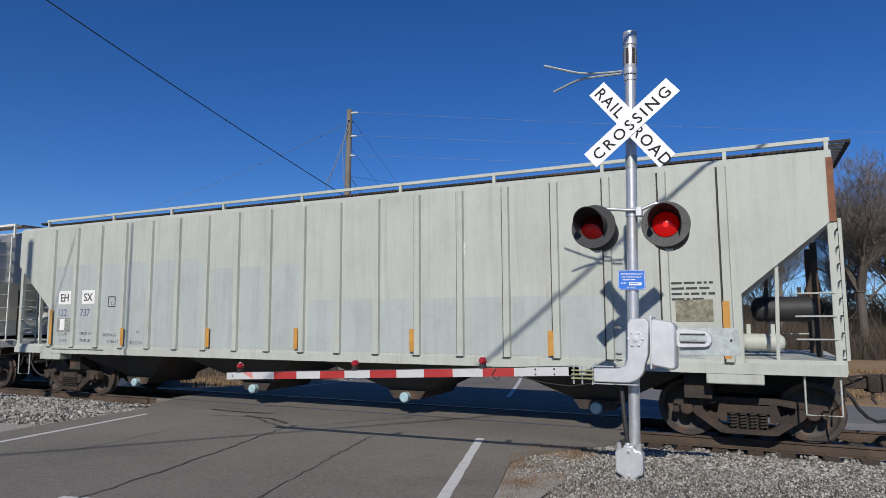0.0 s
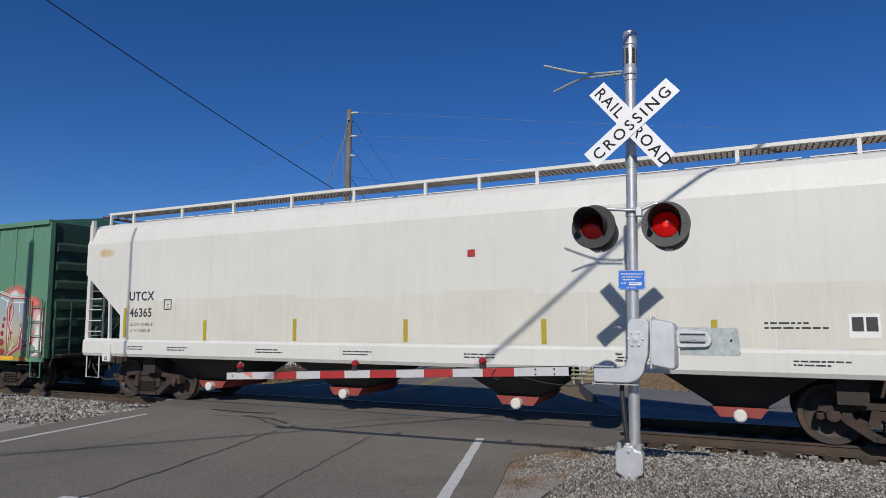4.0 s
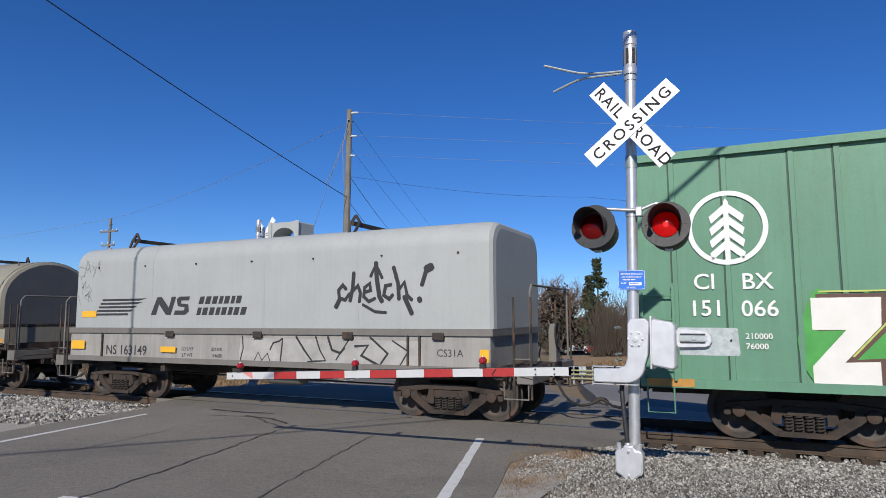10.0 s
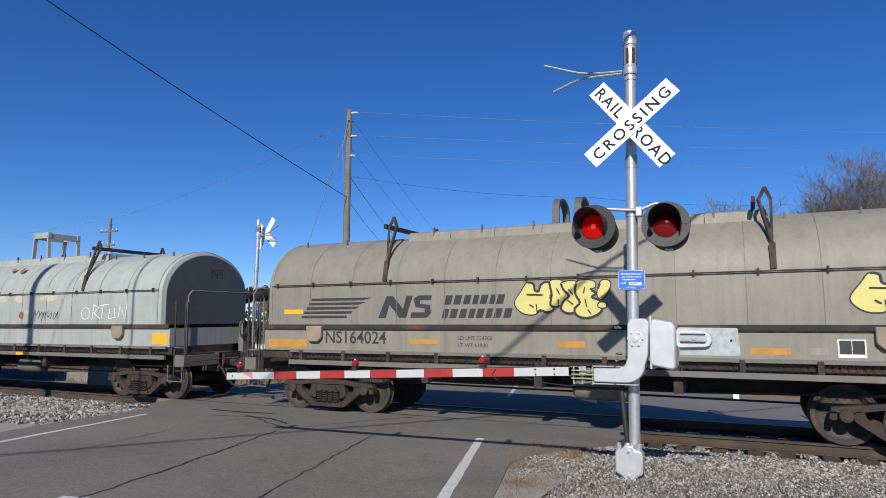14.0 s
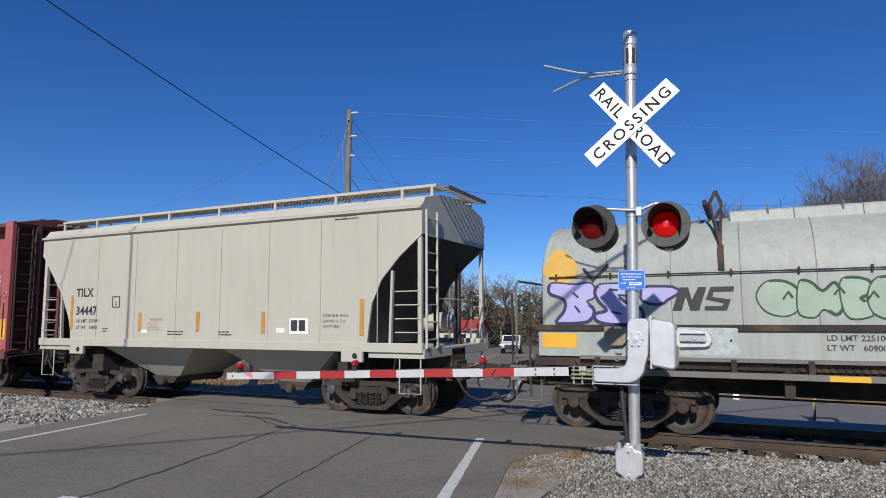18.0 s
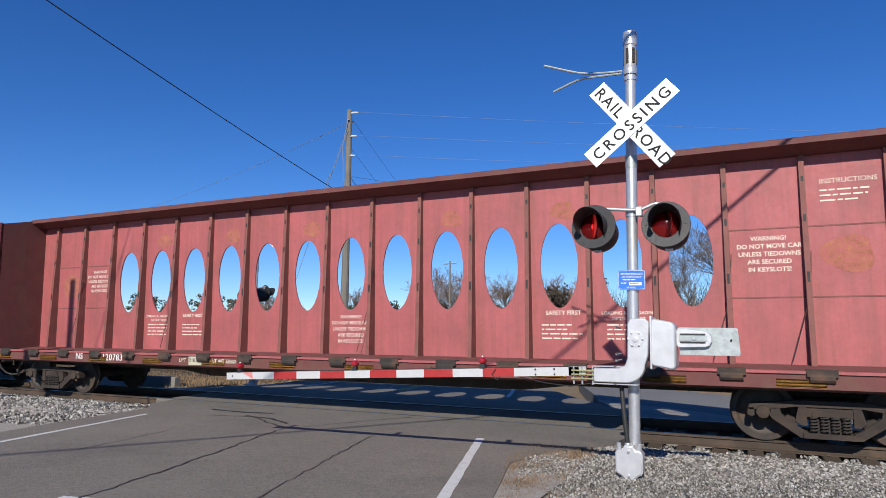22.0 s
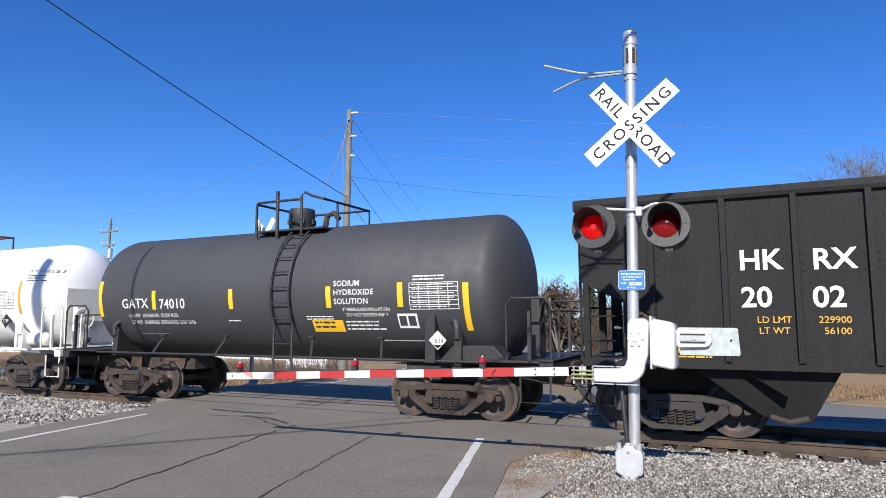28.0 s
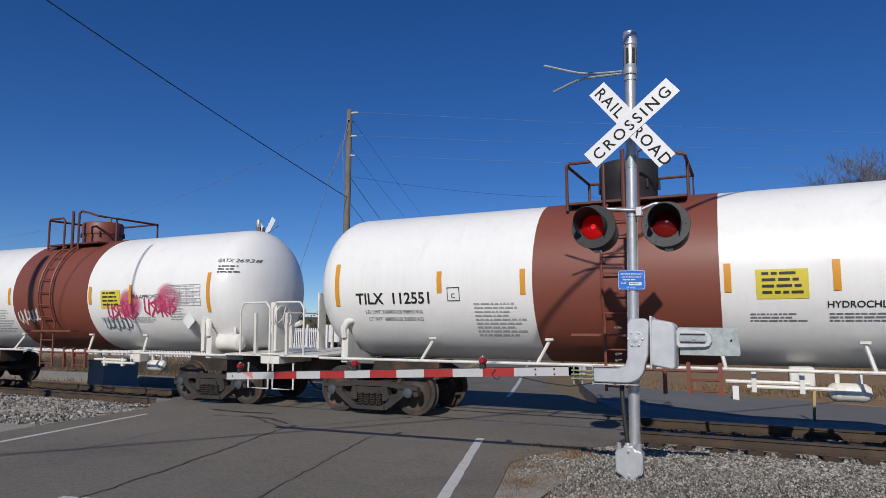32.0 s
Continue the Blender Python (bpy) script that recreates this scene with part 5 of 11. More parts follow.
    for z in (1.33, 1.40, 1.70):
        part("u_bolt", Build().tube([(-0.10, 0.09, z), (-0.10, -0.13, z), (-0.12, -0.15, z)], 0.012, 8), GALV, s)
        part("nut", Build().lathe([(-0.17, 0.018), (-0.14, 0.018)], "y", 6, (-0.10, 0, z)), GALV, s)
    # yellow-green couplings between casting and arm
    for z0, z1 in ((1.11, 1.125), (1.20, 1.215), (1.155, 1.17)):
        part("arm_clamp", Build().box(-0.62, -0.34, -0.21, -0.13, z0, z1), mat("chromate_zinc", (0.45, 0.43, 0.22), 0.4, 0.6, vary=0.2, scale=12), s, "yellowish plated clamp")
    for x in (-0.60, -0.50, -0.38):
        part("bolt", Build().tube([(x, -0.17, 1.05), (x, -0.17, 1.25)], 0.011, 8), GALV, s)
    for x in (-0.36, -0.12):
        for z in (1.062, 1.255):
            part("bracket", Build().box(x - 0.01, x + 0.25, -0.22, -0.12, z, z + 0.012), GALV, s)
    return s


near_signal = crossing_signal("crossing_signal", "galvanised railroad crossing signal mast with crossbuck and red flashers", pose(-1.242, 7.63, -0.02))

# ---- gate arm: its own thing, lowered across the lane ----
arm_at = pose(-1.80, 7.48, 1.175, 0, -2.55)
gate = thing("gate_arm", "red and white striped crossing gate arm, lowered", "gate arm", arm_at)
x = 0.0
ARM_WHITE = mat("arm_white", (0.52, 0.525, 0.53), 0.45, vary=0.05, scale=8, bump=0.05, stain=(0.5, 0.48, 0.45), amount=0.15)
section = lambda k: [(-0.022, -0.052 * k), (0.022, -0.052 * k), (0.022, 0.052 * k), (-0.022, 0.052 * k)]
part("arm_bar", Build().prism(section(0.96), -5.32, 0.02), ARM_WHITE, gate, "white fibreglass bar", smooth=0)
x = -0.77
for i in range(10):
    nm = "red_stripe" if i % 2 == 0 else "white_stripe"
    b = Build().box(x - 0.406, x, -0.0245, -0.0215, -0.0505, 0.0505)
    part(nm, b, REFLECT_RED if i % 2 == 0 else ARM_WHITE, gate, "red reflective stripe" if i % 2 == 0 else "", smooth=0)
    x -= 0.406
b = Build()
b.add([(x + 0.02, -0.0248, -0.05), (x + 0.0, -0.0248, 0.05), (x - 0.18, -0.0248, 0.05)], [(0, 1, 2)])
part("red_stripe", b, mat("faded_red", (0.6, 0.22, 0.2), 0.5, vary=0.1), gate, "faded pink end of a stripe", smooth=0)
part("arm_sleeve", Build().prism(section(1.03), -0.10, 0.10), GALV, gate, "aluminium sleeve", smooth=0)
for bx, bz in ((-0.03, 0.025), (-0.03, -0.025), (-0.27, 0.03), (-0.27, -0.03), (-0.5, 0.03), (-0.5, -0.03), (-5.2, 0.0)):
    part("bolt", Build().lathe([(-0.012, 0.0), (-0.01, 0.01), (0.0, 0.011)], "y", 8, (bx, -0.023, bz)), BLACK, gate)
for lx in (-1.18, -3.05, -5.08):
    lamp = part("arm_light", Build().lathe([(-0.05, 0.0), (-0.045, 0.03), (-0.025, 0.043), (0.0, 0.047), (0.03, 0.047), (0.05, 0.035), (0.055, 0.0)], "y", 16, (lx, 0, 0.145)), ARM_LAMP, gate, "small red arm light")
    part("light_foot", Build().box(lx - 0.035, lx + 0.035, -0.03, 0.03, 0.05, 0.105), BLACK, lamp)
    part("light_cap", Build().lathe([(0.185, 0.014), (0.205, 0.012), (0.205, 0.0)], "z", 8, (lx, 0, 0)), GALV, lamp)
cab = Build().tube([(-1.0, -0.03, 0.04), (-1.05, -0.035, -0.02), (-1.02, -0.035, -0.07), (-0.98, -0.03, -0.09), (-0.95, -0.03, -0.05)], 0.006, 6)
part("loose_cable", cab, BLACK, gate)
part("arm_cable", Build().tube([(-5.1, 0.0, 0.056), (-3, 0, 0.056), (-1.2, 0, 0.056), (0, 0, 0.06)], 0.005, 6), BLACK, gate)
part("arm_cable", Build().tube([(-0.7, 0.01, -0.06), (-0.4, 0.01, -0.13), (-0.1, 0.01, -0.17), (0.3, 0.02, -0.12)], 0.006, 6), BLACK, gate)

far_signal = crossing_signal("crossing_signal", "galvanised crossing signal across the line, seen from behind", pose(-14.25, 16.0, 0.0, 0, 0, 168), False, 4.86)
# ---- freight cars: shared running gear ----
R_WHEEL = 0.457
wheelsets = []


def wheel_mesh(s):
    """One wheel turned about y, its outer face towards s (-1 near side)."""
    b = Build()
    b.lathe([(s * 0.07, 0.0), (s * 0.07, 0.10), (s * 0.03, 0.13), (s * 0.012, 0.16), (s * 0.005, 0.30), (s * 0.03, 0.36), (s * 0.066, 0.385), (s * 0.066, R_WHEEL - 0.006),
             (s * 0.06, R_WHEEL), (-s * 0.03, R_WHEEL + 0.004), (-s * 0.045, R_WHEEL + 0.026), (-s * 0.066, R_WHEEL + 0.022), (-s * 0.07, 0.40), (-s * 0.05, 0.37), (-s * 0.03, 0.2), (-s * 0.08, 0.12), (-s * 0.08, 0.0)], "y", 36)
    return b.mesh("wheel", TYRE)


WHEEL_NEAR, WHEEL_FAR = wheel_mesh(-1), wheel_mesh(1)
AXLE = Build().lathe([(-1.12, 0.0), (-1.12, 0.07), (-0.9, 0.08), (-0.7, 0.09), (0.7, 0.09), (0.9, 0.08), (1.12, 0.07), (1.12, 0.0)], "y", 14).mesh("wheelset", STEEL_DARK)


def frame_mesh(material):
    """A side frame as ribs: top chord, sloping tension members, columns, pedestals."""
    b = Build()
    y0, y1 = -0.075, 0.075

    def poly(pts, a=y0, c=y1):
        b.prism(pts, a, c, "y")
    poly([(-1.08, 0.585), (-0.62, 0.64), (-0.40, 0.67), (0.40, 0.67), (0.62, 0.64), (1.08, 0.585), (1.10, 0.50), (0.72, 0.53), (0.44, 0.575), (-0.44, 0.575), (-0.72, 0.53), (-1.10, 0.50)])
    for s in (-1, 1):
        poly([(s * 1.10, 0.53), (s * 1.11, 0.42), (s * 1.05, 0.40), (s * 1.01, 0.42), (s * 1.01, 0.53)])
        poly([(s * 0.77, 0.54), (s * 0.80, 0.42), (s * 0.74, 0.36), (s * 0.40, 0.12), (s * 0.30, 0.12), (s * 0.30, 0.21), (s * 0.36, 0.235), (s * 0.64, 0.45), (s * 0.66, 0.54)])
        poly([(s * 0.30, 0.60), (s * 0.40, 0.60), (s * 0.46, 0.36), (s * 0.38, 0.30), (s * 0.30, 0.30)], y0 + 0.01, y1 - 0.01)
        poly([(s * 0.46, 0.40), (s * 0.56, 0.44), (s * 0.60, 0.40), (s * 0.48, 0.30), (s * 0.42, 0.30)], y0 + 0.03, y1 - 0.02)
    poly([(-0.36, 0.12), (0.36, 0.12), (0.36, 0.195), (-0.36, 0.195)], -0.11, 0.11)
    poly([(-0.31, 0.43), (0.31, 0.43), (0.31, 0.56), (-0.31, 0.56)], -0.05, 0.09)
    poly([(-0.24, 0.44), (0.24, 0.44), (0.20, 0.53), (-0.20, 0.53)], -0.085, -0.045)
    return b.mesh("side_frame", material)


def spring_mesh():
    """One coil spring standing on its seat."""
    n = 5 * 9
    return Build().tube([(0.05 * math.cos(2 * math.pi * k / 9), 0.05 * math.sin(2 * math.pi * k / 9), 0.205 + 0.23 * k / n) for k in range(n + 1)], 0.0155, 5).mesh("spring", STEEL_DARK)


SPRING = spring_mesh()
SEAT = Build().box(-0.27, 0.27, 0.0, 0.05, 0.2, 0.44).mesh("spring_seat", STEEL_DARK, 0)
FRAMES = {id(m): frame_mesh(m) for m in (TRUCK_BROWN, TRUCK_GREY)}
CAP_BLUE = mat("bearing_cap_blue", (0.062, 0.075, 0.095), 0.55, vary=0.25, scale=9, stain=GRIME, amount=0.4, stain_scale=(8, 8, 8))
CAPS = {}


def cap_mesh(material):
    if id(material) not in CAPS:
        CAPS[id(material)] = Build().lathe([(-0.08, 0.0), (-0.08, 0.05), (-0.07, 0.095), (-0.02, 0.105), (0.06, 0.105)], "y", 20).mesh("bearing_cap", material)
    return CAPS[id(material)]


def trucks(car, centres, frame_mat, cap_mat):
    for cx in centres:
        t = part("truck", Build().box(cx - 0.17, cx + 0.17, -0.95, 0.95, 0.40, 0.62), STEEL_DARK, car, "four-wheel truck with cast side frames and springs")
        for s in (-1, 1):
            turn = pose(cx, s * 1.02, 0, 0, 0, 0 if s < 0 else 180)
            part("side_frame", FRAMES[id(frame_mat)], frame_mat, t, at=turn)
            for px in (-0.21, -0.07, 0.07, 0.21):
                part("spring", SPRING, STEEL_DARK, t, at=turn @ pose(px, -0.05, 0))
            part("spring_seat", SEAT, STEEL_DARK, t, at=turn)
            for w in (-0.889, 0.889):
                part("bearing_cap", cap_mesh(cap_mat), cap_mat, t, at=turn @ pose(w, -0.03, 0.475))
        br = Build()
        for w in (-1, 1):
            br.beam((cx + w * 0.40, -0.85, 0.42), (cx + w * 0.40, 0.85, 0.42), 0.07, 0.10)
            for s in (-1, 1):
                br.box(cx + w * 0.40 - 0.03, cx + w * 0.40 + 0.03, s * 0.78 - 0.06, s * 0.78 + 0.06, 0.30, 0.58)
        part("brake_beam", br, STEEL_DARK, t)
        for w in (-0.889, 0.889):
            ws = part("wheelset", AXLE, STEEL_DARK, car, "steel axle with two wheels", at=pose(cx + w, 0, R_WHEEL))
            part("wheel", WHEEL_NEAR, TYRE, ws, at=pose(0, -0.755, 0))
            part("wheel", WHEEL_FAR, TYRE, ws, at=pose(0, 0.755, 0))
            wheelsets.append((ws, cx + w, car))


def coupler(car, x, s, sill_z=0.80, air=True):
    """Coupler, draft gear and air hose at the car end x, pointing along s."""
    b = Build()
    b.box(min(x - s * 0.6, x + s * 0.05), max(x - s * 0.6, x + s * 0.05), -0.19, 0.19, sill_z - 0.02, sill_z + 0.30)
    part("striker", b, STEEL_DARK, car)
    part("striker_plate", Build().box(min(x, x + s * 0.07), max(x, x + s * 0.07), -0.27, 0.27, sill_z - 0.07, sill_z + 0.36), TRUCK_BROWN, car, bevel=0.015)
    part("carrier_iron", Build().box(min(x, x + s * 0.16), max(x, x + s * 0.16), -0.24, 0.24, 0.66, 0.72), STEEL_DARK, car, bevel=0.01)
    c = Build()
    c.beam((x, 0, 0.86), (x + s * 0.45, 0, 0.86), 0.13, 0.17)
    c.prism([(x + s * 0.38, 0.10), (x + s * 0.52, 0.24), (x + s * 0.70, 0.27), (x + s * 0.80, 0.20), (x + s * 0.66, 0.13), (x + s * 0.60, 0.02), (x + s * 0.62, -0.12), (x + s * 0.56, -0.22), (x + s * 0.42, -0.14)], 0.73, 0.99, "z")
    head = part("coupler", c, TRUCK_BROWN, car, "rusty knuckle coupler", bevel=0.02)
    part("knuckle", Build().prism([(x + s * 0.60, -0.22), (x + s * 0.74, -0.21), (x + s * 0.80, -0.10), (x + s * 0.76, 0.02), (x + s * 0.68, 0.05), (x + s * 0.70, -0.08), (x + s * 0.62, -0.12)], 0.75, 0.97, "z"), TRUCK_BROWN, head, bevel=0.015)
    part("knuckle_pin", Build().lathe([(0.97, 0.0), (0.97, 0.035), (1.02, 0.04), (1.03, 0.0)], "z", 10, (x + s * 0.62, -0.17, 0)), STEEL_DARK, head)
    part("lock_lifter", Build().tube([(x + s * 0.48, -0.10, 0.74), (x + s * 0.47, -0.12, 0.62), (x + s * 0.52, -0.14, 0.56)], 0.022, 6), STEEL_DARK, head)
    if air:
        part("angle_cock", Build().lathe([(-0.09, 0.0), (-0.09, 0.04), (-0.02, 0.06), (0.05, 0.045), (0.09, 0.0)], "x", 10, (x + s * 0.02, -0.35, 0.76)), STEEL_DARK, car)
        ctrl = [(x + s * 0.08, -0.35, 0.76), (x + s * 0.16, -0.36, 0.66), (x + s * 0.24, -0.33, 0.50), (x + s * 0.36, -0.27, 0.36), (x + s * 0.50, -0.18, 0.29), (x + s * 0.64, -0.09, 0.30), (x + s * 0.76, -0.02, 0.35)]
        part("air_hose", Build().tube(ctrl, 0.026, 8), HOSE, car, "black brake hose")
        part("gladhand", Build().tube([(x + s * 0.74, -0.02, 0.34), (x + s * 0.80, 0.0, 0.39), (x + s * 0.87, 0.0, 0.41)], 0.042, 8), STEEL_DARK, car)
    lv = Build().tube([(x - s * 0.05, -1.45, 0.72), (x - s * 0.04, -1.40, 0.92), (x + s * 0.10, -1.30, 0.95), (x + s * 0.12, -0.35, 0.98), (x + s * 0.40, -0.12, 1.0)], 0.014, 6)
    part("uncoupling_lever", lv, STEEL_DARK, car)


def ladder(car, x0, x1, y, z0, z1, n, material, name="ladder", w=0.045, axis="x"):
    """Two stiles and n rungs; along x on a side, or along y on an end (then x0 is the end's x and y the span's start, x1 its stop)."""
    b = Build()
    if axis == "x":
        ends = ((x0, y), (x1, y))
    else:
        ends = ((x0, y), (x0, x1))
    for px, py in ends:
        b.beam((px, py, z0), (px, py, z1), w, w * 0.5)
    ob = part(name, b, material, car)
    for i in range(n):
        z = z0 + (z1 - z0) * (i + 0.5) / n
        part("rung", Build().tube([(ends[0][0], ends[0][1], z), (ends[1][0], ends[1][1], z)], 0.014, 6), material, ob)
    return ob


cars = []


def car_root(label, centre, category="freight car", name="freight_car"):
    """The car's empty, placed where it stands when the clip starts."""
    ob = thing(name, label, category, pose(centre, TRACK_Y, TRACK_Z, CANT), "cars of the freight train")
    cars.append((ob, centre))
    return ob


def air_tank(car, x, y, z, length, r, material):
    b = Build().lathe([(-length / 2, 0.0), (-length / 2 + 0.02, r * 0.6), (-length / 2 + 0.08, r * 0.95), (-length / 2 + 0.14, r), (length / 2 - 0.14, r), (length / 2 - 0.08, r * 0.95), (length / 2 - 0.02, r * 0.6), (length / 2, 0.0)], "x", 20, (x, y, z))
    part("air_reservoir", b, material, car, "brake air reservoir")
    for d in (-0.25, 0.25):
        st = Build().lathe([(d * length - 0.03, r + 0.006), (d * length + 0.03, r + 0.006)], "x", 16, (x, y, z))
        part("strap", st, material, car)
        part("hanger", Build().box(x + d * length - 0.03, x + d * length + 0.03, y - 0.02, y + 0.02, z + r - 0.01, z + r + 0.15), material, car, smooth=0)


def wheel_in(parent, x, y, z, r, material, axis="x", name="brake_wheel"):
    """A spoked hand brake wheel."""
    b = Build()
    put = (lambda a, rr: (x, y + rr * math.cos(a), z + rr * math.sin(a))) if axis == "x" else (lambda a, rr: (x + rr * math.cos(a), y, z + rr * math.sin(a)))
    b.tube([put(2 * math.pi * k / 20, r) for k in range(21)], 0.016, 6, False)
    for k in range(5):
        b.tube([put(2 * math.pi * k / 5, 0.0), put(2 * math.pi * k / 5, r)], 0.011, 5)
    return part(name, b, material, parent, "spoked hand brake wheel")


# ---- covered hoppers ----
def shell(stations, top, hw):
    """A hopper body: at each (x, z of the bottom edge) the section runs up the sides and over the roof points top = (y, z) of the near half."""
    b, rings = Build(), []
    for x, zb in stations:
        side = [(-hw, zb)] + [(y, max(z, zb + 0.02)) for y, z in top]
        rings.append([(x, y, z) for y, z in side] + [(x, -y, z) for y, z in reversed(side)])
    n = len(rings[0])
    b.add([p for r in rings for p in r], [(i * n + k, i * n + (k + 1) % n, (i + 1) * n + (k + 1) % n, (i + 1) * n + k) for i in range(len(rings) - 1) for k in range(n)])
    b.add(rings[0], [tuple(range(n))])
    b.add(rings[-1], [tuple(range(n))])
    return b


WALK_STEEL = mat("weathered_walkway", (0.17, 0.15, 0.135), 0.75, vary=0.25, scale=4, stain=RUST, amount=0.25)


def roof_walk(car, x0, x1, posts, z, y, material, grating, low=0.12):
    """Running boards on stanchions along both edges of the roof hatch, with an end platform at each end."""
    for s in (-1, 1):
        ob = part("roof_walk", Build().box(x0, x1, s * y - 0.03, s * y + 0.03, z - 0.06, z), material, car, "steel edge rail of the roof walkway", smooth=0)
        for px in posts:
            part("stanchion", Build().box(px - 0.03, px + 0.03, s * y - 0.025, s * y + 0.025, z - 0.42, z - 0.02), material, ob, smooth=0)
        g = Build()
        for i in range(5):
            yy = s * (y - 0.06 - i * 0.11)
            g.box(x0, x1, yy - 0.012, yy + 0.012, z - low - 0.035, z - low)
        for i in range(int((x1 - x0) / 0.09)):
            g.box(x0 + i * 0.09, x0 + i * 0.09 + 0.02, min(s * y, s * (y - 0.5)), max(s * y, s * (y - 0.5)), z - low - 0.033, z - low - 0.004)
        part("grating", g, grating, ob, "open steel grating", smooth=0)
    for s, x in ((-1, x0), (1, x1)):
        g = Build()
        for i in range(9):
            g.box(min(x, x + s * 0.28), max(x, x + s * 0.28), -y + i * y / 4 - 0.02, -y + i * y / 4 + 0.02, z - 0.1, z - 0.06)
        g.box(min(x + s * 0.24, x + s * 0.28), max(x + s * 0.24, x + s * 0.28), -y, y, z - 0.12, z - 0.05)
        part("end_platform", g, grating, car, "grated walkway at the car's end", smooth=0)


def hatches(car, x0, x1, n, z, material):
    step = (x1 - x0) / n
    for i in range(n):
        x = x0 + i * step
        part("hatch", Build().prism([(-0.32, z), (0.32, z), (0.28, z + 0.09), (-0.28, z + 0.09)], x + 0.06, x + step - 0.06), material, car, smooth=20)


def funnel(car, x, half, z_top, y_top, material, gate_mat, cap_mat, z_low=0.42):
    """A discharge bay below the sill with its outlet gate."""
    b = Build()
    lo = 0.30
    b.add([(x - half, -y_top, z_top), (x + half, -y_top, z_top), (x + half, y_top, z_top), (x - half, y_top, z_top),
           (x - lo, -0.62, z_low), (x + lo, -0.62, z_low), (x + lo, 0.62, z_low), (x - lo, 0.62, z_low)],
          [(0, 1, 5, 4), (1, 2, 6, 5), (2, 3, 7, 6), (3, 0, 4, 7), (4, 5, 6, 7)])
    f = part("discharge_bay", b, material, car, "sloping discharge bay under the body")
    part("outlet_gate", Build().prism([(x - 0.42, z_low + 0.06), (x + 0.42, z_low + 0.06), (x + 0.30, z_low - 0.10), (x - 0.30, z_low - 0.10)], -0.78, 0.78, "y"), gate_mat, f, "outlet gate")
    for s in (-1, 1):
        part("outlet_cap", Build().lathe([(s * 0.76, 0.10), (s * 0.90, 0.10), (s * 0.92, 0.075), (s * 0.92, 0.0)], "y", 16, (x, 0, z_low - 0.06)), cap_mat, f, "round outlet cap")


def end_frame(car, xe, s, z_floor, hw, material, z_slope, x_in, ladder_top, rungs, dark, z_top):
    """Platform, corner posts, ladders and brake gear of a hopper's open end; s points outwards."""
    lo, hi = min(x_in, xe), max(x_in, xe)
    part("end_platform", Build().box(lo, hi, -hw, hw, z_floor - 0.19, z_floor), material, car, "end sill platform", bevel=0.01)
    for y in (-hw + 0.04, hw - 0.04):
        part("corner_post", Build().box(xe - s * 0.10 - 0.04, xe - s * 0.10 + 0.04, y - 0.04, y + 0.04, z_floor, z_top), material, car, smooth=0)
        part("end_post", Build().beam((x_in + s * 0.45, y * 0.98, z_floor), (x_in + s * 0.5, y * 0.98, z_slope - 0.05), 0.07, 0.05, (1, 0, 0)), material, car)
        for i in range(rungs):
            z = z_floor + 0.3 + (ladder_top - z_floor - 0.3) * i / rungs
            part("grab_iron", Build().tube([(xe - s * 0.10, y - 0.05 * (1 if y > 0 else -1) * -1, z), (xe - s * 0.62, y - 0.05 * (1 if y > 0 else -1) * -1, z)], 0.013, 6), material, car)
        st = Build()
        st.tube([(xe - s * 0.1, y, z_floor - 0.18), (xe - s * 0.1, y, 0.52), (xe - s * 0.55, y, 0.52), (xe - s * 0.55, y, z_floor - 0.18)], 0.016, 6)
        part("step", st, material, car, "bent steel foot step")
    ladder(car, xe + s * 0.02, -hw + 0.52, -hw + 0.06, z_floor, z_top - 0.1, 8, material, axis="y")
    for y in (-0.55, 0.55):
        part("brace", Build().beam((xe - s * 0.25, y, z_floor), (xe - s * 0.25, y, z_slope + 0.2), 0.09, 0.09), dark, car)
    rail = Build().tube([(xe - s * 0.02, -hw + 0.6, z_floor + 0.95), (xe - s * 0.02, hw - 0.3, z_floor + 0.95)], 0.016, 6)
    part("handrail", rail, material, car)
    part("center_sill", Build().box(min(x_in - s * 1.5, xe), max(x_in - s * 1.5, xe), -0.33, 0.33, 0.66, z_floor - 0.05), dark, car, smooth=0)
    part("bolster", Build().box(x_in - s * 0.9, x_in - s * 0.5, -1.3, 1.3, 0.66, z_floor + 0.02), dark, car, smooth=0)
    coupler(car, xe, s, 0.70)


def square_mark(car, x, z, w, material, letter="", y=-1.61):
    """A small outlined square with a letter, as the clearance mark."""
    b = Build()
    for p, q in (((x, z), (x + w, z)), ((x + w, z), (x + w, z + w)), ((x + w, z + w), (x, z + w)), ((x, z + w), (x, z))):
        b.beam((p[0], y, p[1]), (q[0], y, q[1]), 0.003, 0.02, (0, 0, 1) if p[1] == q[1] else (1, 0, 0))
    m = part("stencil_square", b, material, car, smooth=0)
    if letter:
        lettering(letter, x + w * 0.36, y, z + w * 0.18, w * 0.35, material, car)
    return m


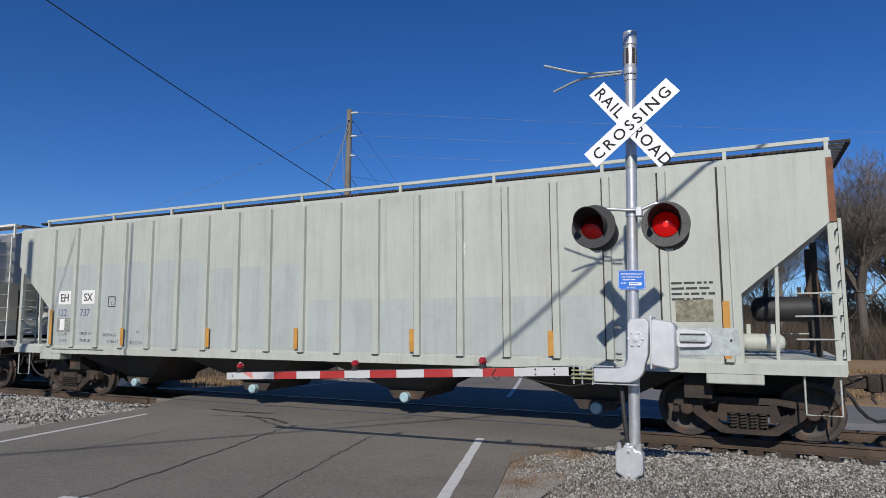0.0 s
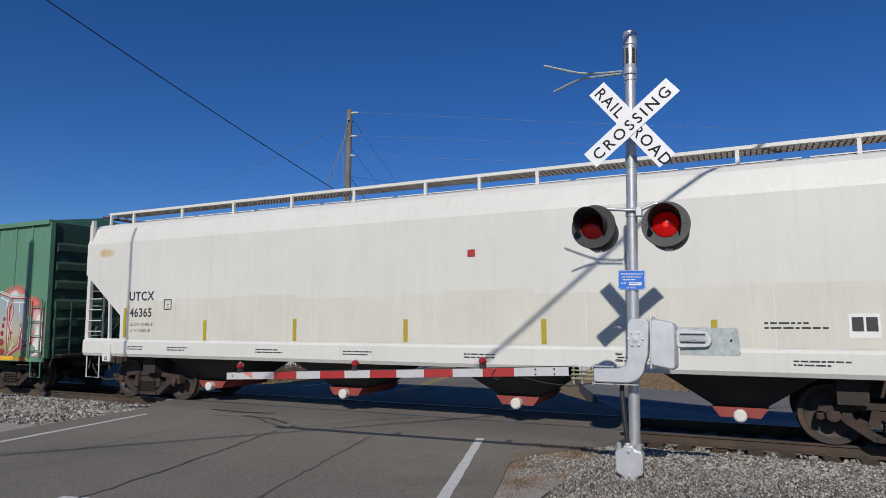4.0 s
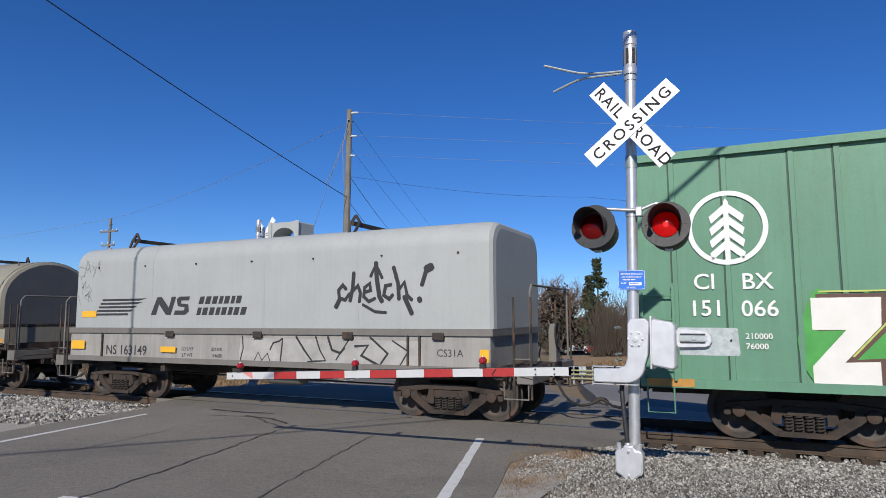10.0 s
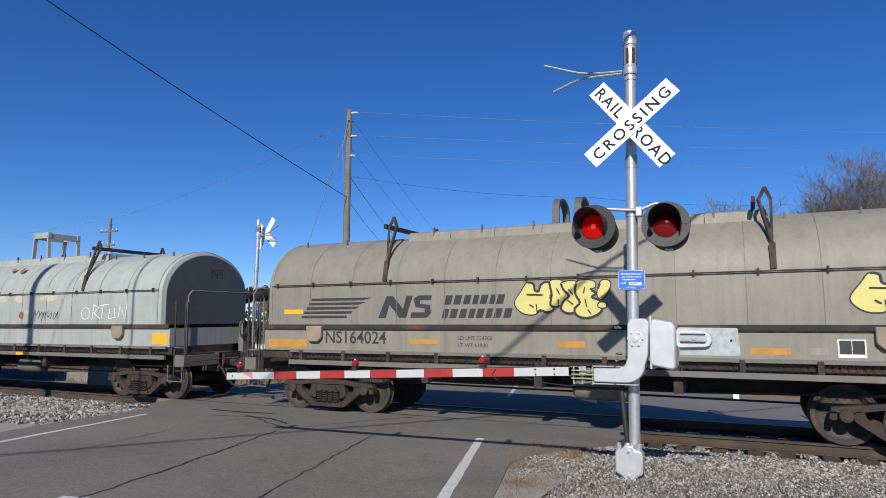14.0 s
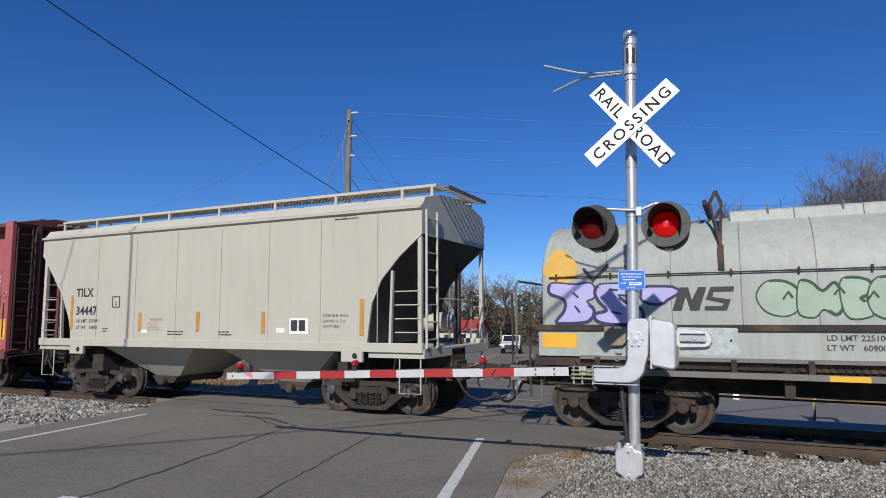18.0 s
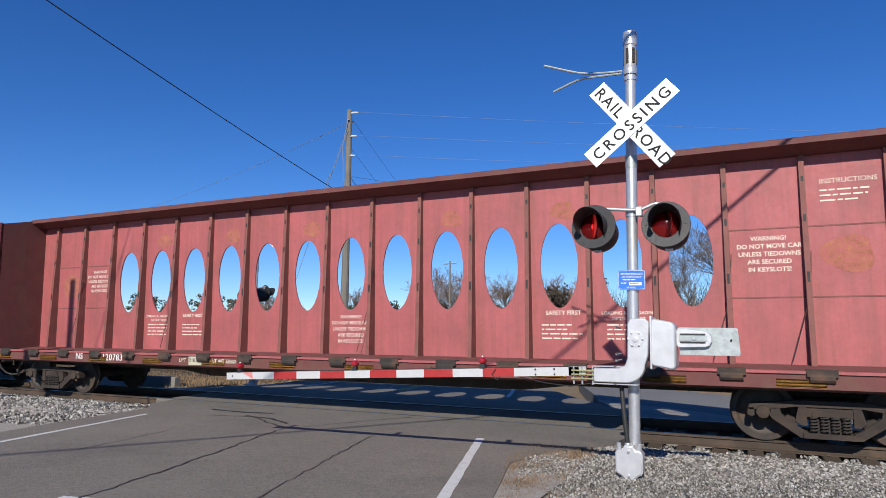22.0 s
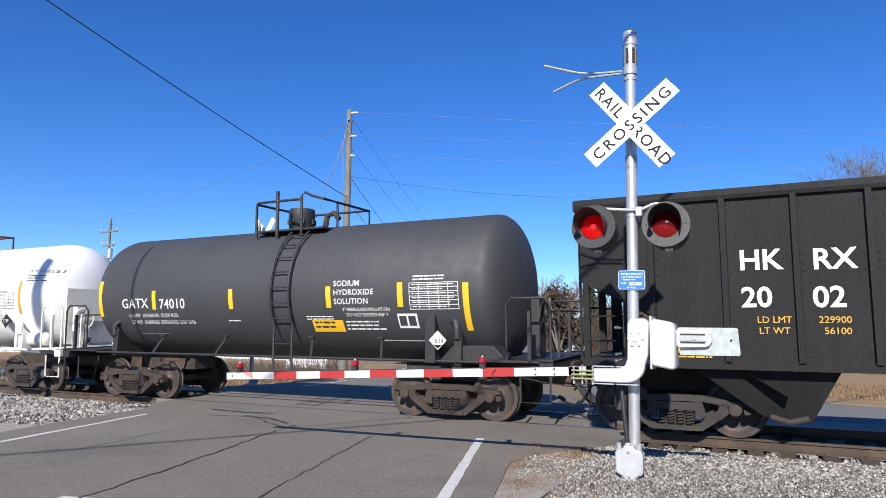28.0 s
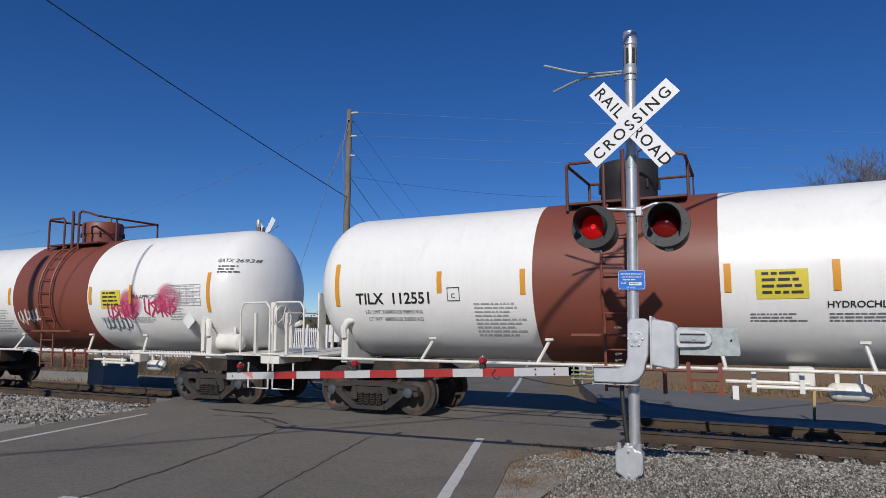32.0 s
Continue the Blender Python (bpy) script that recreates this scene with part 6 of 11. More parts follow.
GREY_GREEN = mat("grey_green_paint", (0.45, 0.475, 0.43), 0.6, dirt=0.32, vary=0.06, scale=0.9, fine=18, bump=0.06, stain=(0.25, 0.24, 0.20), amount=0.22, stain_scale=(7, 7, 0.3))
GREY_PATCH = mat("repainted_grey", (0.40, 0.44, 0.43), 0.6, dirt=0.4, vary=0.04, scale=0.7, fine=25, bump=0.06, stain=(0.3, 0.31, 0.29), amount=0.14, stain_scale=(7, 7, 0.3))
DULL_ORANGE = mat("worn_orange", (0.50, 0.25, 0.045), 0.6, vary=0.12, scale=5, stain=(0.25, 0.15, 0.08), amount=0.25, stain_scale=(8, 8, 3))
BLUE_INK = mat("blue_stencil", (0.09, 0.10, 0.22), 0.6, vary=0.1, bump=0)
INK = mat("grey_stencil", (0.035, 0.037, 0.04), 0.6, vary=0.1, bump=0)
# near-black standing in for shade at ribs, discharge bays and end openings
SHADE_DARK = mat("shade_dark", (0.045, 0.043, 0.04), 0.8, vary=0.2, scale=2)

# ribbed grey hopper
c = car_root("grey-green ribbed covered hopper car with dirty patches", -8.2)
top = [(-1.6, 4.30), (-1.52, 4.38), (-1.0, 4.50), (-0.45, 4.55)]
part("body", shell([(-9.49, 3.36), (-8.15, 2.22), (-8.149, 1.15), (8.149, 1.15), (8.15, 2.28), (9.44, 3.36)], top, 1.6), GREY_GREEN, c, "grey-green steel body", smooth=20)
for i, x in enumerate([-8.03 + k * 0.888 for k in range(19)]):
    rib = part("side_rib", Build().prism([(x - 0.06, -1.6), (x - 0.055, -1.66), (x + 0.055, -1.66), (x + 0.07, -1.6)], 1.25, 4.26, "z"), GREY_GREEN, c, smooth=0)
    # dark strip on the left of the rib paints its contact shadow
    part("rib_gap", Build().box(x - 0.088, x - 0.060, -1.6045, -1.59, 1.25, 4.26), SHADE_DARK, rib, "painted shade line beside the rib", smooth=0)
    part("rib_foot", Build().box(x - 0.085, x + 0.055, -1.662, -1.60, 1.235, 1.252), SHADE_DARK, rib, smooth=0)
    part("side_rib", Build().prism([(x - 0.045, 1.6), (x - 0.035, 1.655), (x + 0.035, 1.655), (x + 0.045, 1.6)], 1.17, 4.30, "z"), GREY_GREEN, c, smooth=0)
for x0, x1, z0, z1 in ((-7.95, -2.75, 1.3, 3.3), (-2.6, -0.1, 1.3, 3.05), (0.1, 7.0, 1.28, 2.30)):
    k = math.ceil((x0 + 8.03) / 0.888)
    x = x0
    while x < x1 - 0.05:
        nx = min(x1, -8.03 + k * 0.888 - 0.09)
        if nx - x > 0.1:
            plate(x, nx, z0, z1, -1.602, GREY_PATCH, c, "paint_patch", "repainted greener field", 0.002)
        x, k = nx + 0.165, k + 1
part("side_sill", Build().box(-9.45, 9.45, -1.63, -1.57, 1.08, 1.24), GREY_GREEN, c, smooth=0)
part("side_sill", Build().box(-9.45, 9.45, 1.57, 1.63, 1.08, 1.24), GREY_GREEN, c, smooth=0)
roof_walk(c, -9.4, 9.5, [-9.35, -6.7, -4.6, -2.9, -0.6, 1.9, 3.95, 6.0, 8.0, 9.45], 4.70, 0.95, GREY_GREEN, STEEL_DARK)
hatches(c, -9.0, 9.0, 10, 4.54, GREY_GREEN)
# bays near-black instead of body green: underbody shade put into the colour
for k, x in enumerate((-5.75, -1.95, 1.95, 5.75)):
    funnel(c, x, 1.75, 1.16, 1.5, SHADE_DARK, STEEL_DARK, mat("pale_cap", (0.35, 0.5, 0.55), 0.5, vary=0.2))
for s in (-1, 1):
    end_frame(c, s * 9.47, s, 1.30, 1.58, GREY_GREEN, 2.9, s * 8.15, 2.6, 3, STEEL_DARK, 3.45)
air_tank(c, 8.75, -0.55, 2.05, 0.95, 0.2, BLACK)
air_tank(c, 8.4, -0.75, 1.52, 0.7, 0.14, GREY_GREEN)
part("rust_streak", Build().box(9.36, 9.45, -1.606, -1.602, 3.3, 4.25), mat("rust_streak", (0.22, 0.09, 0.045), 0.8, vary=0.3, scale=6), c, "rusted corner strip", smooth=0)
part("jacking_pad", Build().box(7.6, 8.4, -1.62, -1.2, 0.92, 1.1), GREY_GREEN, c, bevel=0.02)
part("jacking_pad", Build().box(-8.4, -7.6, -1.62, -1.2, 0.92, 1.1), GREY_GREEN, c, bevel=0.02)
for x, z0, z1 in ((-7.97, 1.3, 2.19), (-5.31, 1.31, 1.73), (-2.58, 1.31, 1.74), (-0.16, 1.31, 1.74), (2.53, 1.31, 1.73), (5.19, 1.29, 1.71), (7.93, 1.3, 2.17)):
    plate(x - 0.05, x + 0.05, z0, z1, -1.657, DULL_ORANGE, c, "reflector", "faded orange reflective strip")
for tx, words in ((-7.78, "EH"), (-6.88, "SX")):
    plate(tx, tx + 0.47, 2.32, 2.66, -1.604, LETTER_WHITE, c, "number_panel", "white stencil panel", 0.003)
    lettering(words, tx + 0.07, -1.61, 2.39, 0.2, INK, c, bold=0.02)
lettering("122", -7.80, -1.606, 2.02, 0.18, BLUE_INK, c, bold=0.015)
lettering("737", -6.93, -1.606, 2.02, 0.18, BLUE_INK, c, bold=0.015)
plate(-7.80, -7.25, 1.62, 1.98, -1.603, mat("smudge", (0.26, 0.27, 0.25), 0.8, vary=0.5, scale=12), c, "worn_patch", "scratched grey patch", 0.002)
plate(-7.68, -7.50, 1.66, 1.95, -1.607, LETTER_WHITE, c, "paper_tag", "torn white paper")
for t, x, z in (("LD LMT", -7.72, 1.53), ("LT WT", -7.70, 1.36), ("198000 LB", -6.92, 1.55), ("70000 LB", -6.90, 1.38), ("89800 KGS", -6.05, 1.52), ("31750 KG", -5.9, 1.36), ("LO", -4.9, 1.60), ("P75 07-94", -5.1, 1.34)):
    lettering(t, x, -1.606, z, 0.075, INK, c)
square_mark(c, -5.9, 2.24, 0.24, INK, "C")
bars(4, 7.15, -1.604, 2.48, 0.75, 0.34, INK, c, seed=12)
plate(7.2, 7.75, 1.86, 2.2, -1.604, mat("peeled_patch", (0.25, 0.235, 0.17), 0.8, vary=0.6, scale=14), c, "worn_patch", "peeled brown patch", 0.002)
plate(7.1, 7.6, 1.30, 1.75, -1.6035, ZINC, c, "worn_patch", "bare grey patch", 0.002)
plate(3.45, 3.62, 3.0, 3.30, -1.605, mat("chalk", (0.6, 0.61, 0.58), 0.8, vary=0.3, scale=10), c, "worn_patch", "pale worn patch", 0.002)
bars(1, -7.9, -1.634, 1.20, 2.0, 0.06, INK, c, seed=2)
trucks(c, (-7.92, 8.15), TRUCK_BROWN, TRUCK_BROWN)

# smooth white hopper
CREAM = mat("cream_white_paint", (0.67, 0.67, 0.63), 0.5, dirt=0.12, vary=0.035, scale=0.5, fine=25, bump=0.04, stain=(0.47, 0.44, 0.36), amount=0.14, stain_scale=(5, 5, 0.4))
CREAM_LOW = mat("dusty_cream_paint", (0.635, 0.625, 0.55), 0.55, dirt=0.15, vary=0.05, scale=0.8, fine=25, bump=0.04, stain=(0.62, 0.62, 0.56), amount=0.2, stain_scale=(2.5, 2.5, 0.6))
OCHRE = mat("ochre_reflector", (0.42, 0.33, 0.02), 0.5, vary=0.08)
RED_GATE = mat("red_gate", (0.30, 0.05, 0.04), 0.6, vary=0.2, stain=GRIME, amount=0.3)
c = car_root("long smooth white covered hopper car, dusty along the lower side", -28.2)
top = [(-1.6, 3.80), (-1.57, 3.90), (-1.46, 4.20), (-1.35, 4.30), (-0.7, 4.46), (-0.3, 4.50)]
part("body", shell([(-9.15, 3.05), (-7.85, 2.02), (-7.84, 1.45), (7.84, 1.45), (7.85, 1.92), (9.12, 2.98)], top, 1.6), CREAM, c, "smooth white curved body", smooth=12)
x = -7.7
for i in range(9):
    nx = x + 1.70
    plate(x, nx - 0.012, 1.47, 2.35 + 0.04 * (i % 3), -1.602, CREAM_LOW, c, "paint_patch", "dusty lower side", 0.0015)
    x = nx
for sx in (-5.0, -2.2, 0.6, 3.4, 6.2):
    part("weld_seam", Build().box(sx - 0.012, sx + 0.012, -1.604, -1.60, 1.46, 3.82), CREAM, c, smooth=0)
for s in (-1, 1):
    part("side_sill", Build().prism([(s * 1.58, 1.47), (s * 1.64, 1.40), (s * 1.64, 1.12), (s * 1.60, 1.05), (s * 1.5, 1.05), (s * 1.5, 1.47)], -9.1, 9.15), CREAM, c, smooth=20)
    for x in (-8.2, 8.05):
        part("jacking_pad", Build().box(x - 0.14, x + 0.14, s * 1.64 - 0.03, s * 1.64 + 0.03, 0.92, 1.35), CREAM, c, bevel=0.015)
        part("pad_hole", Build().lathe([(s * 1.668, 0.0), (s * 1.672, 0.05)], "y", 14, (x, 0, 1.0)), BLACK, c)
roof_walk(c, -9.2, 9.2, [-9.15, -8.3, -6.6, -4.95, -3.25, -1.6, 0.1, 1.27, 2.43, 4.13, 5.81, 7.5, 9.15], 4.70, 0.98, CREAM, WALK_STEEL, 0.02)
hatches(c, -8.8, 8.8, 9, 4.49, CREAM)
# underbody shade is in the bays' near-black colour, the body being cream
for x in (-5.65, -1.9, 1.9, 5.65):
    funnel(c, x, 1.7, 1.44, 1.5, SHADE_DARK, RED_GATE, CREAM)
for s in (-1, 1):
    end_frame(c, s * 9.15, s, 1.34, 1.58, CREAM, 2.6, s * 7.85, 2.7, 4, STEEL_DARK, 4.42)
air_tank(c, 8.6, 0.2, 1.95, 0.9, 0.2, CREAM)
wheel_in(c, 9.27, 0.45, 2.3, 0.28, STEEL_DARK)
for x, z0, z1 in ((-7.68, 1.5, 2.2), (-5.1, 1.46, 1.9), (-2.62, 1.48, 1.93), (-0.02, 1.49, 1.91), (2.67, 1.48, 1.91), (5.36, 1.47, 1.89), (7.74, 1.5, 2.34)):
    plate(x - 0.04, x + 0.05, z0, z1, -1.606, OCHRE, c, "reflector", "ochre reflective strip")
plate(1.27, 1.42, 3.04, 3.17, -1.606, REFLECT_RED, c, "sticker", "small dark red sticker")
lettering("UTCX", -7.56, -1.606, 2.38, 0.21, INK, c, bold=0.03, spacing=1.1)
lettering("46365", -7.52, -1.606, 1.99, 0.21, INK, c, bold=0.03, spacing=1.05)
lettering("LD LMT 197300 LB", -7.50, -1.606, 1.78, 0.07, INK, c)
lettering("LT WT 65500 LB", -7.50, -1.606, 1.64, 0.07, INK, c)
square_mark(c, -6.38, 2.16, 0.22, INK, "C")
plate(7.12, 7.5, 1.63, 1.97, -1.605, LETTER_WHITE, c, "label_panel", "white panel")
for i in range(2):
    plate(7.16 + 0.17 * i, 7.30 + 0.17 * i, 1.72, 1.92, -1.609, INK, c, "label_field", t=0.002)
bars(2, 6.05, -1.605, 1.85, 0.9, 0.14, INK, c, seed=31)
bars(1, 4.5, -1.605, 1.82, 0.4, 0.09, INK, c, seed=32)
for x in (-7.5, -6.2, -3.6, -1.4, 1.2, 3.9, 6.4):
    bars(2, x, -1.645, 1.30, 0.75, 0.11, INK, c, seed=int(40 + x))
for k in range(3):
    b = Build()
    bl = [(-8.45 + 0.25 * math.cos(a) * (1.2 - 0.25 * k), 3.56 + 0.09 * math.sin(a) * (1.3 - 0.3 * k)) for a in [0.4 * i for i in range(16)]]
    b.add([(px, -1.6025 - 0.001 * k, pz) for px, pz in bl], [tuple(range(16))])
    part("rust_streak", b, mat("rust_wash_%s" % "abc"[k], (0.62 - 0.04 * k, 0.56 - 0.07 * k, 0.44 - 0.10 * k), 0.7, vary=0.2, scale=4), c, "rusty wash on the paint", smooth=0)
trucks(c, (-7.45, 7.80), TRUCK_BROWN, TRUCK_BROWN)

# ---- green boxcar ----
BOX_GREEN = mat("boxcar_green", (0.105, 0.252, 0.16), 0.55, dirt=0.32, vary=0.06, scale=0.8, fine=30, bump=0.06, stain=(0.14, 0.3, 0.21), amount=0.22, stain_scale=(4, 4, 0.5))
DOOR_GREEN = mat("door_green", (0.125, 0.262, 0.165), 0.6, dirt=0.6, vary=0.09, scale=1.5, fine=30, bump=0.08, stain=(0.24, 0.3, 0.17), amount=0.25, stain_scale=(3, 3, 0.5))
SHADED_GREEN = mat("shaded_green", (0.026, 0.074, 0.05), 0.6, dirt=0.5, vary=0.12, scale=2, stain=(0.06, 0.08, 0.06), amount=0.3)
c = car_root("green double-door boxcar with spray-painted lower sides", -48.07, "boxcar", "boxcar")
part("body", Build().prism([(-1.58, 0.92), (1.58, 0.92), (1.58, 4.52), (0.0, 4.78), (-1.58, 4.52)], -9.2, 9.2), BOX_GREEN, c, "green steel body", smooth=0)
for i in range(20):
    x = -9.1 + i * 0.955
    part("roof_rib", Build().beam((x, -1.6, 4.53), (x, 0, 4.80), 0.08, 0.05), BOX_GREEN, c)
part("eave_chord", Build().box(-9.22, 9.22, -1.66, -1.57, 4.44, 4.56), BOX_GREEN, c, smooth=0)
part("eave_chord", Build().box(-9.22, 9.22, 1.57, 1.66, 4.44, 4.56), BOX_GREEN, c, smooth=0)
seam_x = [-8.62, -7.85, -6.92, -6.33, -5.58, -4.84, -4.09, -3.34, 2.52, 3.25, 4.00, 4.74, 5.48, 6.22, 6.97, 7.75, 8.45]
for s in (-1, 1):
    for x in seam_x:
        part("side_post", Build().prism([(x - 0.04, s * 1.58), (x - 0.035, s * 1.603), (x + 0.035, s * 1.603), (x + 0.04, s * 1.58)], 0.98, 4.44, "z"), BOX_GREEN, c, smooth=0)
        # thin dark green strip paints the shadow line left of the post
        part("post_gap", Build().box(x - 0.062, x - 0.04, s * 1.582 - 0.004, s * 1.582 + 0.004, 0.98, 4.44), SHADED_GREEN, c, smooth=0)
    part("side_sill", Build().box(-9.2, 9.2, s * 1.60 - 0.03, s * 1.60 + 0.03, 0.84, 0.98), BOX_GREEN, c, smooth=0)
    part("deep_sill", Build().prism([(-5.0, 0.86), (-3.2, 0.72), (3.2, 0.72), (5.0, 0.86)], s * 1.58 - 0.02, s * 1.58 + 0.02, "y"), BOX_GREEN, c, smooth=0)
# doors
for x0, x1 in ((-2.76, -0.36), (-0.08, 2.36)):
    d = part("door", Build().box(x0, x1, -1.665, -1.585, 0.98, 4.36), DOOR_GREEN, c, "corrugated sliding door", smooth=0)
    for k in range(20):
        z = 1.08 + k * 0.165
        part("door_rib", Build().prism([(-1.665, z - 0.05), (-1.685, z - 0.025), (-1.685, z + 0.01), (-1.665, z + 0.02)], x0 + 0.10, x1 - 0.10), DOOR_GREEN, d, smooth=0)
    for x in (x0 + 0.05, x1 - 0.05):
        part("door_edge", Build().box(x - 0.05, x + 0.05, -1.71, -1.66, 0.98, 4.36), DOOR_GREEN, d, smooth=0)
    for x, z in ((x0 + 0.25, 4.16), (x1 - 0.3, 4.16), (x0 + 1.15, 3.95), (x0 + 1.2, 2.35), (x0 + 1.1, 1.28)):
        part("door_handle", Build().tube([(x - 0.12, -1.70, z), (x - 0.12, -1.76, z), (x + 0.12, -1.76, z), (x + 0.12, -1.70, z)], 0.014, 6), STEEL_DARK, d)
    part("hinge_box", Build().box(x1 - 0.75, x1 - 0.48, -1.74, -1.70, 1.55, 1.75), DOOR_GREEN, d, bevel=0.01)
for x in (-2.86, -0.22, 2.46):
    part("locking_bar", Build().tube([(x, -1.72, 0.95), (x, -1.72, 4.40)], 0.022, 8), BOX_GREEN, c)
    for z in (1.2, 2.0, 2.9, 3.7, 4.2):
        part("bar_bracket", Build().box(x - 0.05, x + 0.05, -1.74, -1.62, z - 0.03, z + 0.03), STEEL_DARK, c, smooth=0)
for z, xa, xb in ((4.40, -2.9, 2.5), (0.95, -5.2, 5.2)):
    part("door_track", Build().box(xa, xb, -1.655, -1.60, z - 0.02, z + 0.02), BOX_GREEN, c, smooth=0)
# ends, in body green darkened to about a quarter: their shade is painted in
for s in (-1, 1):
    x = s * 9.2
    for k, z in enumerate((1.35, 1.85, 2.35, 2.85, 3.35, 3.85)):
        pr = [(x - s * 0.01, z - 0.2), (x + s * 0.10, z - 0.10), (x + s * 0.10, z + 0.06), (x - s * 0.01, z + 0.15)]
        part("end_corrugation", Build().prism(pr, -1.42, 1.42, "y"), SHADED_GREEN, c, smooth=0)
    part("end_sheet", Build().box(min(x, x + s * 0.012), max(x, x + s * 0.012), -1.5, 1.5, 0.95, 4.5), SHADED_GREEN, c, smooth=0)
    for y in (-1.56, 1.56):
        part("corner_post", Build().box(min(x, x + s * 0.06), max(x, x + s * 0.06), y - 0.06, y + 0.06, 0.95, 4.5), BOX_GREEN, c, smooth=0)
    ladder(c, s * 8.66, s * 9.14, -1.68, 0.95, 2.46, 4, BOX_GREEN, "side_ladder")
    ladder(c, x + s * 0.17, -1.45, -1.02, 0.95, 2.4, 4, SHADED_GREEN, "end_ladder", axis="y")
    part("crossover_platform", Build().box(min(x, x + s * 0.3), max(x, x + s * 0.3), -1.3, 1.3, 0.98, 1.03), STEEL_DARK, c, smooth=0)
    part("handrail", Build().tube([(x + s * 0.16, -0.9, 2.3), (x + s * 0.2, 1.3, 2.3)], 0.018, 6), SHADED_GREEN, c)
    part("step", Build().tube([(s * 9.1, -1.6, 0.9), (s * 9.1, -1.6, 0.45), (s * 8.7, -1.6, 0.45), (s * 8.7, -1.6, 0.9)], 0.016, 6), BOX_GREEN, c)
    coupler(c, s * 9.3, s, 0.68)
wheel_in(c, 9.42, 0.1, 1.9, 0.28, SHADED_GREEN)
part("brake_box", Build().box(9.2, 9.36, -0.25, 0.1, 1.5, 1.75), SHADED_GREEN, c, bevel=0.02)
part("center_sill", Build().box(-9.2, 9.2, -0.33, 0.33, 0.62, 0.94), STEEL_DARK, c, smooth=0)
for x in (-4, -2, 0, 2, 4):
    part("crossbearer", Build().box(x - 0.06, x + 0.06, -1.55, 1.55, 0.72, 0.94), STEEL_DARK, c, smooth=0)
air_tank(c, -3.0, -0.9, 0.62, 1.0, 0.18, STEEL_DARK)
plate(-9.1, -8.4, 0.86, 0.98, -1.634, DULL_ORANGE, c)
for x in (-5.0, 2.5, 7.8):
    plate(x, x + 0.8, 0.86, 0.96, -1.634, DULL_ORANGE, c)
plate(6.4, 8.0, 0.86, 0.97, -1.635, REFLECT_YELLOW, c, label="bright yellow strip")
# tree emblem in a ring and stencils
ring = Build()
n, cx, cz = 40, -7.84, 3.30
for r0, r1 in ((0.50, 0.575),):
    pts = [(cx + r * math.cos(2 * math.pi * k / n), -1.6045, cz + r * math.sin(2 * math.pi * k / n)) for r in (r0, r1) for k in range(n)]
    ring.add(pts, [(k, (k + 1) % n, n + (k + 1) % n, n + k) for k in range(n)])
ring.add([(cx - 0.035, -1.6045, cz - 0.50), (cx + 0.035, -1.6045, cz - 0.50), (cx + 0.035, -1.6045, cz + 0.40), (cx, -1.6045, cz + 0.46), (cx - 0.035, -1.6045, cz + 0.40)], [(0, 1, 2, 3, 4)])
for s in (-1, 1):
    for k in range(4):
        z = cz + 0.36 - k * 0.19
        ring.add([(cx + s * 0.036, -1.6045, z), (cx + s * 0.036, -1.6045, z - 0.13), (cx + s * 0.22, -1.6045, z - 0.29), (cx + s * 0.25, -1.6045, z - 0.18)], [(0, 1, 2, 3)])
part("emblem", ring, LETTER_WHITE, c, "white fir tree emblem in a ring", smooth=0)
for t, x, z, h in (("CI", -8.36, 2.36, 0.25), ("BX", -7.68, 2.35, 0.25), ("151", -8.44, 1.95, 0.25), ("066", -7.70, 1.94, 0.25), ("LD LMT", -8.40, 1.62, 0.09), ("LT WT", -8.40, 1.46, 0.09), ("210000", -7.66, 1.60, 0.09), ("76000", -7.66, 1.45, 0.09)):
    lettering(t, x, -1.604, z, h, LETTER_WHITE, c, bold=0.012)
lettering("SECURE BOTH HASPS", -1.22, -1.716, 2.19, 0.09, LETTER_WHITE, c)
lettering("BEFORE MOVING CAR", -1.22, -1.716, 2.03, 0.09, LETTER_WHITE, c)
bars(3, 0.75, -1.706, 3.50, 0.85, 0.32, LETTER_WHITE, c, seed=51)


# ---- spray paint ----
def spray(parent, fills, fill_mat, outline_mat, y, width=0.05, label="", name="spray_paint", shadow=None):
    """Letter-like closed shapes: each a filled field with an outline and, behind it, a shifted block shadow."""
    for i, f in enumerate(fills):
        if shadow:
            b = Build()
            b.add([(x + shadow[1], y + 0.0012, z + shadow[2]) for x, z in f], [tuple(range(len(f)))])
            stroke([(x + shadow[1], z + shadow[2]) for x, z in f + f[:1]], width * 1.4, y + 0.001, b)
            part(name, b, shadow[0], parent, smooth=0)
        b = Build()
        b.add([(x, y, z) for x, z in f], [tuple(range(len(f)))])
        ob = part(name, b, fill_mat, parent, label, smooth=0)
        if outline_mat:
            part(name, stroke(f + f[:1], width, y - 0.0015, Build()), outline_mat, parent, smooth=0)
    return ob


def rounded(pts, n=4):
    """A closed smooth curve through (x, z) points."""
    out, m = [], len(pts)
    for i in range(m):
        p0, p1, p2, p3 = (Vector(pts[(i + k) % m]) for k in (-1, 0, 1, 2))
        for k in range(n):
            t = k / n
            q = 0.5 * (2 * p1 + (p2 - p0) * t + (2 * p0 - 5 * p1 + 4 * p2 - p3) * t * t + (3 * p1 - p0 - 3 * p2 + p3) * t ** 3)
            out.append((q.x, q.y))
    return out


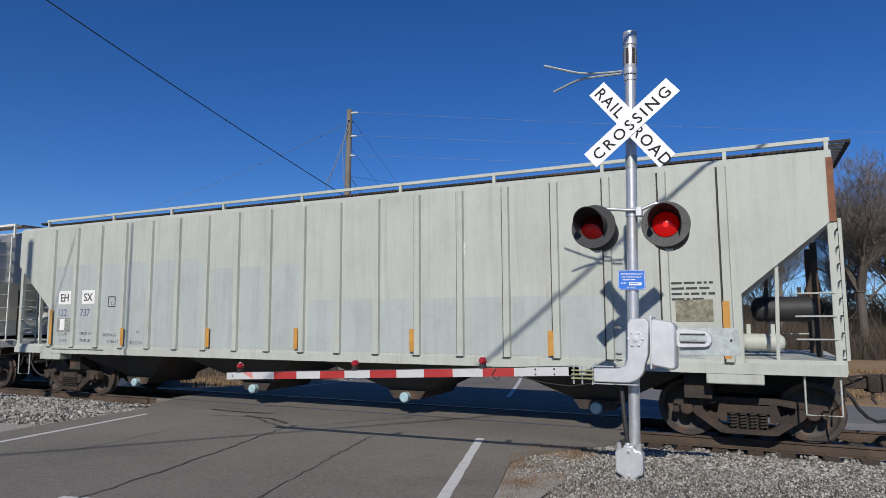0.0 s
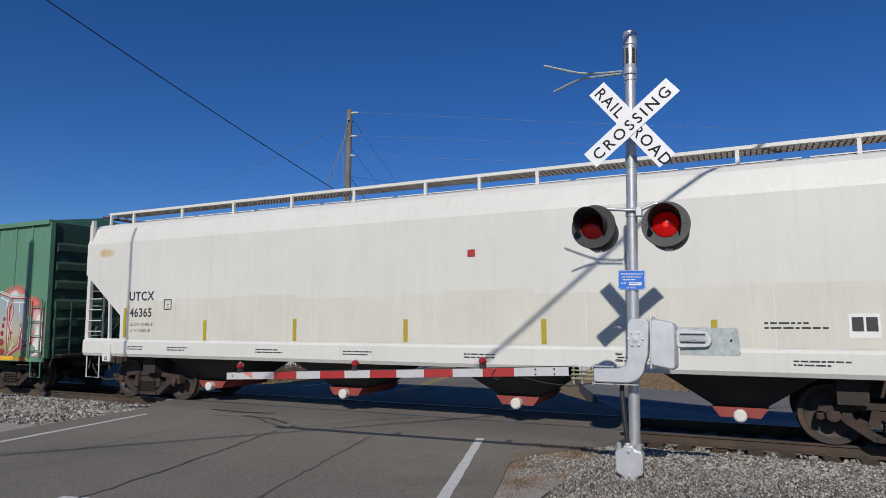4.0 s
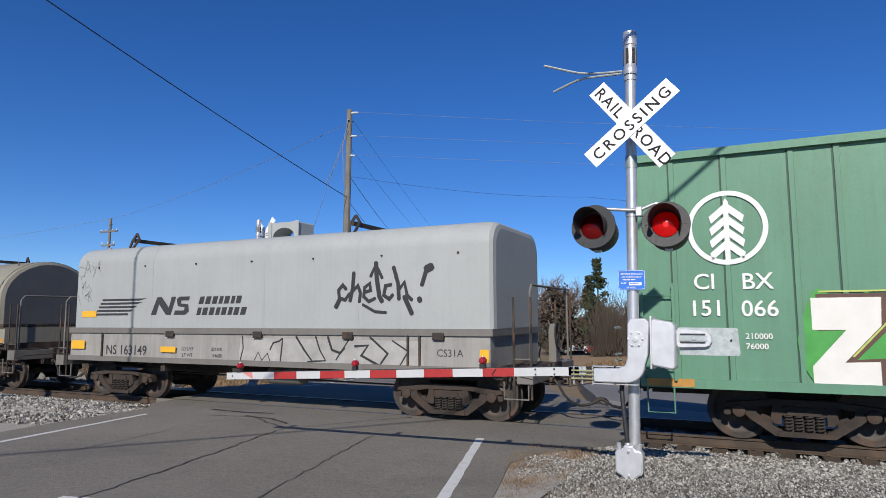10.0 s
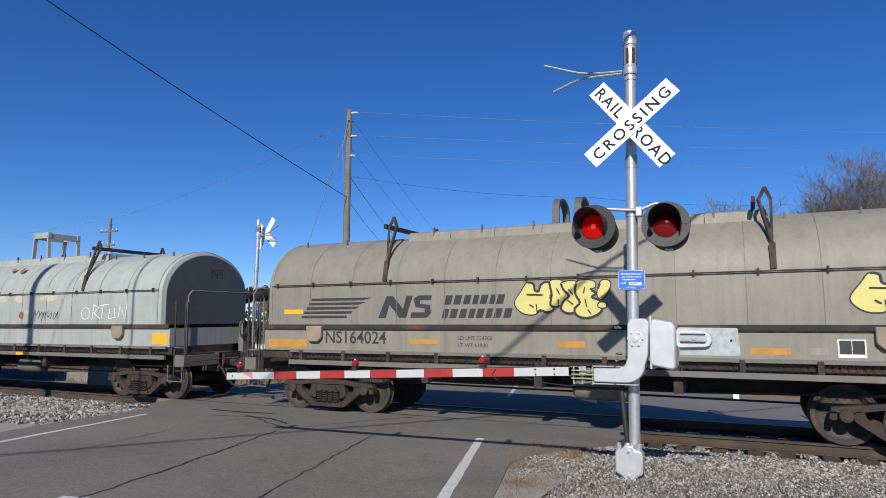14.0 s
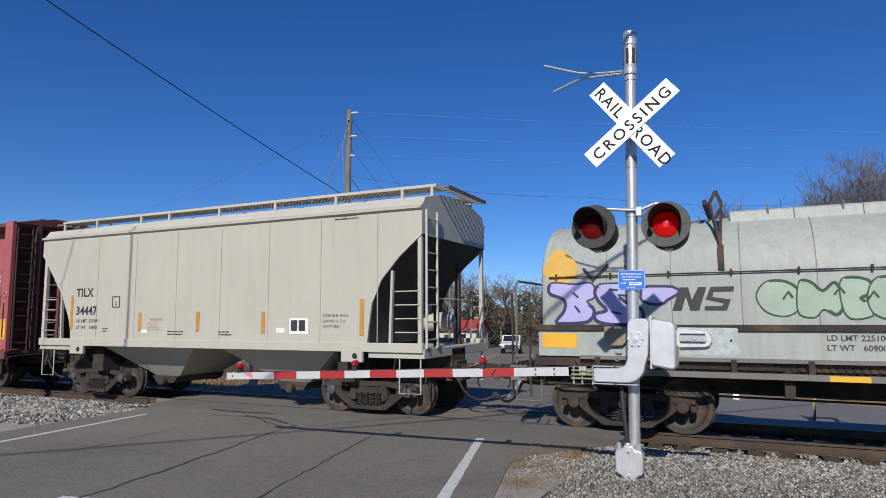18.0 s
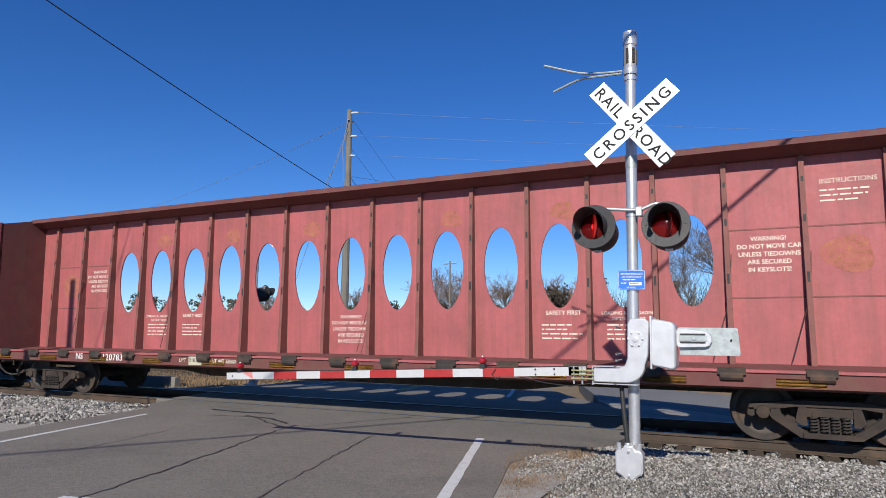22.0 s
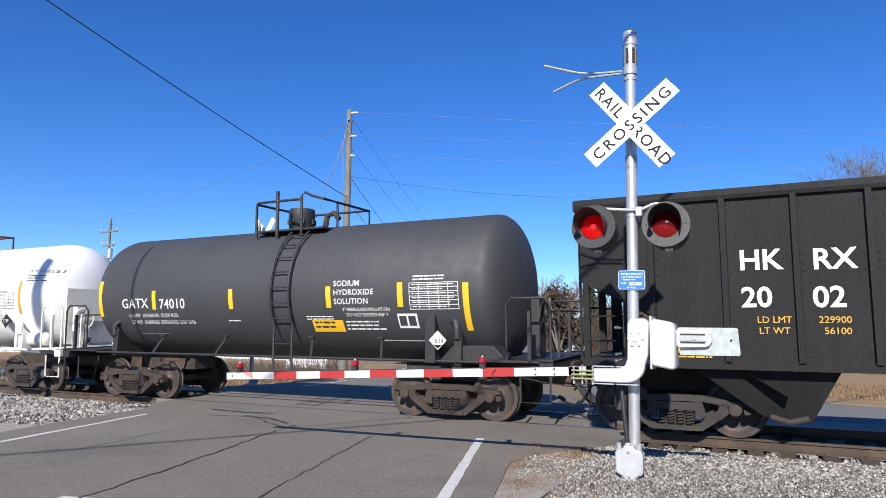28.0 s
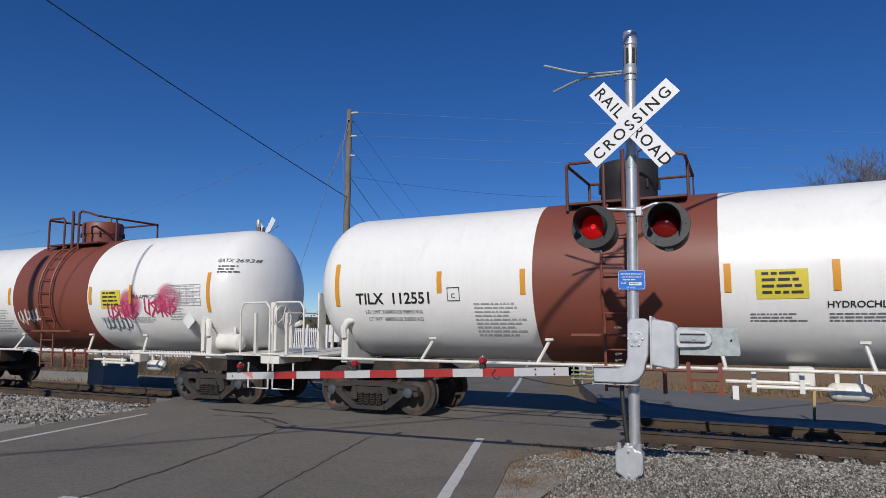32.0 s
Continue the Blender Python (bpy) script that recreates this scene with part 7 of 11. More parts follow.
def throw_up(car, shapes, x, z, kx, kz, fill, line, y, width, label):
    """Swollen sprayed letters: smooth closed shapes in a unit box, each over the one before, all with one thick outline."""
    for k, sh in enumerate(shapes):
        f = [(x + a * kx, z + q * kz) for a, q in rounded(sh)]
        b = Build()
        stroke(f + f[:1], width * 2, y - 0.0015 * k, b)
        o = part("spray_paint", b, line, car, smooth=0)
        b = Build()
        b.add([(a, y - 0.0015 * k - 0.0007, q) for a, q in f], [tuple(range(len(f)))])
        part("spray_paint", b, fill, o, label, smooth=0)


def blob(x, z, w, h, seed, n=18, rough=0.10):
    """A rounded uneven closed shape."""
    rnd = random.Random(seed)
    ph = [rnd.uniform(0, 6.3) for _ in range(3)]
    return [(x + w / 2 * math.cos(a) * (1 + rough * math.sin(2 * a + ph[0]) + rough * math.sin(3 * a + ph[1])), z + h / 2 * math.sin(a) * (1 + rough * math.sin(3 * a + ph[2]))) for a in [2 * math.pi * k / n for k in range(n)]]


P_WHITE = mat("spray_white", (0.72, 0.70, 0.66), 0.6, vary=0.05, scale=3, bump=0, stain=(0.5, 0.46, 0.4), amount=0.12)
P_BROWN = mat("spray_brown", (0.10, 0.05, 0.035), 0.6, vary=0.1, bump=0)
P_LIME = mat("spray_lime", (0.45, 0.52, 0.12), 0.6, vary=0.1, bump=0)
P_BRIGHT = mat("spray_green", (0.06, 0.32, 0.06), 0.6, vary=0.15, bump=0)
P_YELLOW = mat("spray_yellow", (0.75, 0.66, 0.12), 0.6, vary=0.12, scale=4, bump=0)
P_MAROON = mat("spray_maroon", (0.26, 0.035, 0.045), 0.6, vary=0.12, bump=0)
P_AQUA = mat("spray_aqua", (0.35, 0.62, 0.55), 0.6, vary=0.1, bump=0)
P_GREYISH = mat("spray_sage", (0.24, 0.30, 0.25), 0.6, vary=0.15, scale=4, bump=0)
P_BLACK = mat("spray_black", (0.025, 0.025, 0.028), 0.6, vary=0.1, bump=0)
y = -1.606
# white block letters with brown depth and a green glow
glow = Build()
for k in range(9):
    bl = blob(-6.62 + k * 0.47, 1.60 - 0.05 * (k // 3), 0.62, 1.42 - 0.06 * k, 60 + k)
    glow.add([(px, y + 0.004 - k * 0.0001, max(0.86, pz)) for px, pz in bl], [tuple(range(len(bl)))])
part("spray_paint", glow, P_BRIGHT, c, "bright green sprayed glow", smooth=0)
blocks = [[(-6.78, 2.20), (-5.92, 2.20), (-5.94, 1.80), (-6.40, 1.28), (-5.98, 1.30), (-5.98, 0.88), (-6.80, 0.88), (-6.80, 1.22), (-6.36, 1.74), (-6.78, 1.74)],
          [(-5.85, 2.10), (-5.12, 2.14), (-5.12, 1.84), (-5.45, 1.80), (-5.42, 1.52), (-5.20, 1.54), (-5.20, 1.34), (-5.45, 1.32), (-5.42, 1.16), (-5.10, 1.18), (-5.10, 0.90), (-5.88, 0.88)],
          [(-5.05, 2.24), (-4.42, 2.26), (-4.28, 2.05), (-4.30, 1.66), (-4.48, 1.50), (-4.15, 0.88), (-4.52, 0.88), (-4.74, 1.30), (-4.74, 0.88), (-5.06, 0.88)],
          [(-4.22, 2.22), (-3.92, 2.20), (-3.92, 1.62), (-3.72, 1.62), (-3.70, 2.14), (-3.40, 2.12), (-3.44, 1.58), (-3.52, 1.42), (-3.28, 0.92), (-3.64, 0.90), (-3.84, 1.32), (-3.90, 0.90), (-4.20, 0.90)],
          [(-3.24, 1.72), (-2.92, 1.72), (-2.90, 1.30), (-2.90, 0.88), (-3.22, 0.88)]]
spray(c, blocks, P_WHITE, None, y, shadow=(P_BROWN, 0.10, 0.02), label="white block letters in spray paint")
edge = Build()
for f in blocks:
    stroke([(px + 0.11, pz + 0.09) for px, pz in f[:4]], 0.025, y - 0.001, edge)
part("spray_paint", edge, P_LIME, c, smooth=0)
spray(c, [[(-4.72, 1.98), (-4.62, 1.80), (-4.68, 1.80), (-4.68, 1.62), (-4.75, 1.62), (-4.75, 1.80), (-4.82, 1.80)]], P_BLACK, None, y - 0.003)
key = Build()
for st in ([(-1.05, 1.85), (-0.98, 1.32)], [(-0.70, 1.84), (-1.0, 1.55), (-0.72, 1.34)], [(-0.25, 1.80), (-0.5, 1.78), (-0.56, 1.5), (-0.3, 1.38), (-0.14, 1.5)], [(-0.05, 1.8), (0.05, 1.5), (0.2, 1.84)], [(0.05, 1.5), (0.0, 1.2)], [(-0.5, 1.24), (0.05, 1.2)]):
    stroke(st, 0.13, -1.712, key)
part("spray_paint", key, P_YELLOW, c, "pale yellow scrawl across the doors", smooth=0)
for k in range(5):
    spray(c, [blob(-2.98 + k * 0.09, 2.05, 0.11 - 0.015 * k, 0.16 - 0.03 * k, k, 10, 0.0)], P_YELLOW, None, y, name="spray_dot")
# the long piece: letters fading from grey-blue over tan to olive, pink clouds behind
def fade_material():
    m = mat("spray_fade", (0.33, 0.30, 0.22), 0.6, vary=0.12, scale=3, bump=0)
    n, link = m.node_tree.nodes, m.node_tree.links.new
    sep, r, mx = n.new("ShaderNodeSeparateXYZ"), n.new("ShaderNodeValToRGB"), n.new("ShaderNodeMapRange")
    link(n["Texture Coordinate"].outputs["Object"], sep.inputs[0])
    mx.inputs[1].default_value, mx.inputs[2].default_value = 0.85, 2.55
    link(sep.outputs[2], mx.inputs[0])
    e = r.color_ramp.elements
    e[0].color, e[1].color = (0.17, 0.22, 0.05, 1), (0.24, 0.33, 0.38, 1)
    for place, col in ((0.22, (0.27, 0.27, 0.11, 1)), (0.42, (0.40, 0.36, 0.26, 1)), (0.70, (0.30, 0.33, 0.33, 1))):
        e.new(place).color = col
    link(mx.outputs[0], r.inputs[0])
    link(r.outputs[0], n["Principled BSDF"].inputs["Base Color"])
    return m


P_FADE = fade_material()


def mist_material(name, col):
    """Sprayed paint that thins out from the middle of a pass to its rim."""
    m = mat(name, col, 0.65, vary=0.1, scale=4, bump=0)
    n, link = m.node_tree.nodes, m.node_tree.links.new
    cover, dots, mix, clear, amount = n.new("ShaderNodeAttribute"), n.new("ShaderNodeTexNoise"), n.new("ShaderNodeMixShader"), n.new("ShaderNodeBsdfTransparent"), n.new("ShaderNodeMath")
    cover.attribute_name = "cover"
    dots.inputs["Scale"].default_value = 55.0
    ragged = n.new("ShaderNodeMath")
    ragged.operation, ragged.inputs[1].default_value, ragged.inputs[2].default_value = "MULTIPLY_ADD", 0.7, -0.35
    amount.operation, amount.use_clamp = "ADD", True
    link(n["Texture Coordinate"].outputs["Object"], dots.inputs["Vector"])
    link(dots.outputs[0], ragged.inputs[0])
    edge = n.new("ShaderNodeMath")
    edge.operation = "MULTIPLY"
    link(ragged.outputs[0], edge.inputs[0])
    link(cover.outputs["Fac"], edge.inputs[1])
    link(cover.outputs["Fac"], amount.inputs[0])
    link(edge.outputs[0], amount.inputs[1])
    link(amount.outputs[0], mix.inputs[0])
    link(clear.outputs[0], mix.inputs[1])
    link(n["Principled BSDF"].outputs[0], mix.inputs[2])
    link(mix.outputs[0], n["Material Output"].inputs["Surface"])
    return m


M_MAGENTA = mist_material("mist_magenta", (0.62, 0.13, 0.22))
M_CORAL, M_PINK, M_WHITE = mist_material("mist_coral", (0.72, 0.17, 0.14)), mist_material("mist_pink", (0.70, 0.42, 0.42)), mist_material("mist_white", (0.74, 0.66, 0.64))


def mist(car, material, cx, cz, w, h, depth, seed, label, x_max=9.17, x_min=-99.0, z_min=0.88):
    """One soft cloud of sprayed paint: rings from full cover in the middle to none at the rim."""
    b, n, rings = Build(), 20, ((0.0, 1.0), (0.35, 1.0), (0.62, 0.8), (0.82, 0.35), (1.0, 0.0))
    rim = blob(cx, cz, w, h, seed, n, 0.09)
    pts, cover = [], []
    for f, a in rings[1:]:
        for px, pz in rim:
            pts.append((max(x_min, min(x_max, cx + (px - cx) * f)), depth, max(z_min, cz + (pz - cz) * f)))
            cover.append(a)
    faces = [tuple(range(n))]
    for r in range(len(rings) - 2):
        faces += [(r * n + i, r * n + (i + 1) % n, (r + 1) * n + (i + 1) % n, (r + 1) * n + i) for i in range(n)]
    b.add(pts, faces)
    me = b.mesh("spray_paint", material, 0)
    att = me.attributes.new("cover", "FLOAT", "POINT")
    for k, a in enumerate(cover):
        att.data[k].value = a
    return part("spray_paint", me, material, car, label, smooth=0)


for k, (cx, cz, w, h) in enumerate([(1.78, 1.62, 0.9, 1.7), (2.5, 2.75, 0.8, 0.45), (3.15, 2.58, 1.0, 0.72), (4.3, 2.56, 1.0, 0.62), (5.2, 2.6, 0.7, 0.4), (6.1, 2.53, 1.05, 0.8), (7.0, 2.48, 0.7, 0.4), (7.85, 2.55, 1.1, 0.75), (8.6, 2.3, 0.9, 0.6), (8.9, 1.75, 0.8, 1.3), (8.9, 1.25, 0.8, 0.9)]):
    mist(c, M_CORAL, cx, cz, w, h, y + 0.0036 - k * 0.00008, 80 + k, "soft coral red sprayed haze")
for k, (cx, cz, w, h) in enumerate([(1.85, 1.6, 0.62, 1.35), (3.15, 2.5, 0.7, 0.55), (4.3, 2.48, 0.8, 0.5), (6.1, 2.45, 0.8, 0.6), (7.85, 2.48, 0.8, 0.55), (8.85, 1.95, 0.55, 0.7), (8.92, 1.35, 0.5, 0.9)]):
    mist(c, M_PINK, cx, cz, w, h, y + 0.0024 - k * 0.00008, 100 + k, "soft pink sprayed haze")
for k, (cx, cz, w) in enumerate(((3.15, 2.6, 0.5), (4.3, 2.6, 0.5), (6.1, 2.55, 0.6), (7.85, 2.57, 0.55))):
    mist(c, M_WHITE, cx, cz, w, w * 0.7, y + 0.00165 - k * 0.00005, 130 + k, "pale heart of the sprayed haze")
mist(c, M_WHITE, 8.95, 1.55, 0.4, 0.7, y + 0.0012, 120, "pale sprayed blot")
mist(c, M_WHITE, 8.8, 1.12, 0.35, 0.4, y + 0.0010, 121, "pale sprayed blot")
# seven slanted letters over a dark red ground, with white edges, drips and dots
PIECE = [[(2.32, 2.79), (2.98, 2.55), (2.84, 2), (3.02, 1.52), (2.98, 1.24), (2.66, 1.52), (2.57, 1.8), (2.5, 1.27), (2.32, 1.44), (2.42, 2.08), (2.28, 2.44)],
         [(3.36, 2.54), (3.85, 2.65), (3.89, 2.05), (3.7, 1.58), (3.66, 1.04), (3.36, 1), (3.4, 1.58), (3.25, 2.06)],
         [(4.07, 2.58), (4.27, 2.64), (4.2, 2.34), (4.8, 2.49), (4.87, 2.13), (4.34, 1.98), (4.57, 1.88), (4.61, 1.45), (4.57, 1.22), (4.24, 1.32), (4.3, 1.81), (4.03, 1.88), (4.1, 2.25)],
         [(5.09, 2.58), (5.71, 2.68), (5.93, 2.33), (5.77, 1.89), (5.9, 1.52), (5.87, 1.11), (5.51, 1.39), (5.25, 1.3), (5.09, 1.65), (5.13, 1.97), (5.32, 2.22)],
         [(6.31, 2.5), (6.95, 2.48), (6.98, 2.18), (6.75, 2.19), (6.66, 1.76), (6.98, 1.88), (6.95, 1.04), (6.51, 1.03), (6.31, 1.03), (6.09, 1.27), (6.43, 1.95), (6.28, 2.07)],
         [(7.24, 2.59), (7.71, 2.46), (7.56, 2.23), (7.62, 1.05), (7.21, 1.04), (7.3, 1.82), (7.07, 2)],
         [(7.82, 2.46), (8.33, 2.44), (8.38, 2.07), (8.52, 1.41), (8.31, 1.35), (8.18, 1.75), (8.1, 1.29), (7.74, 1.08), (7.79, 1.81), (7.89, 2.08)]]
SHINE = [[(2.36, 2.72), (2.88, 2.52), (2.78, 2), (2.95, 1.55)],
         [(2.32, 2.36), (2.44, 2.04), (2.36, 1.51)],
         [(3.4, 2.45), (3.77, 2.58)],
         [(3.83, 2.59), (3.85, 2.07), (3.65, 1.58), (3.62, 1.11)],
         [(4.12, 2.51), (4.2, 2.57)],
         [(4.24, 2.27), (4.77, 2.41)],
         [(4.35, 1.83), (4.54, 1.83), (4.54, 1.32)],
         [(5.14, 2.49), (5.68, 2.6)],
         [(5.95, 1.89), (5.85, 1.58), (5.96, 1.05)],
         [(5.61, 2.53), (5.83, 2.3)]]
SHINE += [[(6.34, 2.44), (6.92, 2.42), (6.93, 2.23)],
          [(6.75, 1.88), (6.54, 1.58), (6.48, 1.06)],
          [(7.28, 2.53), (7.65, 2.42)],
          [(7.16, 1.7), (7.27, 1.4)],
          [(7.84, 2.4), (8.3, 2.39)],
          [(8.21, 1.72), (8.31, 1.41)],
          [(8.11, 2.39), (8.11, 2.13)],
          [(7.56, 2.44), (7.56, 2.23)],
          [(7.92, 1.32), (7.79, 1.11)],
          [(6.34, 2.44), (6.34, 2.16)]]
DOTS = [(2.46, 2.54, 0.14, 0.16), (3.59, 2.19, 0.36, 0.34), (3.54, 1.87, 0.24, 0.24), (3.46, 1.64, 0.16, 0.18), (3.4, 1.43, 0.1, 0.12), (5.29, 2.31, 0.13, 0.16), (5.53, 2.31, 0.15, 0.18), (6.34, 1.61, 0.13, 0.16), (6.33, 1.36, 0.13, 0.16), (7.48, 1.95, 0.1, 0.12), (7.44, 1.77, 0.12, 0.14), (7.41, 1.57, 0.14, 0.16), (7.41, 1.33, 0.2, 0.2), (7.44, 1.08, 0.24, 0.18), (6.6, 1.4, 0.1, 0.14), (5.09, 1.74, 0.1, 0.2)]
INLINE = [[(3.51, 2.19), (3.44, 1.86)],
          [(4.42, 1.68), (4.37, 1.48)],
          [(4.3, 2.08), (4.64, 2.27)],
          [(6.4, 1.95), (6.54, 2.16), (6.69, 2.25)],
          [(6.86, 1.88), (6.98, 1.64)],
          [(6.78, 1.76), (6.89, 1.52)],
          [(7.74, 1.58), (7.87, 1.58)],
          [(7.79, 1.65), (7.79, 1.4)],
          [(8.18, 1.84), (8.28, 1.58)],
          [(2.66, 1.97), (2.72, 2.18)],
          [(5, 1.39), (5.45, 1.46), (5.71, 1.27)],
          [(5.25, 1.84), (5.45, 1.9), (5.71, 1.77), (5.83, 1.39)]]
BACKING = [(2.2, 2.87), (3.16, 2.61), (3.92, 2.75), (4.47, 2.7), (4.87, 2.74), (5.03, 2.55), (5.71, 2.74), (5.99, 2.42), (6.19, 2.57), (7.1, 2.57), (7.27, 2.68), (7.74, 2.55), (8.36, 2.56), (8.41, 2.15), (8.55, 1.41), (8.46, 1.02), (2.24, 0.98), (2.32, 1.37), (2.13, 1.51), (2.2, 2.3)]
ground = Build()
ground.add([(px, y + 0.0014, pz) for px, pz in BACKING], [tuple(range(len(BACKING)))])
part("spray_paint", ground, mat("spray_brick", (0.42, 0.15, 0.145), 0.6, vary=0.25, scale=3, bump=0, second=(0.50, 0.32, 0.29), spread=0.2), c, "blotched pink and red ground behind the letters", smooth=0)
base = Build()
base.add([(2.3, y + 0.0010, 0.88), (8.55, y + 0.0010, 0.88), (8.5, y + 0.0010, 1.10), (7.4, y + 0.0010, 1.17), (6.3, y + 0.0010, 1.09), (5.1, y + 0.0010, 1.20), (4.1, y + 0.0010, 1.12), (3.0, y + 0.0010, 1.2), (2.3, y + 0.0010, 1.12)], [tuple(range(9))])
part("spray_paint", base, P_FADE, c, "olive base of the piece", smooth=0)
P_BLUSH = mat("spray_blush", (0.66, 0.50, 0.47), 0.6, vary=0.12, scale=4, bump=0)
for f in PIECE:
    mx, mz = sum(p[0] for p in f) / len(f), sum(p[1] for p in f) / len(f)
    g = f
    f = [(mx + (a - mx) * 1.16, max(0.92, mz + (q - mz) * 1.07)) for a, q in f]
    halo = [(mx + (a - mx) * 1.16 + 0.05, max(0.90, mz + (q - mz) * 1.07 - 0.05)) for a, q in g]
    part("spray_paint", stroke(halo + halo[:1], 0.13, y + 0.0009, Build()), P_MAROON, c, "dark red drop edge of a letter", smooth=0)
    part("spray_paint", stroke(f + f[:1], 0.105, y + 0.0006, Build()), P_BLUSH, c, "pale pink rim round a letter", smooth=0)
    spray(c, [f], P_FADE, P_MAROON, y + 0.0003, 0.032, "slanted letter fading from grey-blue over tan to olive")
for f in SHINE:
    part("spray_paint", stroke(f, 0.035, y - 0.003, Build()), P_WHITE, c, "white edge line", smooth=0)
for f in INLINE:
    part("spray_paint", stroke(f, 0.03, y - 0.0034, Build()), P_MAROON, c, "dark red stroke inside a letter", smooth=0)
for k, (dx, dz, w, h) in enumerate(DOTS):
    spray(c, [blob(dx, dz, w, h, k, 14, 0.05)], P_MAROON, None, y - 0.0038, name="spray_dot")
mist(c, M_CORAL, 1.82, 1.55, 1.05, 1.6, -1.6905, 90, "soft coral haze on the door", 2.26, z_min=0.99)
mist(c, M_PINK, 1.95, 1.55, 0.75, 1.3, -1.6915, 91, "soft pink haze on the door", 2.26, z_min=0.99)
for k, (dx, dz, w, h) in enumerate(((8.62, 1.75, 0.3, 0.5), (8.95, 1.25, 0.35, 0.45), (8.7, 1.15, 0.3, 0.3), (8.98, 1.95, 0.25, 0.3))):
    spray(c, [blob(dx, dz, w, h, 97 + k, 16, 0.15)], P_WHITE if k % 2 else P_GREYISH, None, y - 0.0005 - 0.0004 * k, label="pale blot at the end of the piece")
tip = Build()
stroke([(px, pz + 0.03) for px, pz in BACKING[:13]], 0.03, y - 0.004, tip)
part("spray_paint", tip, P_AQUA, c, "aqua top line", smooth=0)
scr = Build()
rnd = random.Random(7)
for k in range(6):
    x = 1.15 + k * 0.13
    stroke([(x, 2.0), (x + 0.05, 2.26), (x + 0.09, 2.05), (x + 0.13, 2.24)], 0.03, -1.71, scr)
part("spray_paint", scr, P_BLACK, c, "small black scrawl", smooth=0)
plate(1.05, 1.5, 1.45, 1.72, -1.706, mat("dull_patch", (0.16, 0.2, 0.15), 0.7, vary=0.2), c, "worn_patch")
trucks(c, (-6.92, 7.05), TRUCK_BROWN, TRUCK_BROWN)


# ---- coil cars ----
def hood_section(hw, z0, z1, r, n=8):
    """Near half of a hood's section from the bottom edge to the crown: upright side, rounded shoulder of radius r."""
    return [(-hw, z0)] + [(-hw + r - r * math.cos(radians(90 * k / n)), z1 - r + r * math.sin(radians(90 * k / n))) for k in range(n + 1)]


def hood_sweep(stations, sect, zc):
    """The section swept along x; stations are (x, shrink): the section drawn in towards its foot, for rounded ends."""
    b, rings = Build(), []
    full = sect + [(-y, z) for y, z in reversed(sect)]
    for x, k in stations:
        rings.append([(x, y * (1 - 0.10 * k), zc + (z - zc) * (1 - 0.055 * k)) for y, z in full])
    n = len(full)
    b.add([p for r in rings for p in r], [(i * n + j, i * n + j + 1, (i + 1) * n + j + 1, (i + 1) * n + j) for i in range(len(rings) - 1) for j in range(n - 1)])
    b.add(rings[0], [tuple(range(n))])
    b.add(rings[-1], [tuple(range(n))])
    return b


def arch(x, half, z0, z1, rise, w, t=0.05):
    """A flat bent band standing across the car: legs from z0, springing at z1."""
    line = [(-half, z0), (-half, z1)] + [(-half * math.cos(radians(a)), z1 + rise * math.sin(radians(a))) for a in range(15, 180, 15)] + [(half, z1), (half, z0)]
    inner = [(y * (1 - t / half), z - (t if z > z1 else 0.0)) for y, z in line]
    return Build().prism(line + inner[::-1], x - w, x + w)


def slogan(car, x, y, z, k, material):
    """The owner's mark as plain slanted shapes: a striped wedge, a bold sign and two rows of bars."""
    for i in range(5):
        zz = z + 0.40 - i * 0.088
        b = Build().add([(x - 0.06 * i, y, zz), (x - 0.06 * i, y, zz - 0.05), (x + (1.35 - 0.10 * i) * k, y, zz - 0.05), (x + (1.6 - 0.16 * i) * k, y, zz)], [(0, 1, 2, 3)])
        part("stripe_mark", b, material, car, "dark slanted stripe", smooth=0)
    for pts in ([(1.75, 0.0), (1.95, 0.42), (2.10, 0.42), (2.35, 0.17), (2.43, 0.42), (2.58, 0.42), (2.42, 0.0), (2.26, 0.0), (2.02, 0.25), (1.93, 0.0)],
                [(2.52, 0.0), (2.55, 0.1), (2.85, 0.1), (2.86, 0.17), (2.64, 0.2), (2.60, 0.36), (2.70, 0.42), (3.02, 0.42), (3.0, 0.33), (2.75, 0.33), (2.75, 0.26), (2.98, 0.24), (3.0, 0.08), (2.9, 0.0)]):
        part("owner_mark", Build().add([(x + a * k, y, z + c) for a, c in pts], [tuple(range(len(pts)))]), material, car, "bold dark slanted sign", smooth=0)
    for row, widths in ((0, (0.2, 0.21, 0.2, 0.16, 0.2, 0.15, 0.2)), (1, (0.17, 0.21, 0.2, 0.17, 0.2, 0.17, 0.2, 0.21))):
        px, zz = x + (3.30 - 0.06 * row) * k, z + 0.24 - row * 0.25
        for q in widths:
            part("mark_bar", Build().add([(px, y, zz), (px + q * k * 0.72, y, zz), (px + q * k * 0.72 + 0.05, y, zz + 0.17), (px + 0.05, y, zz + 0.17)], [(0, 1, 2, 3)]), material, car, smooth=0)
            px += q * k


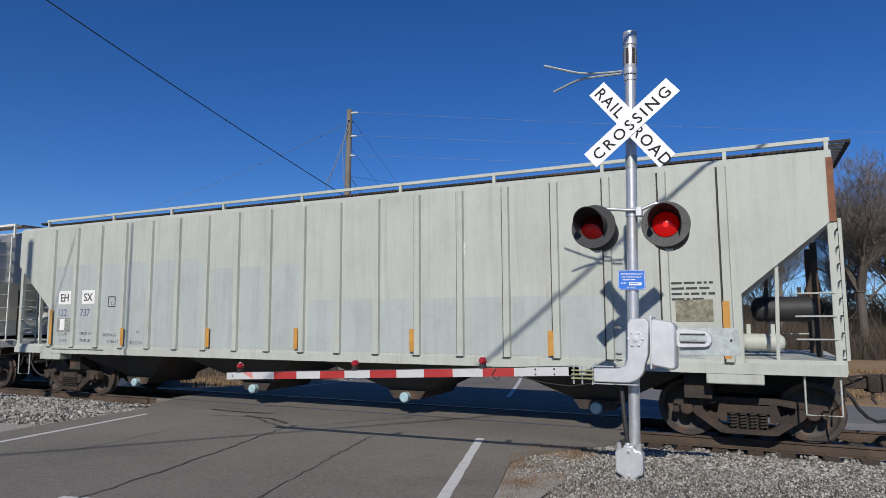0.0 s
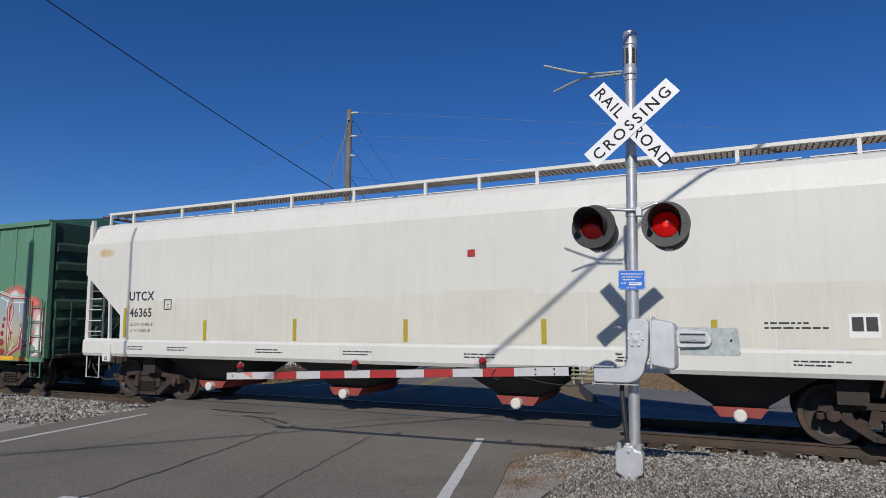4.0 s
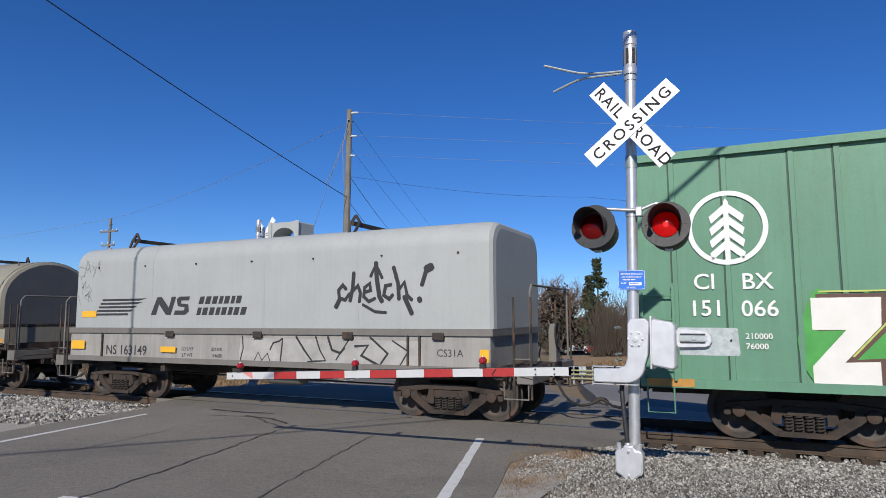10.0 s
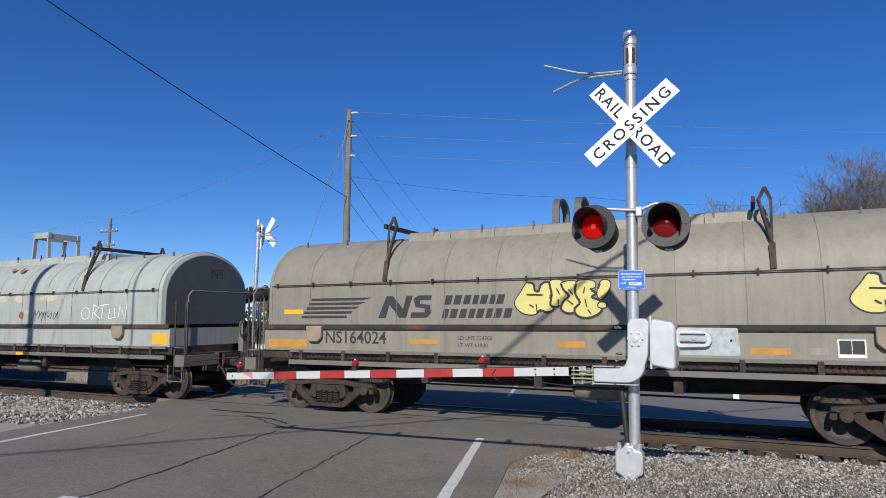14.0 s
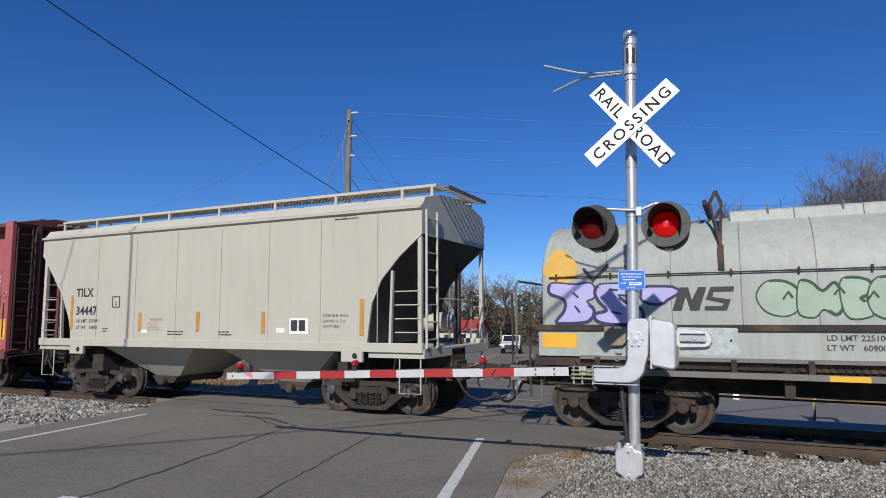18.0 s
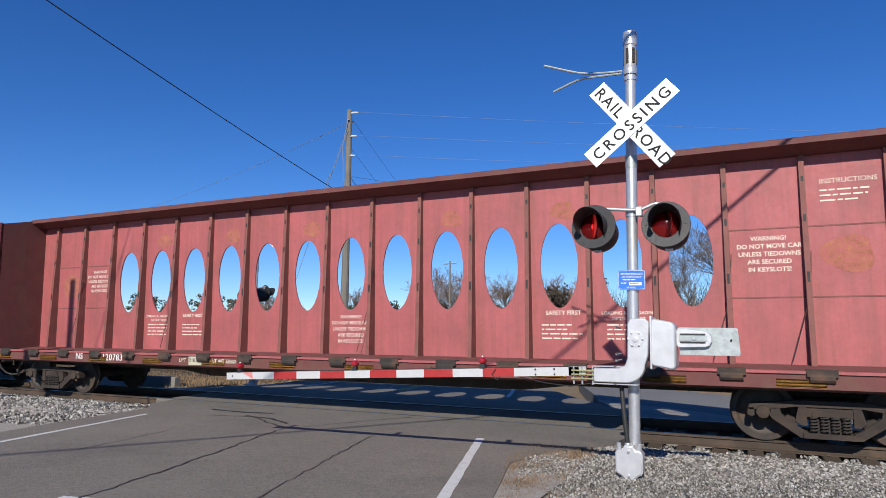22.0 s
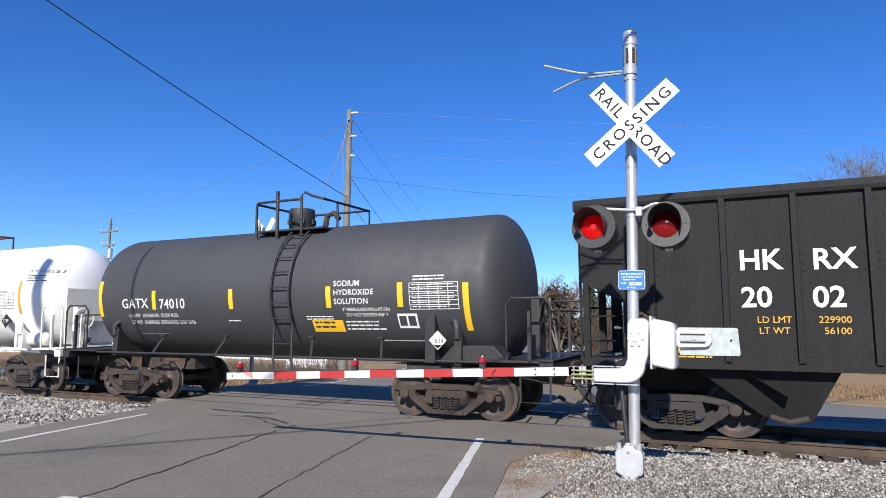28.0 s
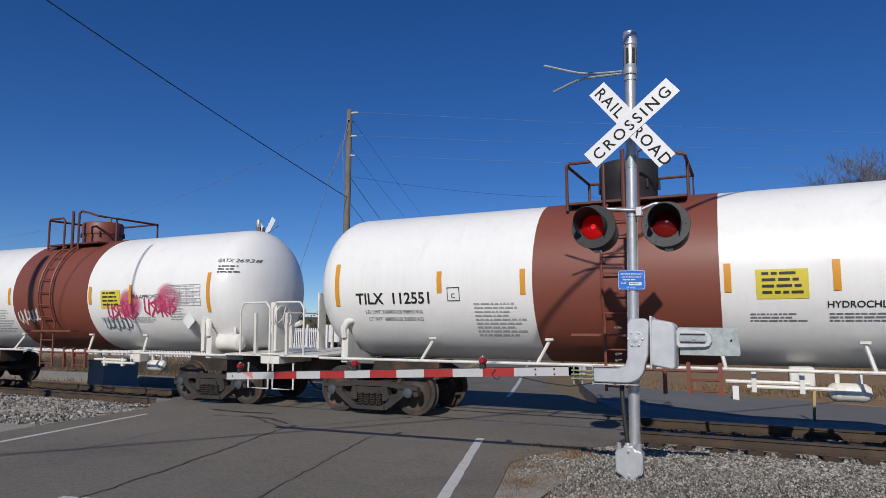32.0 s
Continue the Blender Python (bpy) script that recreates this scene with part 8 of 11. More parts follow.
def coil_under(car, L, body_mat, dark, z_floor, end):
    part("center_sill", Build().box(-L / 2 - end, L / 2 + end, -0.36, 0.36, 0.66, z_floor), dark, car, smooth=0)
    for s in (-1, 1):
        xe = s * (L / 2 + end)
        part("end_sill", Build().box(min(xe - s * 0.3, xe), max(xe - s * 0.3, xe), -1.45, 1.45, z_floor - 0.28, z_floor - 0.02), body_mat, car, bevel=0.01)
        g = Build()
        for i in range(8):
            xx = xe - s * (0.02 + i * 0.085)
            g.box(xx - 0.018, xx + 0.018, -1.42, -0.5, z_floor - 0.02, z_floor + 0.01)
        part("end_grating", g, dark, car, "grated end step", smooth=0)
        for y in (-1.40, 1.40):
            for d in (0.04, 0.36):
                part("corner_post", Build().beam((xe - s * d, y, z_floor - 0.55), (xe - s * d, y, z_floor + 1.25), 0.04, 0.025), dark, car, "flat steel corner post", bevel=0.006)
            for k in range(1):
                part("rung", Build().tube([(xe - s * 0.04, y, z_floor + 0.15 + 0.4 * k), (xe - s * 0.36, y, z_floor + 0.15 + 0.4 * k)], 0.013, 6), body_mat, car)
            part("step", Build().tube([(xe - s * 0.1, y, z_floor - 0.25), (xe - s * 0.1, y, 0.50), (xe - s * 0.55, y, 0.50), (xe - s * 0.55, y, z_floor - 0.25)], 0.016, 6), body_mat, car)
        part("end_handrail", Build().tube([(xe - s * 0.08, -1.3, z_floor), (xe - s * 0.08, -1.3, z_floor + 1.35), (xe - s * 0.08, -1.2, z_floor + 1.47), (xe - s * 0.08, 1.2, z_floor + 1.47), (xe - s * 0.08, 1.3, z_floor + 1.35), (xe - s * 0.08, 1.3, z_floor)], 0.022, 8), body_mat, car, "bent pipe rail across the end")
        coupler(car, xe, s, 0.72)
    wheel_in(car, L / 2 + end - 0.12, 0.75, z_floor + 0.55, 0.3, dark)
    part("brake_stand", Build().box(L / 2 + end - 0.3, L / 2 + end - 0.14, 0.6, 0.9, z_floor - 0.05, z_floor + 0.75), body_mat, car, bevel=0.01)
    for x in (-2.6, -0.4, 1.9):
        part("crossbearer", Build().box(x - 0.07, x + 0.07, -1.4, 1.4, 0.72, z_floor), dark, car, smooth=0)
    air_tank(car, 0.6, -0.85, 0.68, 1.05, 0.19, body_mat)
    pipe = Build().tube([(-L / 2, -1.0, 0.78), (-2, -1.05, 0.72), (2, -1.05, 0.72), (L / 2, -1.0, 0.8)], 0.02, 6)
    part("brake_pipe", pipe, dark, car)
    part("brake_rod", Build().tube([(-L / 2 + 2, -0.5, 0.62), (L / 2 - 2, -0.5, 0.55)], 0.018, 6), dark, car)


HOOD_GREY = mat("hood_grey", (0.352, 0.372, 0.365), 0.62, dirt=0.15, vary=0.04, scale=0.8, fine=30, bump=0.05, stain=(0.30, 0.29, 0.27), amount=0.15, stain_scale=(5, 5, 0.35))
SILL_GREY = mat("sill_grey", (0.17, 0.16, 0.145), 0.6, dirt=0.5, vary=0.08, scale=1.5, bump=0.08, stain=(0.16, 0.14, 0.12), amount=0.3, stain_scale=(4, 4, 0.8))
HOOD_TAN = mat("hood_tan", (0.262, 0.246, 0.198), 0.6, dirt=0.4, vary=0.07, scale=0.7, fine=30, bump=0.06, stain=(0.14, 0.12, 0.085), amount=0.32, stain_scale=(4, 4, 0.4))
HOOD_PALE = mat("hood_pale", (0.37, 0.40, 0.375), 0.6, dirt=0.45, vary=0.06, scale=0.7, fine=30, bump=0.06, stain=(0.27, 0.25, 0.2), amount=0.2, stain_scale=(4, 4, 0.4))
TROUGH_GREY = mat("trough_grey", (0.31, 0.30, 0.28), 0.6, dirt=0.55, vary=0.08, scale=1.5, bump=0.08, stain=(0.18, 0.16, 0.135), amount=0.3, stain_scale=(4, 4, 0.8))
MARK = mat("mark_black", (0.035, 0.035, 0.04), 0.6, vary=0.1, bump=0)

# light grey hood with square shoulders
c = car_root("light grey coil car with a square-shouldered hood and scrawls", -65.5, "coil car", "coil_car")
sect = hood_section(1.45, 1.72, 3.75, 0.46)
hood = part("hood", hood_sweep([(-5.80, 1.2), (-5.78, 0.5), (-5.72, 0.15), (-5.62, 0.0), (5.50, 0.0), (5.60, 0.15), (5.66, 0.5), (5.68, 1.2)], sect, 1.75), HOOD_GREY, c, "light grey steel hood", smooth=25)
part("hood_rim", Build().box(-5.86, 5.68, -1.50, 1.50, 1.60, 1.73), SILL_GREY, hood, smooth=0)
for x in (-3.0, 0.4, 2.8):
    s2 = [(y * 1.003 - 0.0, z + 0.002) for y, z in sect]
    b = Build()
    full = s2 + [(-y, z) for y, z in reversed(s2)]
    b.add([(x + d, y, z) for d in (-0.02, 0.02) for y, z in full], [(j, j + 1, len(full) + j + 1, len(full) + j) for j in range(len(full) - 1)])
    part("hood_seam", b, HOOD_GREY, hood)
for i in range(7):
    part("hood_stud", Build().lathe([(-1.485, 0.0), (-1.48, 0.018), (-1.42, 0.022)], "y", 8, (-4.9 + i * 1.65, 0, 3.22 - 0.012 * i)), STEEL_DARK, hood)
for x in (-4.15, 2.45):
    b = Build()
    for d in (-0.14, 0.10):
        b.beam((x, -1.30, 3.45), (x + d, -1.0, 3.95), 0.04, 0.05)
        b.beam((x + d, -1.0, 3.93), (x - 0.02, -0.98, 4.10), 0.04, 0.05)
    b.beam((x - 0.05, -1.05, 3.92), (x - 0.05, 1.05, 3.92), 0.06, 0.09)
    part("guide_bracket", b, STEEL_DARK, hood, "stacking bracket on the hood")
saddle_arc = [(-0.04 + 0.32 * math.cos(radians(a)), 3.86 + 0.22 * math.sin(radians(a))) for a in range(0, 181, 20)]
part("lifting_loop", Build().prism([(-0.36, 3.68), (-0.48, 3.68), (-0.46, 4.18), (-0.42, 4.21), (0.34, 4.21), (0.38, 4.18), (0.40, 3.68), (0.28, 3.68)] + saddle_arc, -0.30, 0.30, "y"), HOOD_GREY, hood, "arched lifting saddle", smooth=25)
for x in (-0.44, 0.36):
    part("saddle_plate", Build().box(x - 0.05, x + 0.05, -0.325, -0.30, 3.68, 4.23), HOOD_GREY, hood, "flat end plate of the saddle", bevel=0.008)
part("trough_side", Build().box(-5.82, 5.62, -1.46, 1.46, 0.98, 1.60), TROUGH_GREY, c, "grey trough side", smooth=0)
for s in (-1, 1):
    part("side_sill", Build().box(-5.85, 5.66, s * 1.46 - 0.04, s * 1.46 + 0.04, 0.92, 1.04), SILL_GREY, c, smooth=0)
for x in (-4.62, 3.95, 4.2):
    part("side_rib", Build().box(x - 0.02, x + 0.02, -1.50, -1.46, 1.02, 1.62), STEEL_DARK, c, smooth=0)
for x in (-2.3, 0.3, 2.6, 4.6):
    part("hood_lock", Build().box(x - 0.12, x + 0.12, -1.53, -1.46, 1.52, 1.66), STEEL_DARK, c, bevel=0.015)
coil_under(c, 11.5, SILL_GREY, STEEL_DARK, 1.05, 0.65)
slogan(c, -4.72, -1.455, 2.03, 0.98, MARK)
lettering("NS 163149", -4.50, -1.466, 1.09, 0.23, MARK, c, bold=0.012)
for x0, x1, z0, z1, yy in ((-5.74, -5.24, 1.20, 1.41, -1.50), (-2.58, -2.10, 1.17, 1.30, -1.50), (5.42, 5.60, 1.12, 1.36, -1.47), (-5.46, -4.92, 1.99, 2.14, -1.456)):
    plate(x0, x1, z0, z1, yy, REFLECT_YELLOW, c, label="amber reflective plate")
lettering("CS31A", 4.55, -1.466, 1.22, 0.14, MARK, c)
for t, x, z in (("LD LMT", -1.95, 1.22), ("LT WT", -1.93, 1.08), ("221400", -1.05, 1.22), ("64600", -1.0, 1.08)):
    lettering(t, x, -1.466, z, 0.08, INK, c)
tag = Build()
for st, wd in (([(2.52, 2.52), (2.44, 2.60), (2.34, 2.50), (2.36, 2.34), (2.50, 2.30), (2.60, 2.42)], 0.075), ([(2.36, 2.30), (2.28, 2.16)], 0.10), ([(2.70, 2.84), (2.68, 2.55), (2.62, 2.28)], 0.085), ([(2.66, 2.46), (2.80, 2.58), (2.86, 2.44), (2.84, 2.26)], 0.075),
               ([(2.94, 2.44), (3.10, 2.48), (3.08, 2.62), (2.96, 2.54), (2.94, 2.36), (3.06, 2.26), (3.20, 2.32)], 0.07), ([(3.22, 3.02), (3.24, 2.70), (3.30, 2.36), (3.36, 2.26)], 0.10), ([(3.10, 2.76), (3.22, 3.0), (3.36, 2.72)], 0.07),
               ([(3.56, 2.58), (3.44, 2.56), (3.40, 2.38), (3.52, 2.30), (3.60, 2.38)], 0.075), ([(3.62, 2.92), (3.72, 2.60), (3.74, 2.30)], 0.085), ([(3.74, 2.48), (3.86, 2.62), (3.92, 2.36), (4.02, 2.28)], 0.075), ([(3.86, 2.34), (4.02, 2.02)], 0.10),
               ([(4.34, 2.86), (4.24, 2.56)], 0.09), ([(4.18, 2.30), (4.20, 2.26)], 0.11), ([(4.34, 2.86), (4.44, 2.90)], 0.16), ([(2.92, 2.20), (3.2, 2.06), (3.45, 2.04)], 0.06)):
    stroke(st, wd, -1.456, tag)
part("spray_paint", tag, P_BLACK, c, "black scrawl on the hood", smooth=0)
fig = Build()
rnd = random.Random(5)
for k in range(16):
    px, pz = -5.55 + rnd.uniform(0, 0.7), 2.25 + rnd.uniform(0, 1.0)
    stroke([(px, pz), (px + rnd.uniform(-.15, .15), pz + rnd.uniform(.05, .25)), (px + rnd.uniform(-.2, .2), pz + rnd.uniform(-.1, .3))], 0.012, -1.456, fig)
part("spray_paint", fig, mat("pencil_grey", (0.2, 0.2, 0.2), 0.8, bump=0), c, "thin grey pencil scribble", smooth=0)
low = Build()
low.add([(-0.25, -1.4635, 1.0), (4.3, -1.4635, 1.0), (4.2, -1.4635, 1.50), (-0.2, -1.4635, 1.52)], [(0, 1, 2, 3)])
part("spray_paint", low, mat("pale_silver", (0.36, 0.35, 0.335), 0.6, vary=0.2, scale=3, bump=0), c, "silvery sprayed field", smooth=0)
lt = Build()
for st, wd in (([(-0.15, 1.56), (-0.12, 1.3), (-0.2, 1.02)], 0.03), ([(0.95, 1.5), (0.9, 1.05)], 0.035), ([(0.62, 1.28), (0.70, 1.42), (0.86, 1.46), (0.95, 1.52)], 0.035), ([(1.3, 1.56), (1.5, 1.3), (1.72, 1.06), (1.6, 1.04)], 0.045), ([(1.72, 1.06), (2.05, 1.08), (1.9, 1.3), (1.8, 1.56)], 0.035),
               ([(2.1, 1.56), (2.2, 1.3), (2.4, 1.24), (2.5, 1.34)], 0.05), ([(2.3, 1.1), (2.6, 1.5)], 0.03), ([(2.75, 1.38), (3.05, 1.4), (2.9, 1.2), (3.3, 1.02)], 0.05), ([(3.1, 1.56), (3.5, 1.25), (3.3, 1.0)], 0.04), ([(3.6, 1.5), (3.95, 1.3), (3.75, 1.0)], 0.03), ([(0.2, 1.05), (0.3, 1.22), (0.4, 1.05), (0.55, 1.2), (0.62, 1.05)], 0.022)):
    stroke(st, wd, -1.4655, lt)
part("spray_paint", lt, P_BLACK, c, "black outlined sprayed letters", smooth=0)
trucks(c, (-4.41, 4.60), TRUCK_BROWN, TRUCK_BROWN)


def barrel_coil(label, centre, hood_mat, end_mat, bracket):
    """A coil car with a barrel hood in ten panels."""
    c = car_root(label, centre, "coil car", "coil_car")
    sect = [(-1.45, 1.80), (-1.45, 2.55)] + [(-1.45 * math.cos(radians(a)), 2.55 + 1.10 * math.sin(radians(a))) for a in range(9, 91, 9)]
    hood = part("hood", hood_sweep([(-6.38, 0.9), (-6.34, 0.25), (-6.24, 0.0), (6.02, 0.0), (6.12, 0.25), (6.16, 0.9)], sect, 1.8), hood_mat, c, "barrel-shaped steel hood", smooth=30)
    for s, x in ((-1, -6.385), (1, 6.165)):
        full = sect + [(-y, z) for y, z in reversed(sect)]
        b = Build()
        b.add([(x, y * 0.90, 1.8 + (z - 1.8) * 0.945) for y, z in full], [tuple(range(len(full)))])
        part("hood_end", b, end_mat, hood, "dark flat end of the hood", smooth=0)
    full = [(y * 1.004, z + 0.004) for y, z in sect]
    full = full + [(-y, z) for y, z in reversed(full)]
    for k in range(13):
        x = -6.25 + k * 1.022
        b, n = Build(), len(full)
        w = 0.03 if k in (0, 12) else 0.006
        b.add([(x + d, y * (1 + 0.002 * (w > 0.02)), z) for d in (-w, w) for y, z in full], [(j, j + 1, n + j + 1, n + j) for j in range(n - 1)])
        part("hood_seam", b, hood_mat if w > 0.02 else SILL_GREY, hood)
    part("hood_bar", Build().tube([(-6.2, -1.485, 2.62), (6.05, -1.485, 2.62)], 0.012, 6), STEEL_DARK, hood)
    for k in range(14):
        part("bar_clip", Build().box(-6.09 + k * 0.92, -6.06 + k * 0.92, -1.50, -1.44, 2.58, 2.67), STEEL_DARK, hood, smooth=0)
    for x in (-3.45, 3.34):
        b = Build()
        for s in (-1, 1):
            b.beam((x, s * 1.36, 3.05), (x - 0.15, s * 1.02, 3.80), 0.04, 0.05)
            b.beam((x, s * 1.36, 3.05), (x + 0.03, s * 1.02, 3.80), 0.04, 0.05)
            b.beam((x - 0.15, s * 1.02, 3.78), (x - 0.05, s * 1.0, 3.99), 0.04, 0.05)
            b.beam((x + 0.03, s * 1.02, 3.78), (x - 0.05, s * 1.0, 3.99), 0.04, 0.05)
            b.beam((x, s * 1.46, 2.66), (x, s * 1.38, 3.06), 0.09, 0.03)
        b.beam((x - 0.22, -1.08, 3.80), (x - 0.22, 1.08, 3.80), 0.06, 0.09)
        part("stacking_bracket", b, STEEL_DARK, hood, "triangular stacking bracket")
    if bracket == "loops":
        for x in (-0.28, 0.14):
            part("lifting_loop", arch(x, 0.42, 3.58, 4.0, 0.26, 0.07), end_mat, hood, "arched lifting loop")
    else:
        b = Build()
        for s in (-1, 1):
            for y in (-0.45, 0.45):
                b.beam((s * 0.36 + 0.0, y, 3.62), (s * 0.30 + 0.02, y, 4.40), 0.10, 0.05)
            b.beam((s * 0.30 + 0.02, -0.45, 4.36), (s * 0.30 + 0.02, 0.45, 4.36), 0.05, 0.16)
        for y in (-0.45, 0.45):
            b.box(-0.32, 0.36, y - 0.05, y + 0.05, 4.30, 4.46)
        part("lifting_frame", b, hood_mat, hood, "trapezoid lifting frame on top")
    crown = [(-0.74, 3.44), (-0.70, 3.66), (-0.64, 3.69), (0.64, 3.69), (0.70, 3.66), (0.74, 3.44)]
    for k in range(7):
        part("crown_plate", Build().prism(crown, -3.30 + k * 0.945, -2.365 + k * 0.945), hood_mat, hood, "flat raised plate along the crown", smooth=0)
    for k in range(12):
        x = -5.9 + k * 1.05
        z = 3.60 if abs(x) < 3.25 else 3.46
        part("crown_clip", Build().box(x, x + 0.03, -0.72, -0.69, z, z + 0.16), end_mat, hood, smooth=0)
    part("trough_side", Build().box(-6.42, 6.46, -1.44, 1.44, 1.28, 1.80), hood_mat, c, "trough side", smooth=0)
    part("hood_rim", Build().box(-6.42, 6.46, -1.49, 1.49, 1.72, 1.81), STEEL_DARK, c, smooth=0)
    for s in (-1, 1):
        part("walkway_edge", Build().box(-5.7, 6.4, s * 1.50 - 0.03, s * 1.50 + 0.03, 1.00, 1.09), SILL_GREY, c, smooth=0)
        part("walkway_edge", Build().box(-5.7, 6.4, s * 1.47 - 0.03, s * 1.47 + 0.03, 1.24, 1.30), SILL_GREY, c, smooth=0)
        g = Build()
        for k in range(2):
            for i in range(120):
                x = -5.7 + i * 0.1
                g.beam((x, s * 1.48, 1.08), (x + (0.1 if k else -0.1), s * 1.46, 1.25), 0.006, 0.014, (0, 1, 0))
        part("walkway_mesh", g, STEEL_DARK, c, "expanded metal mesh", smooth=0)
        for i in range(12):
            x = -5.4 + i * 1.03
            part("bracket", Build().prism([(s * 1.40, 1.30), (s * 1.52, 1.28), (s * 1.52, 1.02), (s * 1.40, 1.02)], x - 0.04, x + 0.04), STEEL_DARK, c, smooth=0)
    for x in (-5.09, 4.75):
        part("hood_lock", Build().prism([(x - 0.19, 1.78), (x + 0.19, 1.78), (x + 0.19, 1.55), (x + 0.1, 1.46), (x - 0.1, 1.46), (x - 0.19, 1.55)], -1.53, -1.44, "y"), mat("lock_brown", (0.30, 0.24, 0.17), 0.7, vary=0.2), c, bevel=0.02)
    coil_under(c, 12.8, SILL_GREY, STEEL_DARK, 1.12, 0.55)
    part("deck", Build().box(-6.5, 6.5, -1.4, 1.4, 1.12, 1.29), STEEL_DARK, c, smooth=0)
    trucks(c, (-5.03, 5.08), TRUCK_BROWN, TRUCK_BROWN)
    return c


END_SLATE = mat("end_slate", (0.10, 0.105, 0.11), 0.6, dirt=0.4, vary=0.12, scale=1.2, stain=(0.16, 0.13, 0.1), amount=0.25)
P_LEMON = mat("spray_lemon", (0.66, 0.59, 0.20), 0.6, vary=0.07, scale=2, bump=0)
c = barrel_coil("tan-grey barrel-hood coil car with yellow bubble letters", -80.6, HOOD_TAN, END_SLATE, "loops")
slogan(c, -5.2, -1.455, 1.94, 0.92, MARK)
lettering("NS164024", -4.86, -1.446, 1.44, 0.25, MARK, c, bold=0.012)
for x0, x1, z0, z1 in ((-6.3, -5.3, 1.33, 1.50), (-2.9, -2.3, 1.44, 1.53), (0.0, 0.45, 1.42, 1.53), (2.95, 3.5, 1.36, 1.46), (5.7, 6.4, 1.30, 1.42)):
    plate(x0, x1, z0, z1, -1.44, DULL_ORANGE, c, label="amber reflective plate")
plate(-5.9, -5.4, 2.02, 2.12, -1.453, REFLECT_YELLOW, c, "label_plate", "small yellow notice plate")
plate(3.74, 3.98, 1.37, 1.47, -1.44, TROUGH_GREY, c, "label_plate", "pale notice plate")
plate(4.1, 4.45, 1.34, 1.60, -1.44, LETTER_WHITE, c, "label_panel", "white panel")
for i in range(2):
    plate(4.12 + 0.16 * i, 4.27 + 0.16 * i, 1.39, 1.585, -1.446, INK, c, "label_field", t=0.002)
lettering("LD LMT 224200", -1.9, -1.446, 1.53, 0.075, INK, c)
lettering("LT WT 61800", -1.9, -1.446, 1.40, 0.075, INK, c)
lettering("CS307", 5.55, -1.446, 1.50, 0.11, MARK, c)
haze_car = c
sc = Build()
rnd = random.Random(61)
for k in range(12):
    px, pz, r0 = 5.35 + 0.085 * (k % 6) + rnd.uniform(-0.02, 0.02), 2.30 + 0.17 * (k // 6), rnd.uniform(0.03, 0.06)
    stroke([(px + r0 * math.cos(1.1 * j), 0.36 + pz + r0 * 1.3 * math.sin(1.1 * j + rnd.uniform(-0.4, 0.4))) for j in range(rnd.randint(3, 6))], 0.012, -1.462, sc)
part("spray_paint", sc, P_BLACK, c, "thin black scrawl", smooth=0)

c = barrel_coil("pale green-grey barrel-hood coil car with coloured scrawls", -96.3, HOOD_PALE, END_SLATE, "frame")
lettering("NS 165042", -4.80, -1.446, 1.45, 0.23, MARK, c, bold=0.025, spacing=1.05)
lettering("LD LMT 225100", -2.1, -1.446, 1.58, 0.085, MARK, c, bold=0.02)
lettering("LT WT   60900", -2.1, -1.446, 1.44, 0.085, MARK, c, bold=0.02)
lettering("NS", -0.35, -0.0, 3.0, 0.26, MARK, c).matrix_basis = pose(6.43, -0.2, 2.95, 0, 0, 90)
for x0, x1, z0, z1, m in ((-6.35, -5.75, 1.42, 1.66, REFLECT_YELLOW), (5.9, 6.4, 1.34, 1.6, REFLECT_YELLOW), (-2.1, -1.6, 1.0, 1.08, REFLECT_YELLOW), (0.9, 1.4, 1.0, 1.08, REFLECT_YELLOW)):
    plate(x0, x1, z0, z1, -1.44 if z0 > 1.2 else -1.53, m, c, label="amber reflective plate")
mk = Build()
for pts in ([(-4.2, 2.03), (-4.08, 2.40), (-3.95, 2.40), (-3.9, 2.2), (-3.8, 2.40), (-3.68, 2.40), (-3.8, 2.03), (-3.93, 2.03), (-3.99, 2.25), (-4.06, 2.03)], [(-3.72, 2.03), (-3.4, 2.03), (-3.34, 2.2), (-3.6, 2.24), (-3.58, 2.32), (-3.3, 2.32), (-3.28, 2.4), (-3.62, 2.4), (-3.7, 2.2), (-3.45, 2.14), (-3.46, 2.1), (-3.72, 2.1)]):
    mk.add([(a, -1.455, z) for a, z in pts], [tuple(range(len(pts)))])
part("owner_mark", mk, MARK, c, "bold dark slanted sign", smooth=0)
P_LILAC = mat("spray_lilac", (0.42, 0.40, 0.68), 0.6, vary=0.08, bump=0)
P_AMBER = mat("spray_amber", (0.68, 0.40, 0.08), 0.6, vary=0.08, bump=0)
P_LEAF = mat("spray_leaf", (0.33, 0.42, 0.33), 0.6, vary=0.1, bump=0)
P_NAVY = mat("spray_navy", (0.03, 0.03, 0.10), 0.6, vary=0.1, bump=0)
P_DEEP = mat("spray_deep_green", (0.02, 0.07, 0.04), 0.6, vary=0.1, bump=0)


